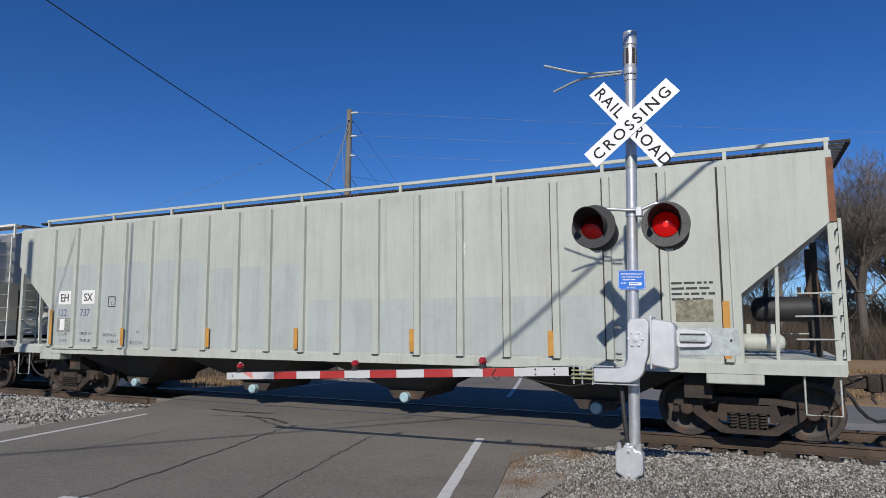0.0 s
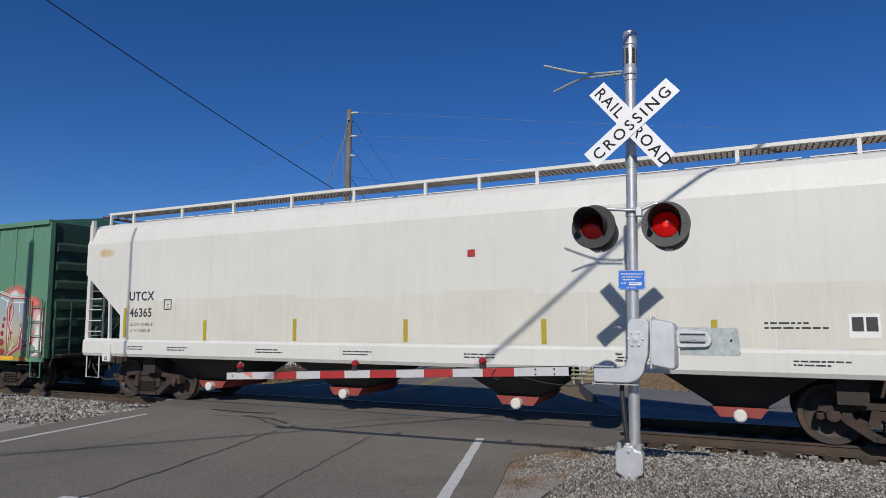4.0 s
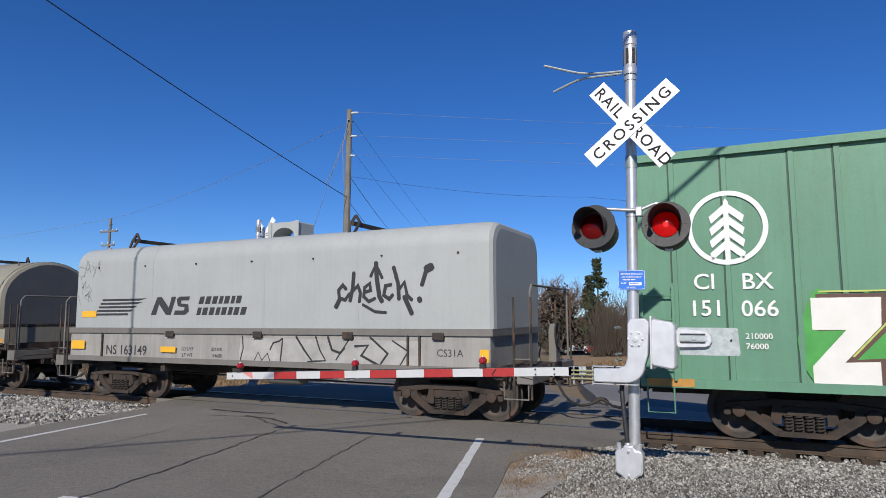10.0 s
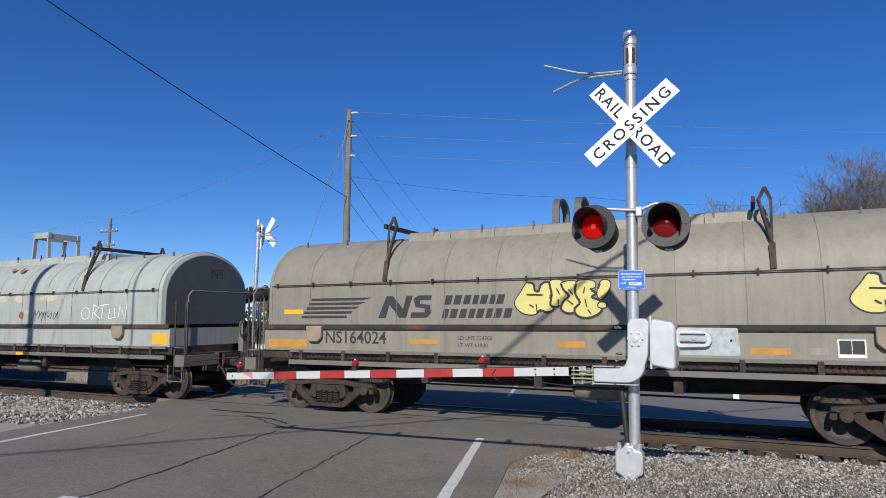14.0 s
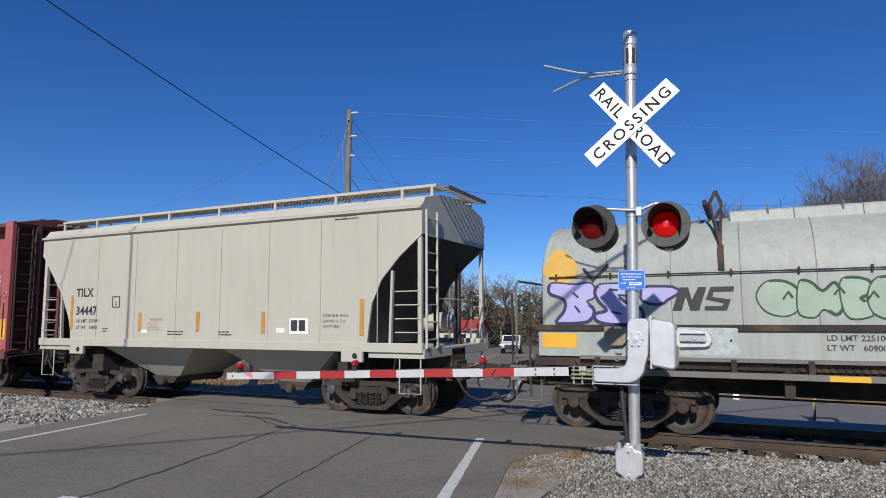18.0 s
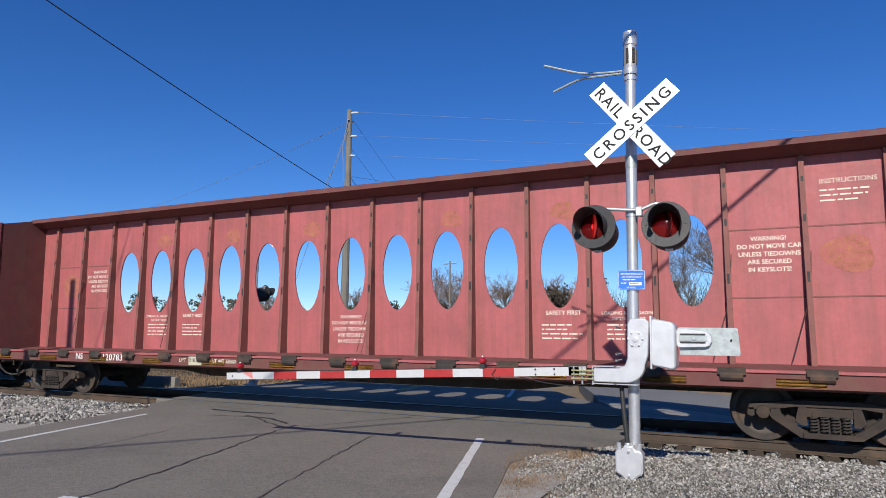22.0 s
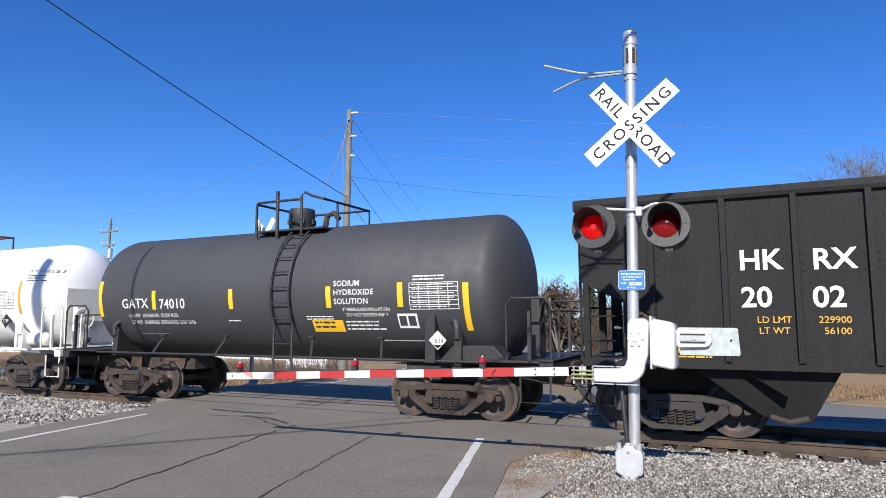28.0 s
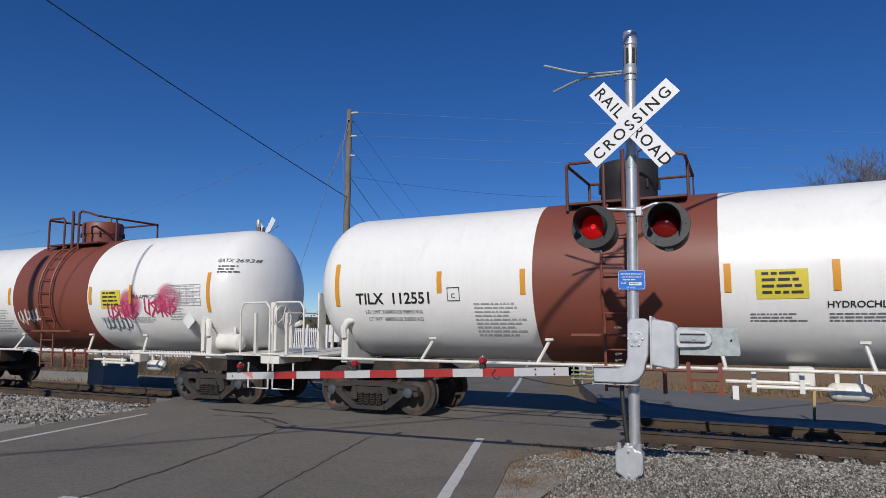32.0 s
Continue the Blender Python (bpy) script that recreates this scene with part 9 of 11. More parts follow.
SWOLLEN = [[(0.10, 0.98), (0.02, 0.75), (-0.10, 0.35), (0.02, 0.05), (0.20, 0.0), (0.30, 0.12), (0.42, 0.05), (0.52, 0.2), (0.46, 0.5), (0.50, 0.8), (0.42, 1.0), (0.32, 0.92), (0.28, 0.72), (0.22, 0.75), (0.20, 0.95)],
           [(0.46, 1.0), (0.62, 1.03), (0.72, 0.75), (0.70, 0.25), (0.62, 0.3), (0.56, 0.22), (0.46, 0.28), (0.48, 0.6)],
           [(0.64, 0.95), (0.80, 1.0), (0.90, 0.9), (0.86, 0.65), (0.92, 0.3), (0.88, 0.08), (0.72, 0.02), (0.62, 0.15), (0.66, 0.4), (0.74, 0.55), (0.66, 0.75)],
           [(0.86, 0.95), (1.0, 1.02), (1.12, 0.95), (1.12, 0.8), (1.04, 0.75), (1.14, 0.62), (1.08, 0.5), (1.22, 0.35), (1.2, 0.05), (1.02, -0.12), (0.86, -0.05), (0.82, 0.15), (0.9, 0.35), (0.84, 0.6)],
           [(1.22, 0.98), (1.34, 0.95), (1.32, 0.7), (1.22, 0.45), (1.16, 0.6)], [(1.18, 0.32), (1.27, 0.32), (1.27, 0.2), (1.18, 0.2)]]
for x0, kx in ((-0.66, 1.16), (4.42, 1.22)):
    throw_up(haze_car, SWOLLEN, x0, 1.99, kx, 0.56, P_LEMON, P_BLACK, -1.456, 0.02, "yellow swollen letter outlined in black")
    for st in ([(0.10, 0.62), (0.34, 0.60)], [(0.24, 0.30), (0.25, 0.12)], [(0.56, 0.78), (0.60, 0.62)], [(0.58, 0.45), (0.58, 0.32)], [(1.02, 0.12), (1.06, 0.0)], [(0.72, 0.42), (0.80, 0.30)], [(0.98, 0.80), (0.96, 0.64)], [(0.98, 0.45), (1.0, 0.22)], [(0.74, 0.75), (0.80, 0.6)], [(0.14, 0.3), (0.2, 0.22)]):
        part("spray_paint", stroke([(x0 + a * kx, 1.99 + q * 0.56) for a, q in st], 0.022, -1.472, Build()), P_BLACK, haze_car, "black inner line", smooth=0)
throw_up(c, [[(-0.12, 1.05), (0.3, 1.0), (0.6, 1.02), (0.64, 0.68), (0.5, 0.55), (0.64, 0.3), (0.52, 0.0), (0.1, -0.05), (-0.05, 0.0), (0.1, 0.3), (0.1, 0.6), (-0.16, 0.78)],
             [(0.75, 0.98), (1.1, 1.0), (1.38, 1.0), (1.32, 0.72), (1.05, 0.72), (1.2, 0.5), (1.45, 0.3), (1.42, -0.02), (1.0, -0.08), (0.7, 0.0), (0.65, 0.2), (0.85, 0.3), (0.72, 0.55), (0.66, 0.8)]],
         -6.05, 1.86, 0.95, 0.62, P_LILAC, P_NAVY, -1.457, 0.028, "lilac swollen letter outlined in navy")
for st in ([(0.28, 0.78), (0.36, 0.66)], [(0.30, 0.42), (0.38, 0.26)], [(0.92, 0.86), (1.05, 0.84)], [(0.95, 0.26), (1.1, 0.2)]):
    part("spray_paint", stroke([(-6.05 + a * 0.95, 1.86 + q * 0.62) for a, q in st], 0.035, -1.463, Build()), P_NAVY, c, smooth=0)
spray(c, [blob(-4.42, 2.30, 0.60, 0.30, 22, 16, 0.14)], P_LILAC, P_NAVY, -1.457, 0.045, "lilac sprayed blot")
spray(c, [blob(-6.0, 2.78, 0.55, 0.62, 3)], P_AMBER, None, -1.452, label="amber sprayed blot")
throw_up(c, [[(0.1, 0.95), (-0.02, 0.6), (0.08, 0.2), (0.3, 0.08), (0.46, 0.3), (0.46, 0.7), (0.32, 0.95)], [(0.48, 0.95), (0.44, 0.5), (0.46, 0.12), (0.62, 0.05), (0.72, 0.25), (0.86, 0.1), (0.94, 0.4), (0.86, 0.9), (0.72, 0.7), (0.6, 0.92)],
             [(0.94, 0.98), (0.92, 0.4), (1.0, 0.02), (1.22, 0.08), (1.2, 0.35), (1.12, 0.5), (1.24, 0.65), (1.2, 0.95)], [(1.3, 0.98), (1.2, 0.6), (1.24, 0.15), (1.45, -0.02), (1.62, 0.15), (1.52, 0.4), (1.64, 0.7), (1.52, 0.98)],
             [(1.66, 1.02), (1.62, 0.4), (1.7, 0.0), (1.86, 0.05), (2.0, -0.12), (2.2, 0.05), (2.12, 0.35), (2.0, 0.5), (2.16, 0.75), (2.0, 1.0), (1.84, 0.85)], [(2.2, 0.7), (2.3, 0.75), (2.34, 0.6), (2.26, 0.5)]],
         -2.95, 1.90, 1.17, 0.58, P_LEAF, P_DEEP, -1.457, 0.022, "pale green swollen letter outlined in dark green")
for px, pz in ((-2.62, 2.2), (-1.96, 2.25), (-1.55, 2.18), (-1.08, 2.2), (-0.62, 2.3)):
    part("spray_paint", stroke([(px, pz), (px + 0.07, pz + 0.1), (px + 0.12, pz + 0.02)], 0.03, -1.47, Build()), P_DEEP, c, smooth=0)
CREAM_PATCH = mat("cream_patch", (0.52, 0.49, 0.37), 0.7, vary=0.12, scale=6, bump=0)
for k, (px, pz, w, h) in enumerate(((0.0, 2.5, 0.5, 0.2), (0.75, 2.5, 0.35, 0.24), (2.0, 2.5, 0.7, 0.18), (1.1, 2.12, 0.3, 0.12))):
    spray(c, [blob(px, pz, w, h, 70 + k, 16, 0.16)], CREAM_PATCH, None, -1.4525, name="paint_patch", label="cream repainted patch")
sc = Build()
rnd = random.Random(12)
for k in range(8):
    j = [rnd.uniform(-0.06, 0.06) for _ in range(6)]
    stroke([(1.42 + 0.13 * k + j[0], 2.0 + j[1]), (1.5 + 0.13 * k, 2.16 + j[2]), (1.54 + 0.13 * k + j[3], 2.06), (1.48 + 0.13 * k, 1.94 + j[4])], 0.017, -1.456, sc)
stroke([(-5.6, 2.75), (-5.45, 2.55), (-5.2, 2.8)], 0.05, -1.458, sc)
part("spray_paint", sc, P_BLACK, c, "thin black scrawl", smooth=0)
chalk = Build()
stroke([(3.5 + 0.16 * math.cos(a), 2.08 + 0.15 * math.sin(a)) for a in [0.5 * k for k in range(13)]], 0.02, -1.456, chalk)
for st in ([(3.75, 1.92), (3.8, 2.3), (4.0, 2.22), (3.8, 2.1), (4.05, 1.94)], [(4.1, 1.95), (4.15, 2.28)], [(4.05, 2.28), (4.35, 2.3)], [(4.4, 2.2), (4.35, 1.95), (4.6, 1.98), (4.55, 2.2)], [(4.7, 1.95), (4.75, 2.25), (4.95, 1.95), (5.0, 2.3)]):
    stroke(st, 0.026, -1.456, chalk)
part("spray_paint", chalk, LETTER_WHITE, c, "chalky white scrawl", smooth=0)
RUST_SPOT = mat("rust_spot", (0.28, 0.12, 0.045), 0.85, vary=0.3, scale=8)
for bx, bz, w in ((-0.1, 3.32, 0.16), (0.35, 3.30, 0.2), (0.9, 2.05, 0.2)):
    ang = math.acos(min(1, max(0, 1.0))) if bz < 2.55 else math.asin(min(1, (bz - 2.55) / 1.2))
    yy = -1.45 * math.cos(ang) - 0.012
    spray(c, [blob(bx, 0, w, w, int(bz * 10))], RUST_SPOT, None, 0, name="rust_spot").matrix_basis = pose(0, yy, bz, -math.degrees(ang))

# ---- smaller tan hopper ----
TILE_CREAM = mat("warm_grey_paint", (0.475, 0.458, 0.395), 0.55, dirt=0.16, vary=0.04, scale=0.6, fine=25, bump=0.04, stain=(0.36, 0.31, 0.23), amount=0.16, stain_scale=(5, 5, 0.35))
c = car_root("warm grey two-bay covered hopper with curved dark end openings", -110.5)
top = [(-1.6, 3.98), (-1.66, 4.02), (-1.66, 4.06), (-1.56, 4.10), (-1.45, 4.26), (-0.7, 4.42), (-0.3, 4.45)]
stations = [(-5.66, 3.60), (-5.20, 3.05), (-4.78, 2.50), (-4.50, 1.95), (-4.42, 1.66), (-4.40, 1.42), (4.38, 1.42), (4.40, 1.66), (4.48, 2.21), (4.70, 2.68), (5.08, 3.10), (5.58, 3.52)]
part("body", shell(stations, top, 1.6), TILE_CREAM, c, "smooth warm grey body", smooth=14)
for s in (-1, 1):
    part("side_sill", Build().box(-5.6, 5.6, s * 1.58 - 0.05, s * 1.58 + 0.05, 1.28, 1.46), TILE_CREAM, c, bevel=0.01)
    for x in (-4.1, 4.05):
        part("jacking_pad", Build().box(x - 0.25, x + 0.25, s * 1.6 - 0.04, s * 1.6 + 0.04, 1.08, 1.42), TILE_CREAM, c, bevel=0.015)
        part("pad_hole", Build().lathe([(s * 1.645, 0.0), (s * 1.65, 0.06)], "y", 14, (x + 0.08, 0, 1.2)), BLACK, c)
roof_walk(c, -5.8, 5.6, [-5.75, -4.44, -2.77, -1.78, -0.13, 1.54, 3.19, 4.82, 5.5], 4.60, 0.98, TILE_CREAM, WALK_STEEL, 0.02)
hatches(c, -5.2, 5.2, 6, 4.44, TILE_CREAM)
for x in (-1.95, 1.95):
    funnel(c, x, 1.75, 1.42, 1.5, TILE_CREAM, STEEL_DARK, STEEL_DARK, 0.48)
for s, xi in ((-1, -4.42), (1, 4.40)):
    # near-black sheet over the cream slope: the opening's shade as colour
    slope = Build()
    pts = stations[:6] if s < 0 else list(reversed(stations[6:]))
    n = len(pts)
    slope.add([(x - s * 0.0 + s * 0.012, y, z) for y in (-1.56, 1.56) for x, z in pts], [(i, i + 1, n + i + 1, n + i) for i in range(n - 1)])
    part("slope_sheet", slope, SHADE_DARK, c, "sloping end sheet coloured as deep shade")
    end_frame(c, s * 5.62, s, 1.36, 1.58, TILE_CREAM, 2.9, xi, 2.7, 4, STEEL_DARK, 4.10)
air_tank(c, 5.0, 0.3, 1.85, 0.8, 0.2, TILE_CREAM)
wheel_in(c, 5.74, 0.45, 2.2, 0.28, STEEL_DARK)
for x, z0, z1 in ((-4.38, 1.68, 2.54), (-1.92, 1.66, 2.09), (-0.07, 1.65, 2.09), (1.80, 1.62, 2.08), (4.26, 1.6, 2.31)):
    plate(x - 0.05, x + 0.05, z0, z1, -1.604, DULL_ORANGE, c, "reflector", "orange reflective strip")
for t, x, z, h in (("TILX", -4.24, 2.50, 0.215), ("34447", -4.22, 2.05, 0.215), ("LD LMT  233000", -4.18, 1.86, 0.08), ("LT WT    53000", -4.18, 1.70, 0.08)):
    lettering(t, x, -1.606, z, h, INK, c, bold=0.035 if h > 0.2 else 0.015, spacing=1.06)
SEAM_GREY = mat("seam_grey", (0.36, 0.345, 0.30), 0.65, vary=0.2, scale=1.5, stain=(0.26, 0.23, 0.18), amount=0.25)
FADED_RED = mat("faded_red_print", (0.50, 0.30, 0.27), 0.65, vary=0.15, scale=12, bump=0)
for k in range(7):
    x = -3.46 + 1.345 * k
    part("panel_seam", Build().prism([(x - 0.011, -1.601), (x + 0.011, -1.601), (x + 0.006, -1.607), (x - 0.006, -1.607)], 1.47, 3.95, "z"), SEAM_GREY, c, "welded sheet joint", smooth=0)
lettering("WARNING", -1.60, -1.606, 1.90, 0.065, FADED_RED, c)
bars(4, -1.66, -1.606, 1.86, 0.44, 0.20, FADED_RED, c, seed=83)
plate(-1.86, -1.66, 1.60, 1.69, -1.604, LETTER_WHITE, c, "label_plate", "small white plate")
square_mark(c, -2.89, 2.23, 0.25, INK, "C")
plate(2.50, 2.98, 1.62, 1.94, -1.604, LETTER_WHITE, c, "label_panel", "white panel")
for i in range(2):
    plate(2.54 + 0.20 * i, 2.70 + 0.20 * i, 1.68, 1.90, -1.609, INK, c, "label_field", t=0.002)
plate(2.15, 2.38, 1.64, 1.74, -1.604, LETTER_WHITE, c, "label_plate", "white plate")
for t, x, z in (("EXW 10-8  H 9-3", 3.34, 1.96), ("EW 9-8  H 15-0", 3.34, 1.85), ("CU FT 3281", 3.34, 1.74)):
    lettering(t, x, -1.606, z, 0.06, INK, c)
for x, z, w in ((-3.2, 1.72, 0.2), (-1.0, 1.66, 0.55), (0.55, 1.66, 0.4), (3.6, 4.0, 0.7)):
    bars(2, x, -1.606, z, w, 0.12, INK, c, seed=int(80 + 3 * x))
trucks(c, (-4.02, 4.10), TRUCK_BROWN, CAP_BLUE)

# ---- red centre-beam car ----
BEAM_RED = mat("faded_red_paint", (0.41, 0.105, 0.11), 0.6, dirt=0.65, vary=0.12, scale=0.9, fine=14, bump=0.08, stain=(0.20, 0.075, 0.055), amount=0.34, stain_scale=(4, 4, 0.5))
POST_RED = mat("rusty_red_post", (0.235, 0.083, 0.07), 0.75, dirt=0.5, vary=0.2, scale=3, stain=(0.12, 0.07, 0.05), amount=0.4, stain_scale=(4, 4, 1))
SILL_RED = mat("dirty_red_sill", (0.155, 0.046, 0.043), 0.75, dirt=0.5, vary=0.15, scale=2, stain=(0.13, 0.08, 0.05), amount=0.4, stain_scale=(3, 3, 2))
FADED_INK = mat("faded_cream_paint", (0.78, 0.69, 0.58), 0.7, vary=0.1, scale=8, bump=0, stain=(0.42, 0.13, 0.12), amount=0.2, stain_scale=(9, 9, 9))
RUST_WASH = mat("ochre_rust", (0.36, 0.135, 0.075), 0.8, vary=0.35, scale=5, second=(0.40, 0.11, 0.105), spread=0.12)
c = car_root("red centre-beam lumber car, empty, with oval openings", -128.98, "lumber car", "lumber_car")


def oval_panel(x0, x1, z0, z1, cx, cz, a, h, y, t):
    """A plate with an oval hole."""
    b, n = Build(), 32
    out, hole = [], []
    for k in range(n):
        an = 2 * math.pi * k / n
        hole.append((cx + a * math.cos(an) * (1 - 0.10 * max(0, -math.sin(an)) ** 2), cz + h * math.sin(an)))
        dx, dz = math.cos(an), math.sin(an)
        k1 = min(((x1 - cx) if dx > 0 else (cx - x0)) / max(1e-6, abs(dx)), ((z1 - cz) if dz > 0 else (cz - z0)) / max(1e-6, abs(dz)))
        out.append((cx + dx * k1, cz + dz * k1))
    for corner in ((x0, z0), (x1, z0), (x1, z1), (x0, z1)):
        i = min(range(n), key=lambda q: (out[q][0] - corner[0]) ** 2 + (out[q][1] - corner[1]) ** 2)
        out[i] = corner
    ring = lambda i, j: [(i * n + k, i * n + (k + 1) % n, j * n + (k + 1) % n, j * n + k) for k in range(n)]
    b.add([(p[0], yy, p[1]) for yy in (y, y + t) for p in hole + out], ring(0, 1) + ring(2, 0) + ring(3, 2) + ring(1, 3))
    return b


step = 1.196
posts = [-9.04 + step * k for k in range(-1, 17)]
for k in range(len(posts) - 1):
    x0, x1 = posts[k], posts[k + 1]
    if k < 2 or k > 14:
        b = Build().box(x0, x1, -0.17, -0.14, 1.12, 4.62)
    else:
        b = oval_panel(x0, x1, 1.12, 4.62, (x0 + x1) / 2, 2.93, 0.37 - 0.01 * (k % 2), 0.82, -0.17, 0.03)
    p = part("web_panel", b, BEAM_RED, c, "faded red steel panel", smooth=0)
    if k < 2 or k > 14:
        for z in (2.25, 3.42):
            part("panel_seam", Build().box(x0, x1, -0.176, -0.17, z - 0.012, z + 0.012), POST_RED, p, smooth=0)
    if k in (3, 5, 7, 10, 12):
        spray(p, [blob((x0 + x1) / 2 + 0.1, 4.0, 0.5, 0.35, k)], RUST_WASH, None, -0.1712, name="rust_patch")
part("web_panel", Build().box(-11.0, posts[0], -0.17, -0.14, 1.12, 4.62), BEAM_RED, c, smooth=0)
part("web_panel", Build().box(posts[-1], 11.0, -0.17, -0.14, 1.12, 4.62), BEAM_RED, c, smooth=0)
spray(c, [blob(-9.6, 2.85, 0.75, 0.7, 4)], RUST_WASH, None, -0.172, name="rust_patch", label="ochre rusty patch")
spray(c, [blob(9.5, 2.95, 0.8, 0.6, 5)], RUST_WASH, None, -0.172, name="rust_patch", label="ochre rusty patch")
for x in posts:
    part("web_post", Build().prism([(-0.17, 1.12), (-0.42, 1.12), (-0.26, 4.62), (-0.17, 4.62)], x - 0.042, x + 0.042), POST_RED, c, "rusty tapered post", smooth=0)
    part("web_post", Build().prism([(-0.138, 1.12), (-0.03, 1.12), (-0.05, 4.62), (-0.138, 4.62)], x - 0.03, x + 0.03), POST_RED, c, smooth=0)
    for z in (2.55, 3.5, 4.15):
        part("post_slot", Build().box(x - 0.02, x + 0.02, -0.42 + (z - 1.12) * 0.048 - 0.006, -0.42 + (z - 1.12) * 0.048 + 0.02, z - 0.11, z + 0.11), BLACK, c, smooth=0)
    part("winch", Build().tube([(x - 0.16, -1.50, 1.04), (x + 0.16, -1.50, 1.04)], 0.075, 10), STEEL_DARK, c, "cable winch under the deck edge")
    part("winch_bracket", Build().box(x - 0.20, x + 0.20, -1.55, -1.38, 1.06, 1.16), STEEL_DARK, c, smooth=0)
    if posts.index(x) in (1, 4, 9, 15, 16):
        part("tie_cable", Build().tube([(x + 0.06, -0.30, 3.0), (x + 0.02, -0.36, 2.3), (x - 0.30, -0.36, 1.2)], 0.007, 5), STEEL_DARK, c)
part("top_chord", Build().prism([(-0.60, 4.74), (-0.60, 4.83), (-0.54, 4.86), (0.54, 4.86), (0.60, 4.83), (0.60, 4.74), (0.30, 4.62), (-0.30, 4.62)], -11.0, 11.0), SILL_RED, c, "rusty red top chord", smooth=20)
part("deck", Build().prism([(-1.42, 1.06), (-0.4, 1.14), (0.4, 1.14), (1.42, 1.06), (1.42, 1.0), (-1.42, 1.0)], -11.25, 11.25), SILL_RED, c, "red steel deck", smooth=0)
for s in (-1, 1):
    part("side_sill", Build().prism([(s * 1.42, 1.12), (s * 1.50, 1.12), (s * 1.50, 0.88), (s * 1.42, 0.84)], -11.25, 11.25), SILL_RED, c, smooth=0)
    part("deck_edge", Build().box(-11.2, 11.2, s * 1.47 - 0.06, s * 1.47 + 0.06, 1.10, 1.14), BEAM_RED, c, smooth=0)
    for x in [-10.7 + 1.9 * k for k in range(12)]:
        plate(x, x + 0.65, 0.90, 1.02, -1.504, DULL_ORANGE, c, label="worn orange reflective strip")
part("fish_belly", Build().prism([(-6.5, 0.86), (-4.0, 0.55), (4.0, 0.55), (6.5, 0.86)], -0.35, 0.35, "y"), STEEL_DARK, c, smooth=0)
part("center_sill", Build().box(-11.3, 11.3, -0.33, 0.33, 0.66, 1.0), STEEL_DARK, c, smooth=0)
for s in (-1, 1):
    xi, xo = s * 10.93, s * 11.27
    bk = part("bulkhead", Build().box(min(xi, xi + s * 0.05), max(xi, xi + s * 0.05), -1.46, 1.46, 1.12, 4.62), SILL_RED, c, "rust-stained steel bulkhead", smooth=0)
    for y in (-1.45, 1.45):
        part("bulkhead_edge", Build().box(min(xi, xo), max(xi, xo), y - 0.05, y + 0.05, 1.06, 4.66), BEAM_RED, bk, smooth=0)
        plate(min(xi, xo) + 0.06, max(xi, xo) - 0.06, 1.4, 1.95, (y - 0.05) if y < 0 else y + 0.055, REFLECT_YELLOW, bk)
        part("lock_rod", Build().tube([((xi + xo) / 2, y - 0.07, 1.45), ((xi + xo) / 2, y - 0.07, 2.4)], 0.014, 6), STEEL_DARK, bk)
        part("lock_eye", Build().lathe([(y - 0.056, 0.03), (y - 0.075, 0.045), (y - 0.075, 0.10), (y - 0.056, 0.13)], "y", 16, ((xi + xo) / 2, 0, 2.62)), BEAM_RED, bk)
    for y in (-0.75, 0.0, 0.75):
        part("bulkhead_post", Build().box(min(xi + s * 0.06, xo), max(xi + s * 0.06, xo), y - 0.07, y + 0.07, 1.06, 4.62), SILL_RED, bk, smooth=0)
    for z in (1.3, 2.2, 3.0, 3.8, 4.58):
        part("bulkhead_beam", Build().box(min(xi + s * 0.06, xi + s * 0.25), max(xi + s * 0.06, xi + s * 0.25), -1.4, 1.4, z - 0.05, z + 0.05), SILL_RED, bk, smooth=0)
    part("bulkhead_cap", Build().prism([(-1.5, 4.62), (1.5, 4.62), (0.35, 4.86), (-0.35, 4.86)], min(xi, xo), max(xi, xo)), SILL_RED, bk, smooth=0)
    ladder(c, xo + s * 0.02, -1.36, -0.95, 1.1, 4.5, 9, STEEL_DARK, "end_ladder", axis="y")
    part("step", Build().tube([(s * 11.15, -1.5, 0.88), (s * 11.15, -1.5, 0.48), (s * 10.75, -1.5, 0.48), (s * 10.75, -1.5, 0.88)], 0.016, 6), SILL_RED, c)
    coupler(c, s * 11.32, s, 0.70)
plate(-11.25, -10.98, 3.38, 3.66, -1.504, LETTER_WHITE, c, "label_panel", "white outlined panel")
plate(-11.22, -11.01, 3.41, 3.63, -1.509, BEAM_RED, c, "label_field")
lettering("C", -11.15, -1.515, 3.45, 0.1, LETTER_WHITE, c)
lettering("NS", -7.40, -1.506, 0.95, 0.16, LETTER_WHITE, c, bold=0.015)
lettering("120783", -6.42, -1.506, 0.94, 0.165, LETTER_WHITE, c, bold=0.015, spacing=1.1)
for mx in (-1, 1):
    for words, x, z, hh in ((("WARNING!", "DO NOT MOVE CAR", "UNLESS TIEDOWNS", "ARE SECURED", "IN KEYSLOTS!"), -8.44 if mx < 0 else 8.35, 3.22, 0.078),
                            (("LOADING & UNLOADING", "INSTRUCTIONS"), -6.05 if mx < 0 else 6.0, 1.98, 0.062), (("SAFETY FIRST",), -4.85 if mx < 0 else 4.78, 1.98, 0.085)):
        for i, wd in enumerate(words):
            part("lettering", text_mesh(wd, hh, FADED_INK, align="CENTER", bold=0.02), FADED_INK, c, at=pose(x, -0.176, z - i * hh * 1.7))
    for x in (-6.45, -5.2):
        bars(4, x if mx < 0 else -x - 0.85, -0.176, 1.80, 0.8, 0.34, FADED_INK, c, seed=int(9 + x), fill=0.42)
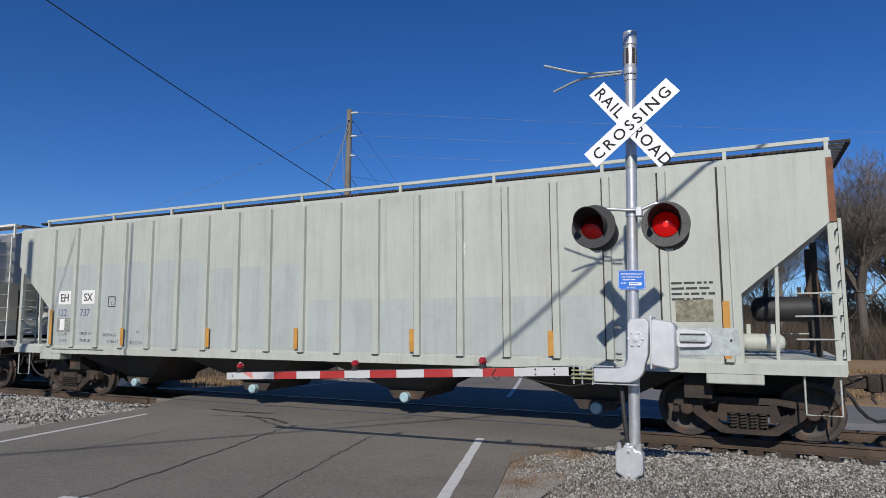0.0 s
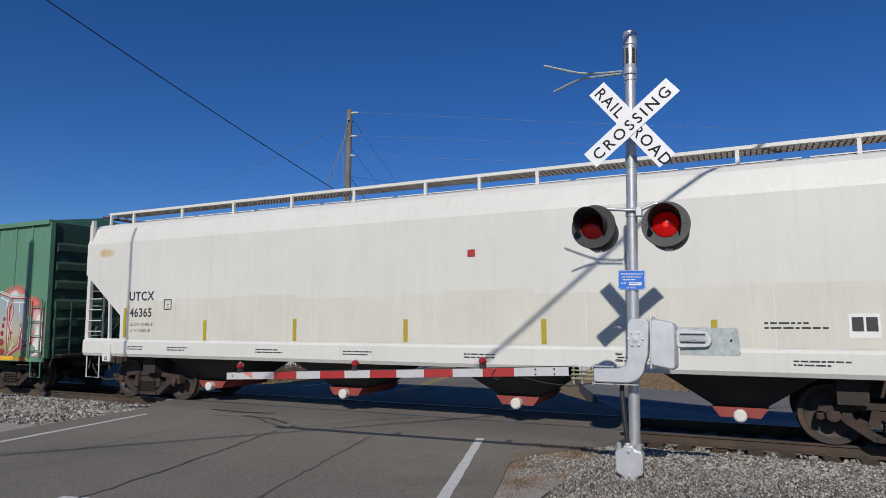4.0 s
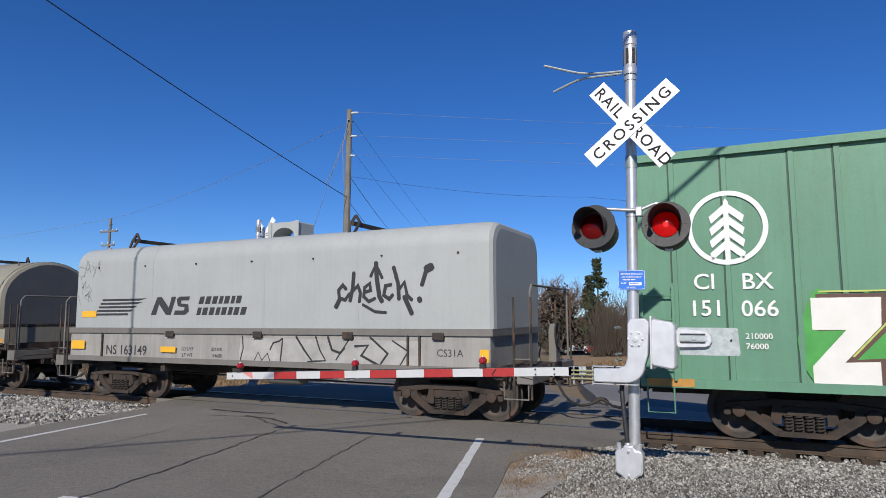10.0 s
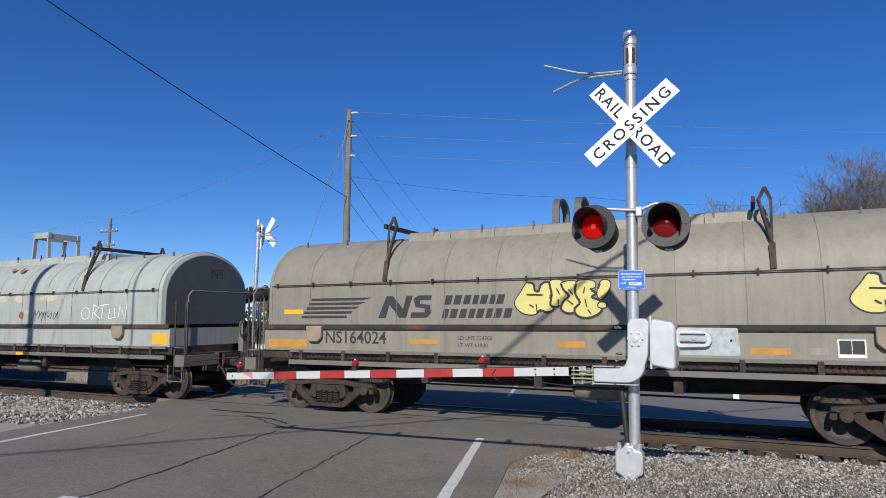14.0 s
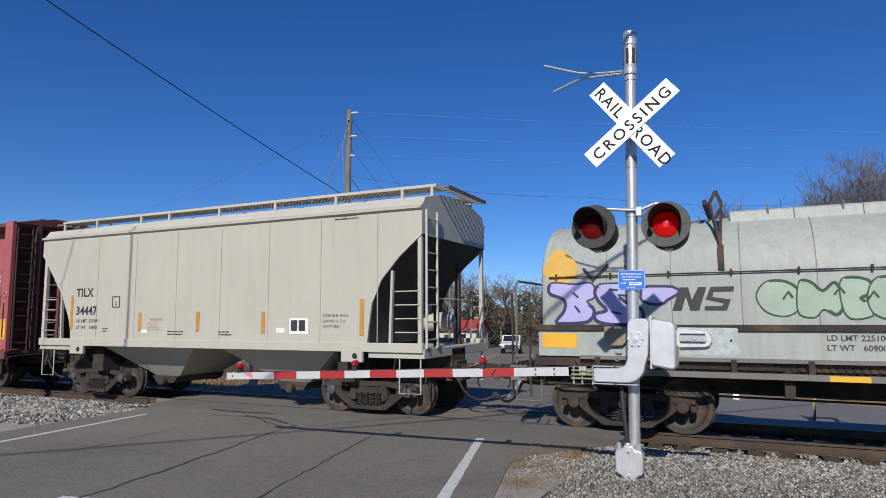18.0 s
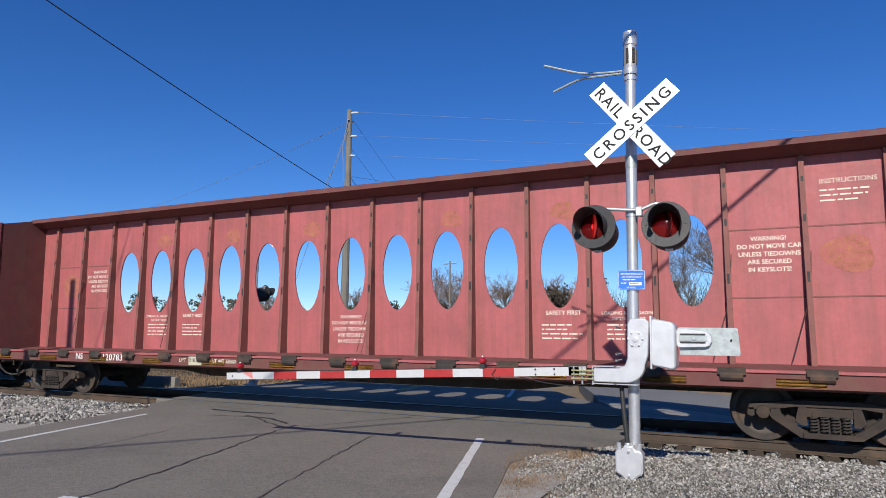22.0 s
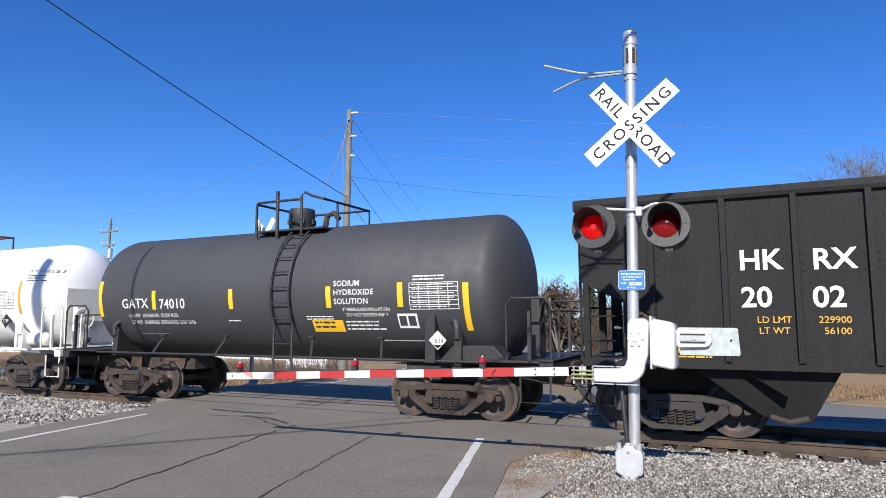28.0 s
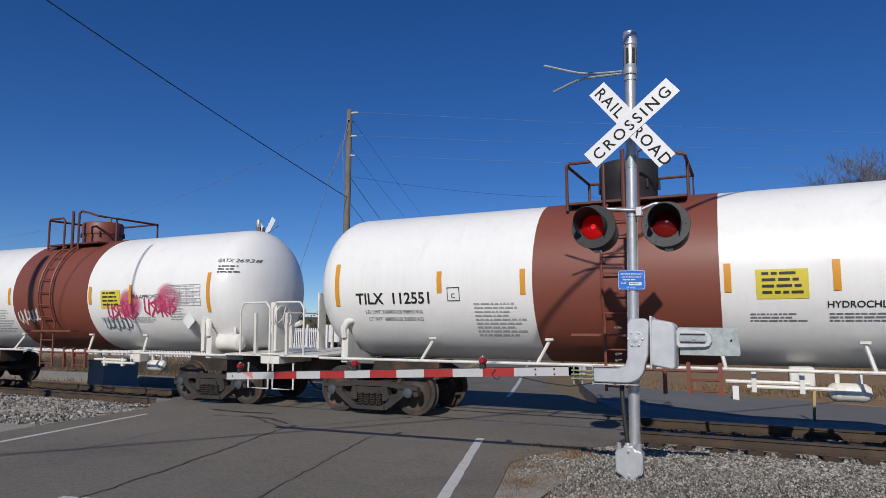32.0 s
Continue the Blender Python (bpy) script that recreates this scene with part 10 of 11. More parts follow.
for i, wd in enumerate(("WARNING!", "DO NOT MOVE CAR", "UNLESS TIEDOWNS", "ARE SECURED", "IN KEYSLOTS!")):
    part("lettering", text_mesh(wd, 0.08, FADED_INK, align="CENTER", bold=0.01), FADED_INK, c, at=pose(-0.05, -0.176, 1.93 - i * 0.135))
lettering("INSTRUCTIONS", 9.15, -0.176, 4.12, 0.085, FADED_INK, c)
bars(3, 9.15, -0.176, 4.02, 0.8, 0.26, FADED_INK, c, seed=77, fill=0.42)
X0 = -132.44 + 128.98
plate(X0 - 0.06, X0 + 0.33, 0.90, 1.09, -1.506, CREAM_PATCH, c, "label_panel", "cream stencil panel")
lettering("LMT", X0 - 0.36, -1.508, 0.965, 0.085, FADED_INK, c)
lettering("218200", X0 - 0.04, -1.513, 0.965, 0.09, INK, c, bold=0.01)
lettering("LT WT 68000", X0 + 0.66, -1.510, 0.965, 0.085, FADED_INK, c, bold=0.01)
plate(10.2, 10.42, 2.95, 3.2, -0.171, LETTER_WHITE, c, "paper_tag", "torn white tag")
trucks(c, (-8.90, 9.0), TRUCK_BROWN, TRUCK_BROWN)


# ---- black open hopper ----
HOPPER_BLACK = mat("dusty_black_paint", (0.009, 0.0095, 0.0105), 0.82, dirt=0.1, vary=0.2, scale=0.7, fine=25, bump=0.08, stain=(0.022, 0.021, 0.020), amount=0.2, stain_scale=(4, 4, 0.4))
HOPPER_BLACK.node_tree.nodes["Principled BSDF"].inputs["Specular IOR Level"].default_value = 0.42
c = car_root("black open-top hopper car with upright side posts", -148.7, "hopper car", "hopper_car")
x0, x1 = -7.05, 6.95
outline = [(-7.05, 3.80), (-7.05, 2.52), (-5.95, 1.98), (-5.90, 1.24), (5.72, 1.24), (5.78, 1.95), (6.90, 2.72), (6.95, 3.80)]
for s in (-1, 1):
    b = Build().prism(outline, s * 1.58 - 0.02, s * 1.58 + 0.02, "y")
    part("side_sheet", b, HOPPER_BLACK, c, "black riveted side sheet", smooth=0)
    part("top_chord", Build().prism([(s * 1.52, 3.74), (s * 1.66, 3.74), (s * 1.68, 3.80), (s * 1.66, 3.90), (s * 1.52, 3.90)], x0 - 0.05, x1 + 0.05), HOPPER_BLACK, c, smooth=0)
    part("side_sill", Build().box(-7.0, 6.9, s * 1.60 - 0.04, s * 1.60 + 0.04, 1.14, 1.27), HOPPER_BLACK, c, smooth=0)
    for x in (-5.9, -4.83, -3.86, -2.92, -2.0, -1.08, -0.12, 0.84, 1.77, 2.68, 3.62, 4.60, 5.66):
        part("side_post", Build().prism([(x - 0.055, s * 1.60), (x - 0.04, s * 1.68), (x + 0.04, s * 1.68), (x + 0.055, s * 1.60)], 1.26, 3.75, "z"), HOPPER_BLACK, c, smooth=0)
rivet_me = Build().lathe([(-0.012, 0.0), (-0.008, 0.014), (0.0, 0.018)], "y", 6).mesh("rivet", HOPPER_BLACK)
for x in (-5.9, -4.83, -3.86, -2.92, -2.0, -1.08, -0.12, 0.84, 1.77, 2.68, 3.62, 4.60, 5.66):
    for s in (-1, 1):
        for z in (1.35, 1.45, 2.6, 2.72, 2.84, 3.6):
            part("rivet", rivet_me, HOPPER_BLACK, c, at=pose(x + s * 0.09, -1.60, z))
for s, xe, xt in ((-1, -7.05, -5.95), (1, 6.95, 5.75)):
    pts = [(xe, 3.8), (xe, 2.55), (xt - s * 0.0, 1.95), (xt - s * 1.9, 0.75)]
    b = Build()
    b.add([(x + d, y, z) for d in (0, s * 0.02) for y in (-1.56, 1.56) for x, z in pts], [(i + k, i + 1 + k, i + 5 + k, i + 4 + k) for i in range(3) for k in (0, 8)])
    part("end_sheet", b, HOPPER_BLACK, c, "sloping end sheet", smooth=0)
    part("end_chord", Build().box(min(xe, xe + s * 0.1), max(xe, xe + s * 0.1), -1.62, 1.62, 3.72, 3.90), HOPPER_BLACK, c, smooth=0)
    xp = s * 7.05
    part("end_platform", Build().box(min(xp, xt), max(xp, xt), -1.56, 1.56, 1.10, 1.26), HOPPER_BLACK, c, smooth=0)
    for y in (-1.54, 1.54):
        part("corner_post", Build().box(xp - s * 0.08 - 0.05, xp - s * 0.08 + 0.05, y - 0.05, y + 0.05, 1.2, 3.75), HOPPER_BLACK, c, smooth=0)
        part("end_post", Build().box(xt + s * 0.35, xt + s * 0.42, y - 0.03, y + 0.03, 1.2, 2.35), HOPPER_BLACK, c, smooth=0)
        for z in (1.55, 1.95, 2.35, 2.75, 3.15, 3.5):
            part("grab_iron", Build().tube([(xp - s * 0.08, y * 1.035, z), (xp - s * 0.55, y * 1.035, z)], 0.014, 6), HOPPER_BLACK, c)
        part("step", Build().tube([(xp - s * 0.1, y, 1.1), (xp - s * 0.1, y, 0.5), (xp - s * 0.5, y, 0.5), (xp - s * 0.5, y, 1.1)], 0.016, 6), HOPPER_BLACK, c)
    for y in (-0.6, 0.6):
        part("brace", Build().beam((xp - s * 0.15, y, 1.2), (xp - s * 0.15, y, 3.7), 0.12, 0.08), HOPPER_BLACK, c)
    ladder(c, xp + s * 0.04, -1.45, -1.05, 1.2, 3.7, 8, HOPPER_BLACK, "end_ladder", axis="y")
    part("center_sill", Build().box(min(xp, s * 3.5), max(xp, s * 3.5), -0.33, 0.33, 0.66, 1.1), STEEL_DARK, c, smooth=0)
    coupler(c, xp, s, 0.70)
    part("handrail", Build().tube([(xp + s * 0.05, -1.0, 2.1), (xp + s * 0.05, 1.3, 2.1)], 0.018, 6), HOPPER_BLACK, c)
wheel_in(c, 7.15, 0.3, 2.2, 0.3, HOPPER_BLACK)
air_tank(c, 6.3, -0.2, 1.55, 0.8, 0.18, HOPPER_BLACK)
for x in (-4.2, -0.7, 2.9):
    b = Build()
    b.add([(x - 1.3, -1.5, 1.26), (x + 0.9, -1.5, 1.26), (x + 0.9, 1.5, 1.26), (x - 1.3, 1.5, 1.26), (x - 0.2, -1.2, 0.42), (x + 0.45, -1.2, 0.36), (x + 0.45, 1.2, 0.36), (x - 0.2, 1.2, 0.42)],
          [(0, 1, 5, 4), (1, 2, 6, 5), (2, 3, 7, 6), (3, 0, 4, 7), (4, 5, 6, 7)])
    d = part("discharge_bay", b, HOPPER_BLACK, c, "black discharge bay", smooth=0)
    part("door_latch", Build().tube([(x - 0.1, -1.25, 0.42), (x + 0.15, -1.3, 0.36), (x + 0.4, -1.25, 0.42)], 0.045, 8), STEEL_DARK, d)
HK_ORANGE = mat("stencil_orange", (0.68, 0.36, 0.03), 0.5, vary=0.06, bump=0)
for t, x, z, h in (("HK", -4.63, 2.64, 0.31), ("RX", -3.66, 2.62, 0.31), ("20", -4.62, 2.08, 0.31), ("02", -3.68, 2.07, 0.31), ("57", -2.74, 2.08, 0.31)):
    lettering(t, x, -1.606, z, h, LETTER_WHITE, c, bold=0.028)
for t, x, z, h in (("LD LMT", -4.42, 1.84, 0.10), ("LT WT", -4.40, 1.68, 0.10), ("229900", -3.62, 1.84, 0.10), ("56100", -3.56, 1.68, 0.10), ("EMPTY LOAD", 4.98, 1.95, 0.09), ("1/4 ADJ BLOCK", 4.92, 1.81, 0.09)):
    lettering(t, x, -1.606, z, h, HK_ORANGE, c)
for t, z in (("EXW 10-7  H 12-7", 1.96), ("EW 10-7  H 10-4", 1.85), ("CU FT 3514", 1.74)):
    lettering(t, 2.84, -1.606, z, 0.065, HK_ORANGE, c)
bars(1, 4.75, -1.606, 1.33, 0.85, 0.05, HK_ORANGE, c, seed=4)
bars(1, -5.8, -1.606, 1.33, 0.85, 0.05, HK_ORANGE, c, seed=5)
bars(3, 0.0, -1.606, 1.52, 0.45, 0.16, HK_ORANGE, c, seed=6)
bars(3, 1.1, -1.606, 1.50, 0.35, 0.16, HK_ORANGE, c, seed=7)
for a, bb, z0, z1, m in ((-5.8, -5.25, 1.38, 1.58, REFLECT_YELLOW), (-2.68, -2.16, 1.38, 1.49, REFLECT_YELLOW), (-1.72, -1.42, 1.38, 1.50, LETTER_WHITE), (-0.86, -0.38, 1.38, 1.48, REFLECT_YELLOW), (1.93, 2.41, 1.38, 1.48, REFLECT_YELLOW), (5.04, 5.54, 1.36, 1.57, REFLECT_YELLOW), (4.02, 4.28, 1.46, 1.52, LETTER_WHITE), (2.92, 3.34, 1.38, 1.66, LETTER_WHITE)):
    plate(a, bb, z0, z1, -1.602, m, c, label="bright reflective plate")
for i in range(2):
    plate(2.97 + 0.18 * i, 3.11 + 0.18 * i, 1.44, 1.62, -1.607, HOPPER_BLACK, c, "label_field", t=0.002)
sc = Build()
for st in ([(0.86, 1.93), (0.92, 1.70), (1.0, 1.92), (1.04, 1.72)], [(1.10, 1.90), (1.08, 1.72)], [(1.26, 1.92), (1.14, 1.86), (1.24, 1.78), (1.16, 1.70)], [(1.30, 1.70), (1.38, 1.94), (1.44, 1.70)], [(1.32, 1.80), (1.46, 1.80)],
           [(1.50, 1.94), (1.52, 1.72), (1.64, 1.72)], [(1.62, 1.94), (1.68, 1.80), (1.78, 1.95)], [(1.68, 1.80), (1.66, 1.66)]):
    stroke(st, 0.022, -1.607, sc)
part("spray_paint", sc, LETTER_WHITE, c, "white chalk scrawl", smooth=0)
trucks(c, (-5.68, 5.65), TRUCK_GREY, TRUCK_GREY)


# ---- tank cars ----
def tank_profile(half, r, dome):
    """(x, radius) from end to end with dished ends."""
    n = 9
    left = [(-half + dome * (1 - math.cos(radians(90 * k / n))), r * math.sin(radians(90 * k / n)) ** 0.9) for k in range(n + 1)]
    return left + [(-x, q) for x, q in reversed(left)]


def curved(car, x0, x1, z0, z1, r, zc, material, name="reflector", label="", lift=0.006):
    """A thin plate laid on the tank's near flank between two heights."""
    b, n = Build(), 8
    pts = []
    for k in range(n + 1):
        z = z0 + (z1 - z0) * k / n
        a = math.asin(max(-1, min(1, (z - zc) / r)))
        pts.append((-(r + lift) * math.cos(a), zc + (r + lift) * math.sin(a)))
    b.add([(x, y, z) for x in (x0, x1) for y, z in pts], [(k, k + 1, n + 2 + k, n + 1 + k) for k in range(n)])
    return part(name, b, material, car, label)


def on_tank(me, r, zc, lift=0.01, half=0.0, dome=1.0):
    """Bends flat lettering (x, z) onto the tank's near flank, and onto its dished end where half is given."""
    full = r
    for v in me.vertices:
        if half:
            q = min(0.95, max(0.0, (abs(v.co.x) - (half - dome)) / dome))
            r = full * math.sqrt(1 - q * q) ** 0.9
        a = max(-0.98, min(0.98, (v.co.z - zc) / r))
        v.co.y = -(r + lift) * math.sqrt(1 - a * a)
    return me


def tank_text(car, body, x, z, h, r, zc, material, **kw):
    me = text_mesh(body, h, material, **kw)
    me.transform(Matrix.Translation((x, 0, z)))
    return part("lettering", on_tank(me, r, zc), material, car)


def tank_bars(car, rows, x, z, w, h, r, zc, material, seed):
    ob = bars(rows, x, 0, z, w, h, material, car, seed=seed)
    on_tank(ob.data, r, zc)
    return ob


def tank_table(car, x, z, w, h, cols, rows, r, zc, ink, paper, seed):
    """A printed test table: pale field, grid lines and bars."""
    if paper:
        curved(car, x, x + w, z - h, z, r, zc, paper, "table_panel", "printed table", 0.004)
    b = Build()
    for i in range(rows + 1):
        zz = z - h * i / rows
        b.add([(x, 0, zz - 0.006), (x + w, 0, zz - 0.006), (x + w, 0, zz + 0.006), (x, 0, zz + 0.006)], [(0, 1, 2, 3)])
    for i in range(cols + 1):
        xx = x + w * i / cols
        for k in range(6):
            za, zb = z - h * k / 6, z - h * (k + 1) / 6
            b.add([(xx - 0.006, 0, zb), (xx + 0.006, 0, zb), (xx + 0.006, 0, za), (xx - 0.006, 0, za)], [(0, 1, 2, 3)])
    ob = part("table_lines", b, ink, car, smooth=0)
    on_tank(ob.data, r, zc, 0.012)
    for i in range(rows):
        tank_bars(car, 1, x + 0.05, z - h * i / rows - h * 0.3 / rows, w * 0.9, h * 0.5 / rows, r, zc, ink, seed + i)


def tank_car(label, centre, half, r, zc, body_mat, frame_mat, frame_dark, dome, name="tank_car"):
    c = car_root(label, centre, "tank car", name)
    part("tank", Build().lathe(tank_profile(half, r, dome), "x", 72, (0, 0, zc)), body_mat, c, "welded steel tank", smooth=40)
    for s in (-1, 1):
        xe = s * (half + 0.85)
        part("stub_sill", Build().box(min(s * (half - 2.6), xe), max(s * (half - 2.6), xe), -0.34, 0.34, 0.68, 1.05), frame_dark, c, smooth=0)
        part("end_sill", Build().box(min(xe - s * 0.25, xe), max(xe - s * 0.25, xe), -1.45, 1.45, 0.98, 1.20), frame_mat, c, bevel=0.01)
        part("end_platform", Build().box(min(xe, s * (half - 0.4)), max(xe, s * (half - 0.4)), -1.45, 1.45, 1.14, 1.18), frame_mat, c, smooth=0)
        saddle = Build()
        xs = s * (half - 0.98)
        saddle.prism([(-1.35, 1.75), (-1.38, 1.05), (-0.4, 0.95), (0.4, 0.95), (1.38, 1.05), (1.35, 1.75), (0.9, 1.30), (0.0, 1.02), (-0.9, 1.30)], xs - 0.08, xs + 0.08)
        part("saddle", saddle, frame_mat, c, "cradle under the tank", bevel=0.02)
        for y in (-1, 1):
            part("saddle_neck", Build().tube([(xs, y * 1.36, 1.55), (xs + s * 0.01, y * 1.38, 1.74), (xs - s * 0.04, y * 1.34, 1.85), (xs - s * 0.16, y * 1.27, 1.90)], 0.07, 10), frame_mat, c, "rounded neck of the cradle")
        for y in (-1.42, 1.42):
            part("handrail", Build().tube([(xe - s * 0.04, y, 1.1), (xe - s * 0.04, y, 2.15), (xe - s * 0.14, y, 2.28), (xe - s * 0.75, y, 2.28), (xe - s * 0.85, y, 2.15), (xe - s * 0.85, y, 1.15)], 0.022, 8), frame_mat, c)
            part("step", Build().tube([(xe - s * 0.06, y, 1.0), (xe - s * 0.06, y, 0.46), (xe - s * 0.6, y, 0.46), (xe - s * 0.6, y, 1.0)], 0.02, 6), frame_mat, c)
            part("grab_post", Build().box(xe - s * 0.42 - 0.03, xe - s * 0.42 + 0.03, y - 0.03, y + 0.03, 1.15, 2.05), frame_mat, c, smooth=0)
        part("handrail", Build().tube([(xe - s * 0.03, -0.9, 1.15), (xe - s * 0.03, -0.9, 2.05), (xe - s * 0.03, 1.2, 2.05)], 0.02, 8), frame_mat, c)
        coupler(c, xe, s, 0.74)
    wheel_in(c, half + 0.45, -0.55, 1.95, 0.28, frame_mat)
    part("brake_box", Build().box(half + 0.25, half + 0.42, -0.75, -0.35, 1.2, 2.3), frame_mat, c, bevel=0.02)
    for y in (-1.40, 1.40):
        part("side_rail", Build().tube([(-half + 0.4, y, 1.13), (half - 0.4, y, 1.13)], 0.028, 8), frame_mat, c, "long side rail")
        for x in (-half * 0.55, -half * 0.2, half * 0.22, half * 0.52):
            lean = -0.20 if x < 0 else 0.09
            part("rail_bracket", Build().tube([(x + lean, y, 1.12), (x, y * 0.86, 1.55)], 0.03, 6), frame_mat, c)
            part("bracket_foot", Build().box(x - 0.07, x + 0.07, y * 0.90 - 0.03, y * 0.90 + 0.03, 1.53, 1.57), frame_mat, c, smooth=0)
    return c


def tank_top(c, r, zc, x, dome_r, dome_h, dome_mat, rail_mat, ladder_mat, lx, a0=0.95, a1=1.08, hi=0.62, gap=0.30):
    """Manway, platform, railing and side ladder."""
    zt = zc + r
    part("manway", Build().lathe([(zt - 0.1, dome_r), (zt + dome_h * 0.35, dome_r), (zt + dome_h * 0.4, dome_r * 1.04), (zt + dome_h * 0.9, dome_r * 1.04), (zt + dome_h, dome_r * 0.97), (zt + dome_h, 0.0)], "z", 28, (x, 0, 0)), dome_mat, c, "round manway cover")
    for k in range(8):
        a = 2 * math.pi * k / 8
        part("bolt", Build().lathe([(zt + dome_h * 0.25, 0.025), (zt + dome_h * 0.5, 0.025), (zt + dome_h * 0.5, 0.0)], "z", 8, (x + dome_r * 1.05 * math.cos(a), dome_r * 1.05 * math.sin(a), 0)), BLACK, c)
    part("platform", Build().box(x - a0, x + a1, -0.95, -0.45, zt - 0.14, zt - 0.10), rail_mat, c, smooth=0)
    part("platform", Build().box(x - a0, x + a1, 0.45, 0.95, zt - 0.14, zt - 0.10), rail_mat, c, smooth=0)
    for pts in (((x - a0, -0.95, zt - 0.25), (x - a0, -0.95, zt + hi - 0.06), (x - a0 + 0.05, -0.95, zt + hi), (x - a0 + 0.58 if gap < 0.5 else x + gap - 0.05, -0.95, zt + hi), (x - a0 + 0.66 if gap < 0.5 else x + gap, -0.95, zt + hi - 0.08), (x - a0 + 0.66 if gap < 0.5 else x + gap, -0.95, zt - 0.25)),
                ((x + gap, -0.95, zt - 0.25), (x + gap, -0.95, zt + hi + 0.08), (x + gap + 0.1, -0.95, zt + hi + 0.14), (x + a1 - 0.3, -0.95, zt + hi + 0.05), (x + a1, -0.95, zt + hi - 0.04), (x + a1, -0.4, zt + hi - 0.04), (x + a1, -0.4, zt - 0.15)),
                ((x - a0, -0.95, zt + hi - 0.03), (x - a0, 0.95, zt + hi - 0.03), (x - a0, 0.95, zt - 0.25)), ((x - a0, 0.95, zt + hi - 0.03), (x + a1, 0.95, zt + hi - 0.03), (x + a1, 0.95, zt - 0.25)), ((x + a1, 0.95, zt + hi - 0.04), (x + a1, -0.4, zt + hi - 0.04))):
        part("railing", Build().tube(pts, 0.03, 8), rail_mat, c, "bent pipe railing")
    part("rail_post", Build().tube([(x + 0.05, -0.95, zt - 0.25), (x + 0.05, -0.95, zt + 0.78)], 0.04, 8), rail_mat, c)
    b = Build()
    for d in (-0.24, 0.24):
        pts = [(lx + d, -0.75, zc + math.sqrt(max(0.01, (r + 0.1) ** 2 - 0.56)) - 0.02)]
        for a in range(60, -36, -8):
            pts.append((lx + d, -(r + 0.10) * math.cos(radians(a)), zc + (r + 0.10) * math.sin(radians(a))))
        pts += [(lx + d, -1.44, 1.62), (lx + d, -1.44, 0.72)]
        b.tube(pts, 0.026, 6)
    ob = part("ladder", b, ladder_mat, c, "curved side ladder")
    for a in list(range(62, -34, -12)):
        y, z = -(r + 0.10) * math.cos(radians(a)), zc + (r + 0.10) * math.sin(radians(a))
        part("rung", Build().tube([(lx - 0.24, y, z), (lx + 0.24, y, z)], 0.016, 6), ladder_mat, ob)
    for z in (1.4, 1.1, 0.8):
        part("rung", Build().tube([(lx - 0.24, -1.44, z), (lx + 0.24, -1.44, z)], 0.016, 6), ladder_mat, ob)


TANK_BLACK = mat("satin_black_tank", (0.042, 0.044, 0.050), 0.62, dirt=0.12, vary=0.12, scale=0.6, fine=4, bump=0.0, stain=(0.05, 0.047, 0.04), amount=0.2, stain_scale=(3, 3, 0.5))
TANK_WHITE = mat("gloss_white_tank", (0.90, 0.895, 0.87), 0.35, dirt=0.1, vary=0.02, scale=0.5, bump=0.02, stain=(0.58, 0.55, 0.5), amount=0.08, stain_scale=(3, 3, 0.4))
TANK_BROWN = mat("red_brown_band", (0.22, 0.062, 0.04), 0.5, dirt=0.3, vary=0.05, scale=1, bump=0.03, stain=(0.16, 0.05, 0.035), amount=0.15)
TANK_FRAME_W = mat("white_frame", (0.80, 0.78, 0.72), 0.5, dirt=0.3, vary=0.06, bump=0.04, stain=(0.35, 0.3, 0.24), amount=0.25, stain_scale=(3, 3, 1))
RAIL_BROWN = mat("dark_brown_rail", (0.12, 0.04, 0.032), 0.6, vary=0.15)
PRINT = mat("worn_print", (0.20, 0.20, 0.21), 0.6, vary=0.2, scale=12, bump=0)
GREY_PRINT = mat("grey_print", (0.42, 0.42, 0.43), 0.6, vary=0.1, bump=0)
STRIPE_Y = mat("tank_yellow", (0.85, 0.48, 0.02), 0.45, vary=0.04, bump=0)
STRIPE_O = mat("tank_orange", (0.72, 0.32, 0.025), 0.45, vary=0.05, bump=0)

# black insulated tank
R_, Z_ = 1.50, 2.53
c = tank_car("satin black tank car with yellow reflective stripes", -162.75, 5.60, R_, Z_, TANK_BLACK, BLACK, STEEL_DARK, 0.55)
tank_top(c, R_, Z_, -0.05, 0.30, 0.50, BLACK, BLACK, BLACK, 0.62, 0.55, 1.3, 0.55, 0.72)
part("valve", Build().tube([(0.55, 0.1, 4.05), (0.62, 0.1, 4.35), (0.8, 0.1, 4.4), (0.95, 0.1, 4.25)], 0.07, 8), STEEL_DARK, c, "top valve")
for x, z0, z1 in ((-5.05, 2.0, 2.87), (-3.19, 2.16, 2.60), (-0.81, 2.15, 2.59), (1.80, 2.15, 2.58), (3.47, 2.15, 2.62), (4.85, 1.70, 2.58)):
    curved(c, x - 0.06, x + 0.06, z0, z1, R_, Z_, STRIPE_Y, "reflector", "bright yellow strip")
for t, x, z, h in (("GATX", -4.28, 2.20, 0.235), ("74010", -3.02, 2.18, 0.235), ("SODIUM", 1.93, 2.58, 0.118), ("HYDROXIDE", 1.93, 2.40, 0.118), ("SOLUTION", 1.93, 2.22, 0.118)):
    tank_text(c, t, x, z, h, R_, Z_, LETTER_WHITE, bold=0.008, spacing=1.04)
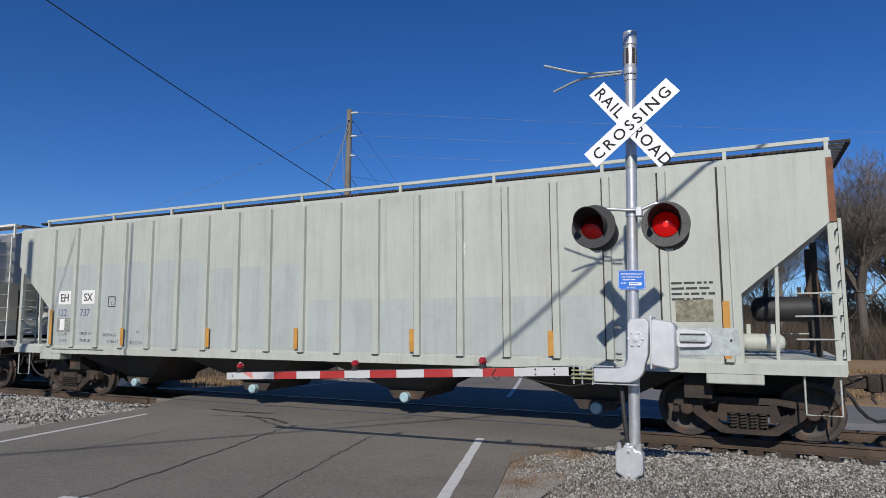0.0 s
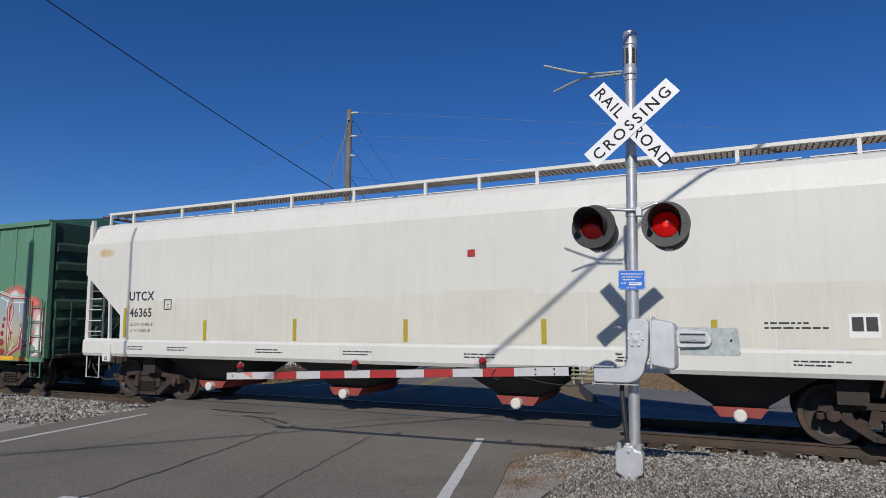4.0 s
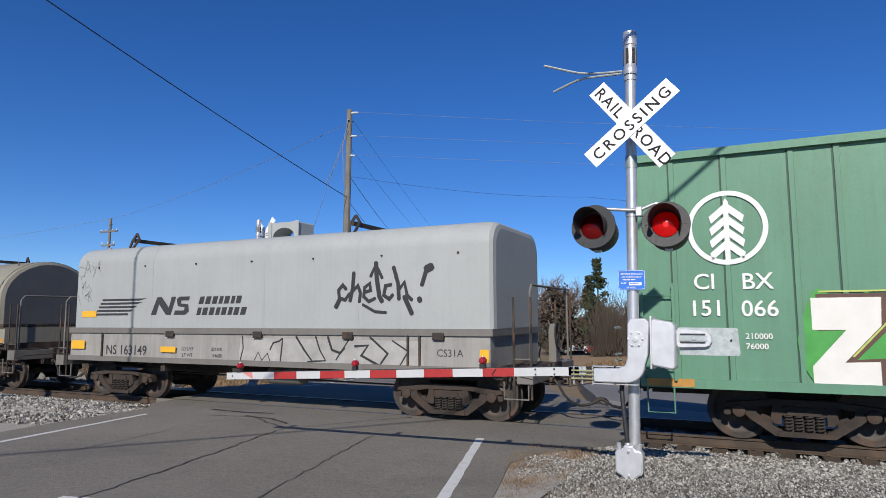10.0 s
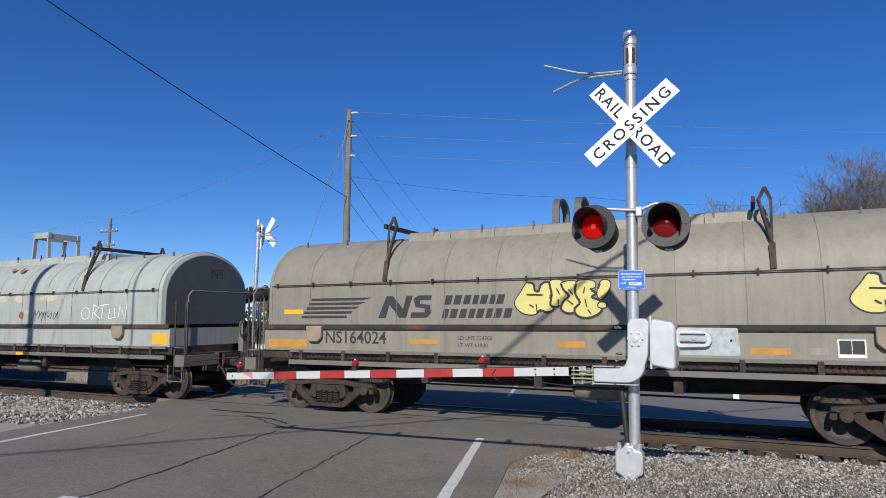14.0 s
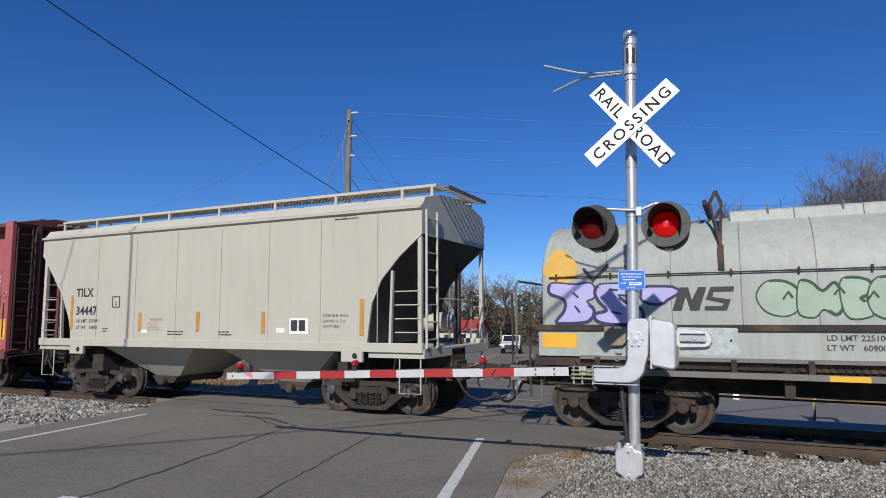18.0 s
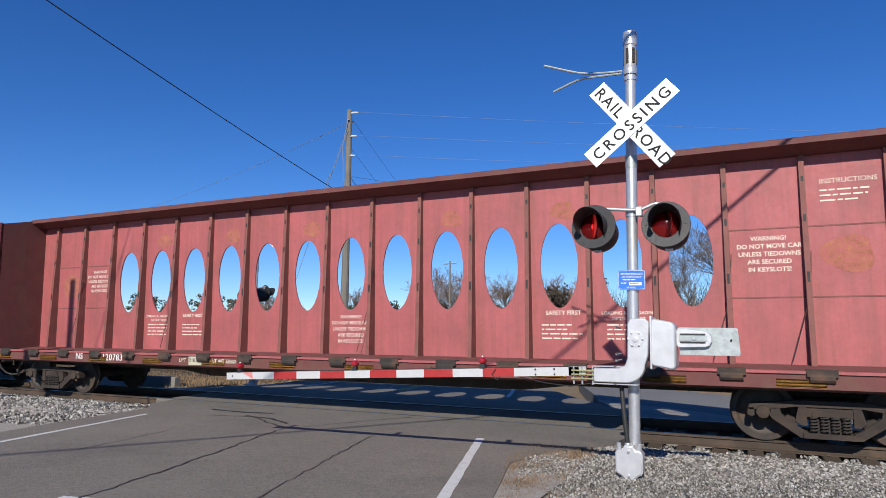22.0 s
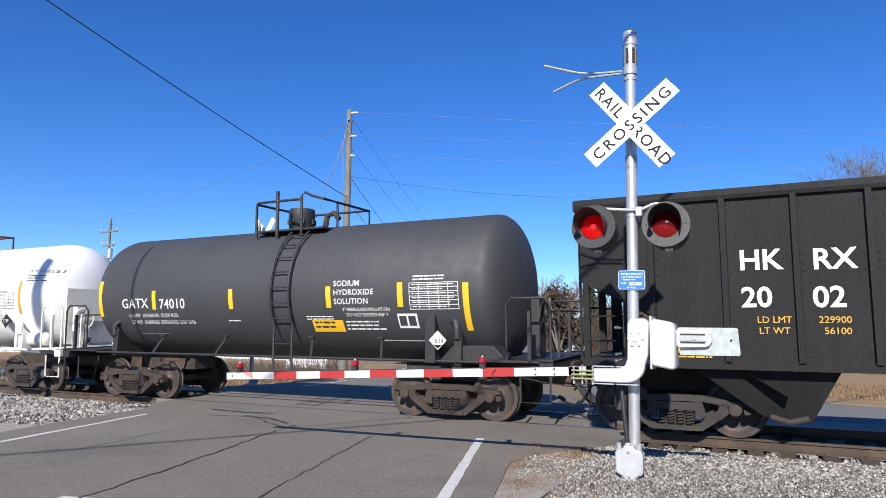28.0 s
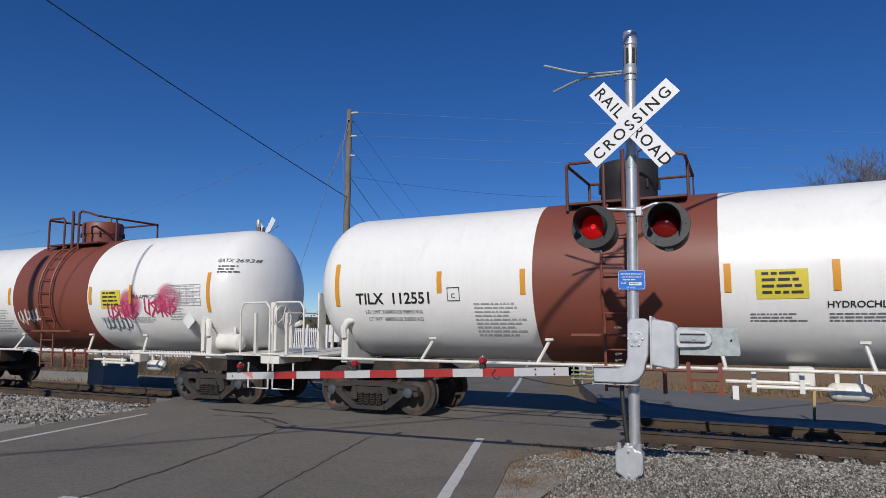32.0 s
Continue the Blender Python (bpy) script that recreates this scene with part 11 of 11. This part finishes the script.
for t, x, z, h in (("LD LMT  203400LBS  92250 KGS", -4.1, 1.98, 0.088), ("LT WT  59600LBS  27050 KGS  LGV 5-96", -4.05, 1.82, 0.088), ("4\" FIBERGLASS INSULATION", 2.12, 2.08, 0.065), ("DO NOT EXCEED 450° F", 2.2, 1.97, 0.065)):
    tank_text(c, t, x, z, h, R_, Z_, LETTER_WHITE)
tank_bars(c, 3, 2.15, 1.88, 1.05, 0.22, R_, Z_, LETTER_WHITE, 3)
tank_bars(c, 1, -0.95, 1.90, 0.4, 0.05, R_, Z_, LETTER_WHITE, 5)
tank_bars(c, 1, 2.9, 1.50, 1.2, 0.05, R_, Z_, LETTER_WHITE, 6)
tank_bars(c, 1, -3.9, 1.60, 1.2, 0.045, R_, Z_, GALV, 7)
tank_bars(c, 2, 3.75, 2.74, 0.9, 0.12, R_, Z_, LETTER_WHITE, 8)
tank_bars(c, 2, 1.2, 1.98, 0.8, 0.10, R_, Z_, LETTER_WHITE, 10)
tank_table(c, 3.68, 2.60, 1.02, 0.50, 5, 6, R_, Z_, LETTER_WHITE, None, 20)
curved(c, 3.37, 3.80, 1.74, 2.02, R_, Z_, LETTER_WHITE, "label_panel", "white panel", 0.006)
curved(c, 3.40, 3.56, 1.79, 1.98, R_, Z_, TANK_BLACK, "label_field", "", 0.010)
curved(c, 3.60, 3.76, 1.79, 1.98, R_, Z_, TANK_BLACK, "label_field", "", 0.010)
curved(c, 1.32, 2.08, 1.66, 1.90, R_, Z_, STRIPE_Y, "label_panel", "yellow notice panel", 0.006)
tank_bars(c, 2, 1.38, 1.87, 0.66, 0.18, R_ + 0.004, Z_, INK, 30)
pl = Build()
pl.sheet([(4.28, -1.50, 1.70), (4.46, -1.50, 1.52), (4.28, -1.50, 1.34), (4.10, -1.50, 1.52)], 0.004, (0, 1, 0))
p = part("placard", pl, LETTER_WHITE, c, "white diamond placard", smooth=0)
part("placard_holder", Build().box(4.0, 4.2, -1.46, -1.2, 1.1, 2.0), BLACK, c, smooth=0)
part("lettering", text_mesh("1824", 0.09, LETTER, align="CENTER"), LETTER, p, at=pose(4.28, -1.506, 1.47))
part("small_print", Build().add([(4.19, -1.506, 1.44), (4.28, -1.506, 1.36), (4.37, -1.506, 1.44)], [(0, 1, 2)]), LETTER, p, smooth=0)
part("skid", Build().prism([(4.5, 1.42), (5.3, 1.42), (5.6, 1.12), (4.2, 1.12)], -1.3, -0.8, "y"), BLACK, c, "black sheet cover", bevel=0.02)
part("gladhand", Build().tube([(-6.0, -1.2, 1.25), (-5.8, -1.2, 1.45)], 0.05, 8), STEEL_DARK, c)
trucks(c, (-4.35, 4.25), TRUCK_BROWN, TRUCK_BROWN)


def acid_tank(label, centre, marks):
    R_, Z_ = 1.50, 2.60
    c = tank_car(label, centre, 6.50, R_, Z_, TANK_WHITE, TANK_FRAME_W, STEEL_DARK, 0.85)
    part("band", Build().lathe([(-1.52, R_), (-1.52, R_ + 0.012), (1.50, R_ + 0.012), (1.50, R_)], "x", 72, (0, 0, Z_)), TANK_BROWN, c, "red-brown band round the middle")
    tank_top(c, R_, Z_, -0.05, 0.52, 0.72 if marks else 0.56, BLACK if marks else TANK_BROWN, RAIL_BROWN, TANK_BROWN, -0.06)
    part("step_bar", Build().tube([(-0.42, -1.40, 1.09), (1.45, -1.40, 1.09)], 0.024, 6), TANK_BROWN, c, "red-brown bar under the band")
    for x in (0.62, 0.98, 1.44):
        part("step_post", Build().box(x - 0.03, x + 0.03, -1.44, -1.38, 0.72, 1.22), TANK_BROWN, c, smooth=0)
    for z in (0.78, 0.95):
        part("step_rung", Build().tube([(0.98, -1.41, z), (1.44, -1.41, z)], 0.018, 6), TANK_BROWN, c)
    for x, z in ((1.75, 0.93), (2.05, 0.86)):
        part("pipe", Build().tube([(x - 0.25, -1.2, z), (x + 0.9, -1.2, z)], 0.03, 8), TANK_FRAME_W, c, "dirty white brake pipe")
    for x in (1.9, 2.55):
        part("pipe_hanger", Build().box(x - 0.035, x + 0.035, -1.24, -1.16, 0.78, 1.12), TANK_FRAME_W, c, smooth=0)
    part("band_ledge", Build().box(-0.85, 0.95, -1.52, -1.30, 1.62, 1.66), TANK_BROWN, c, smooth=0)
    for x, z0, z1 in ((-5.62, 2.18, 3.02), (-3.33, 2.40, 2.80), (-1.70, 2.34, 2.79), (1.61, 2.31, 2.75), (3.06, 2.31, 2.76), (5.58, 2.09, 2.98)):
        curved(c, x - 0.05, x + 0.05, z0, z1, R_, Z_, STRIPE_O, "reflector", "orange reflective strip", 0.012)
    curved(c, 2.00, 2.70, 2.20, 2.64, R_, Z_, mat("notice_yellow", (0.72, 0.60, 0.06), 0.5, vary=0.04), "label_panel", "yellow emergency notice", 0.008)
    tank_bars(c, 4, 2.08, 2.60, 0.58, 0.38, R_ + 0.006, Z_, INK, 41)
    if marks:
        for t, x, z, h in (("TILX", -5.18, 2.21, 0.22), ("112551", -4.40, 2.21, 0.22), ("HYDROCHLORIC ACID", 2.92, 2.06, 0.10)):
            tank_text(c, t, x, z, h, R_, Z_, LETTER, bold=0.03 if h > 0.2 else 0.02)
        for t, x, z in (("LD LMT 218000 LB 98850 KG", -5.0, 2.02), ("LT WT  68000 LB 30850 KG", -4.95, 1.88)):
            tank_text(c, t, x, z, 0.075, R_, Z_, LETTER)
    else:
        tank_text(c, "FRA APPROVED", 3.1, 2.42, 0.10, R_, Z_, INK)
        magenta = mat("spray_magenta", (0.55, 0.04, 0.14), 0.6, vary=0.1, bump=0)
        rnd = random.Random(3)
        for sx, sz in ((2.25, 2.1), (3.55, 2.2)):
            for k, (hx, hz, w, h) in enumerate(((0.75, 0.2, 0.95, 0.75), (0.6, 0.12, 0.6, 0.42))):
                on_tank(mist(c, M_MAGENTA, sx + hx, sz + hz, w, h, 0.0, 70 + k, "soft pink overspray").data, R_, Z_, 0.006 + 0.002 * k)
            sc = Build()
            for k in range(6):
                x = sx + 0.17 * k
                a, q = rnd.uniform(-0.05, 0.05), rnd.uniform(-0.08, 0.08)
                st = ([(x, sz + 0.22 + q), (x - 0.02, sz - 0.08), (x + 0.1, sz - 0.16), (x + 0.15, sz + 0.2)], [(x + 0.15, sz + 0.2 + q), (x + 0.02, sz + 0.1), (x + 0.15, sz - 0.02), (x, sz - 0.14 + q)],
                      [(x + 0.13, sz + 0.16), (x, sz + 0.18), (x + 0.02, sz - 0.12), (x + 0.16, sz - 0.1 + q)], [(x, sz - 0.2), (x + 0.02, sz + 0.24 + q), (x + 0.14, sz + 0.1), (x + 0.03, sz), (x + 0.16, sz - 0.2)])[k % 4]
                fine = []
                for (p0, z0), (p1, z1) in zip(st, st[1:]):
                    fine += [(p0 + (p1 - p0) * i / 3, z0 + (z1 - z0) * i / 3) for i in range(3)]
                stroke(fine + [st[-1]], 0.05, 0, sc)
            on_tank(part("spray_paint", sc, magenta, c, "red scrawl on the tank", smooth=0).data, R_, Z_, 0.014)
        for sx, sz, m, wd in ((-1.35, 2.0, LETTER_WHITE, 0.045), (2.0, 1.78, mat("spray_teal", (0.12, 0.2, 0.24), 0.6, bump=0), 0.028)):
            sc = Build()
            for k in range(6):
                x = sx + 0.16 * k
                q = rnd.uniform(-0.08, 0.08)
                stroke([(x, sz + 0.15 + q), (x - 0.02, sz - 0.05), (x + 0.07, sz - 0.12 + q), (x + 0.13, sz + 0.02), (x + 0.12, sz + 0.16)], wd, 0, sc)
            on_tank(part("spray_paint", sc, m, c, "scrawl on the tank", smooth=0).data, R_, Z_, 0.022)
    b = Build()
    square = [(-3.17, 2.25), (-2.93, 2.25), (-2.93, 2.49), (-3.17, 2.49)]
    stroke(square + square[:1], 0.015, 0, b)
    on_tank(part("stencil_square", b, LETTER, c, smooth=0).data, R_, Z_, 0.01)
    tank_text(c, "C", -3.10, 2.30, 0.09, R_, Z_, LETTER)
    tank_bars(c, 9, -2.66, 2.20, 1.0, 0.64, R_, Z_, GREY_PRINT, 44)
    tank_bars(c, 3, 1.9, 1.98, 0.85, 0.15, R_, Z_, PRINT if marks else GREY_PRINT, 45)
    tank_bars(c, 3, 2.95, 1.98, 0.9, 0.15, R_, Z_, PRINT if marks else GREY_PRINT, 46)
    tank_table(c, 4.28, 2.72, 1.06, 0.48, 5, 6, R_, Z_, PRINT if marks else GREY_PRINT, None, 50)
    tank_bars(c, 5, 4.3, 2.18, 0.6, 0.30, R_, Z_, GREY_PRINT, 47)
    mk = text_mesh("TILX 112551" if marks else "GATX 26938", 0.085, INK)
    mk.transform(Matrix.Translation((5.72, 0, 3.22)))
    part("lettering", on_tank(mk, R_, Z_, 0.02, 6.5, 0.85), INK, c)
    ob = bars(3, 5.78, 0, 3.14, 0.42, 0.2, INK, c, seed=48)
    on_tank(ob.data, R_, Z_, 0.02, 6.5, 0.85)
    pl = Build()
    pl.sheet([(4.95, -1.43, 2.10), (5.15, -1.43, 1.90), (4.95, -1.43, 1.70), (4.75, -1.43, 1.90)], 0.004, (0, 1, 0))
    p = part("placard", pl, LETTER if marks else LETTER_WHITE, c, "diamond hazard placard", smooth=0)
    if marks:
        part("lettering", text_mesh("1789", 0.09, LETTER_WHITE, align="CENTER"), LETTER_WHITE, p, at=pose(4.95, -1.436, 1.86))
    air_tank(c, 5.75, -1.05, 1.40, 1.0, 0.19, TANK_FRAME_W)
    air_tank(c, 3.2, -0.75, 0.78, 0.6, 0.14, TANK_FRAME_W)
    part("valve_box", Build().box(2.4, 2.75, -0.9, -0.6, 0.85, 1.15), TANK_FRAME_W, c, bevel=0.03)
    part("placard_post", Build().beam((5.35, -1.35, 1.2), (5.35, -1.35, 1.95), 0.10, 0.06), TANK_FRAME_W, c)
    if marks:
        part("head_shield", Build().prism([(6.60, -0.86), (6.64, -0.86), (6.64, 0.60), (6.50, 1.06), (6.46, 1.05), (6.60, 0.59)], 1.26, 2.78, "z"), TANK_FRAME_W, c, "pale grey sheet shield before the tank's end", smooth=0)
    for s in (-1,):
        part("head_shield", Build().box(s * 6.72 - 0.02, s * 6.72 + 0.02, -0.62, -0.36, 1.25, 2.5), TANK_FRAME_W, c, "narrow pale grey end plate", bevel=0.01)
        part("brake_valve", Build().tube([(s * 7.1, -1.1, 1.3), (s * 7.05, -1.1, 1.75), (s * 6.8, -1.1, 1.85)], 0.06, 8), TANK_FRAME_W, c)
    trucks(c, (-5.10, 5.30), TRUCK_GREY, CAP_BLUE)
    return c


acid_tank("gloss white tank car with a red-brown middle band", -176.65, True)
acid_tank("white tank car with a red-brown band and red scrawls", -191.35, False)


# ---- what moves ----
def motions():
    """The train rolls by, its wheels turn, and the crossing lights flash in turn."""
    for ob, centre in cars:
        walk(ob, [(float(t), pose(centre + train_place(t), TRACK_Y, TRACK_Z, CANT)) for t in range(0, 33)])
    for ws, off, car in wheelsets:
        centre = dict((o.name, c) for o, c in cars)[car.name] + off
        seen = [k / 10 for k in range(0, 321) if -52 < centre + train_place(k / 10) < 6.0]
        if not seen:
            continue
        rows = []
        for t in sorted({0.0, 32.0, *seen}):
            tt = min(max(t, seen[0]), seen[-1])
            turn = (train_place(tt) - train_place(seen[0])) / R_WHEEL
            rows.append((t, Matrix.Translation((off, 0, R_WHEEL)) @ Matrix.Rotation(turn, 4, "Y")))
        walk(ws, rows)
    for lamp, m, side in turning_lamps:
        rows, lit = [(0.0, 0.0 if side == 1 else 180.0)], side == 1
        switch = sorted([(0.55 + 1.19 * k) for k in range(27)] + [(1.145 + 1.19 * k) for k in range(27)])
        for t in switch:
            if t > 31.9:
                break
            a0, a1 = (0.0, 180.0) if lit else (180.0, 360.0)
            for d, f in ((-0.067, 0.0), (-0.033, 0.33), (0.0, 0.5), (0.033, 0.67), (0.067, 1.0)):
                rows.append((t + d, a0 + (a1 - a0) * f))
            lit = not lit
        rows.append((32.0, 0.0 if lit else 180.0))
        walk(lamp, [(t, m @ pose(0, 0, 0, 0, 0, a)) for t, a in rows])


motions()
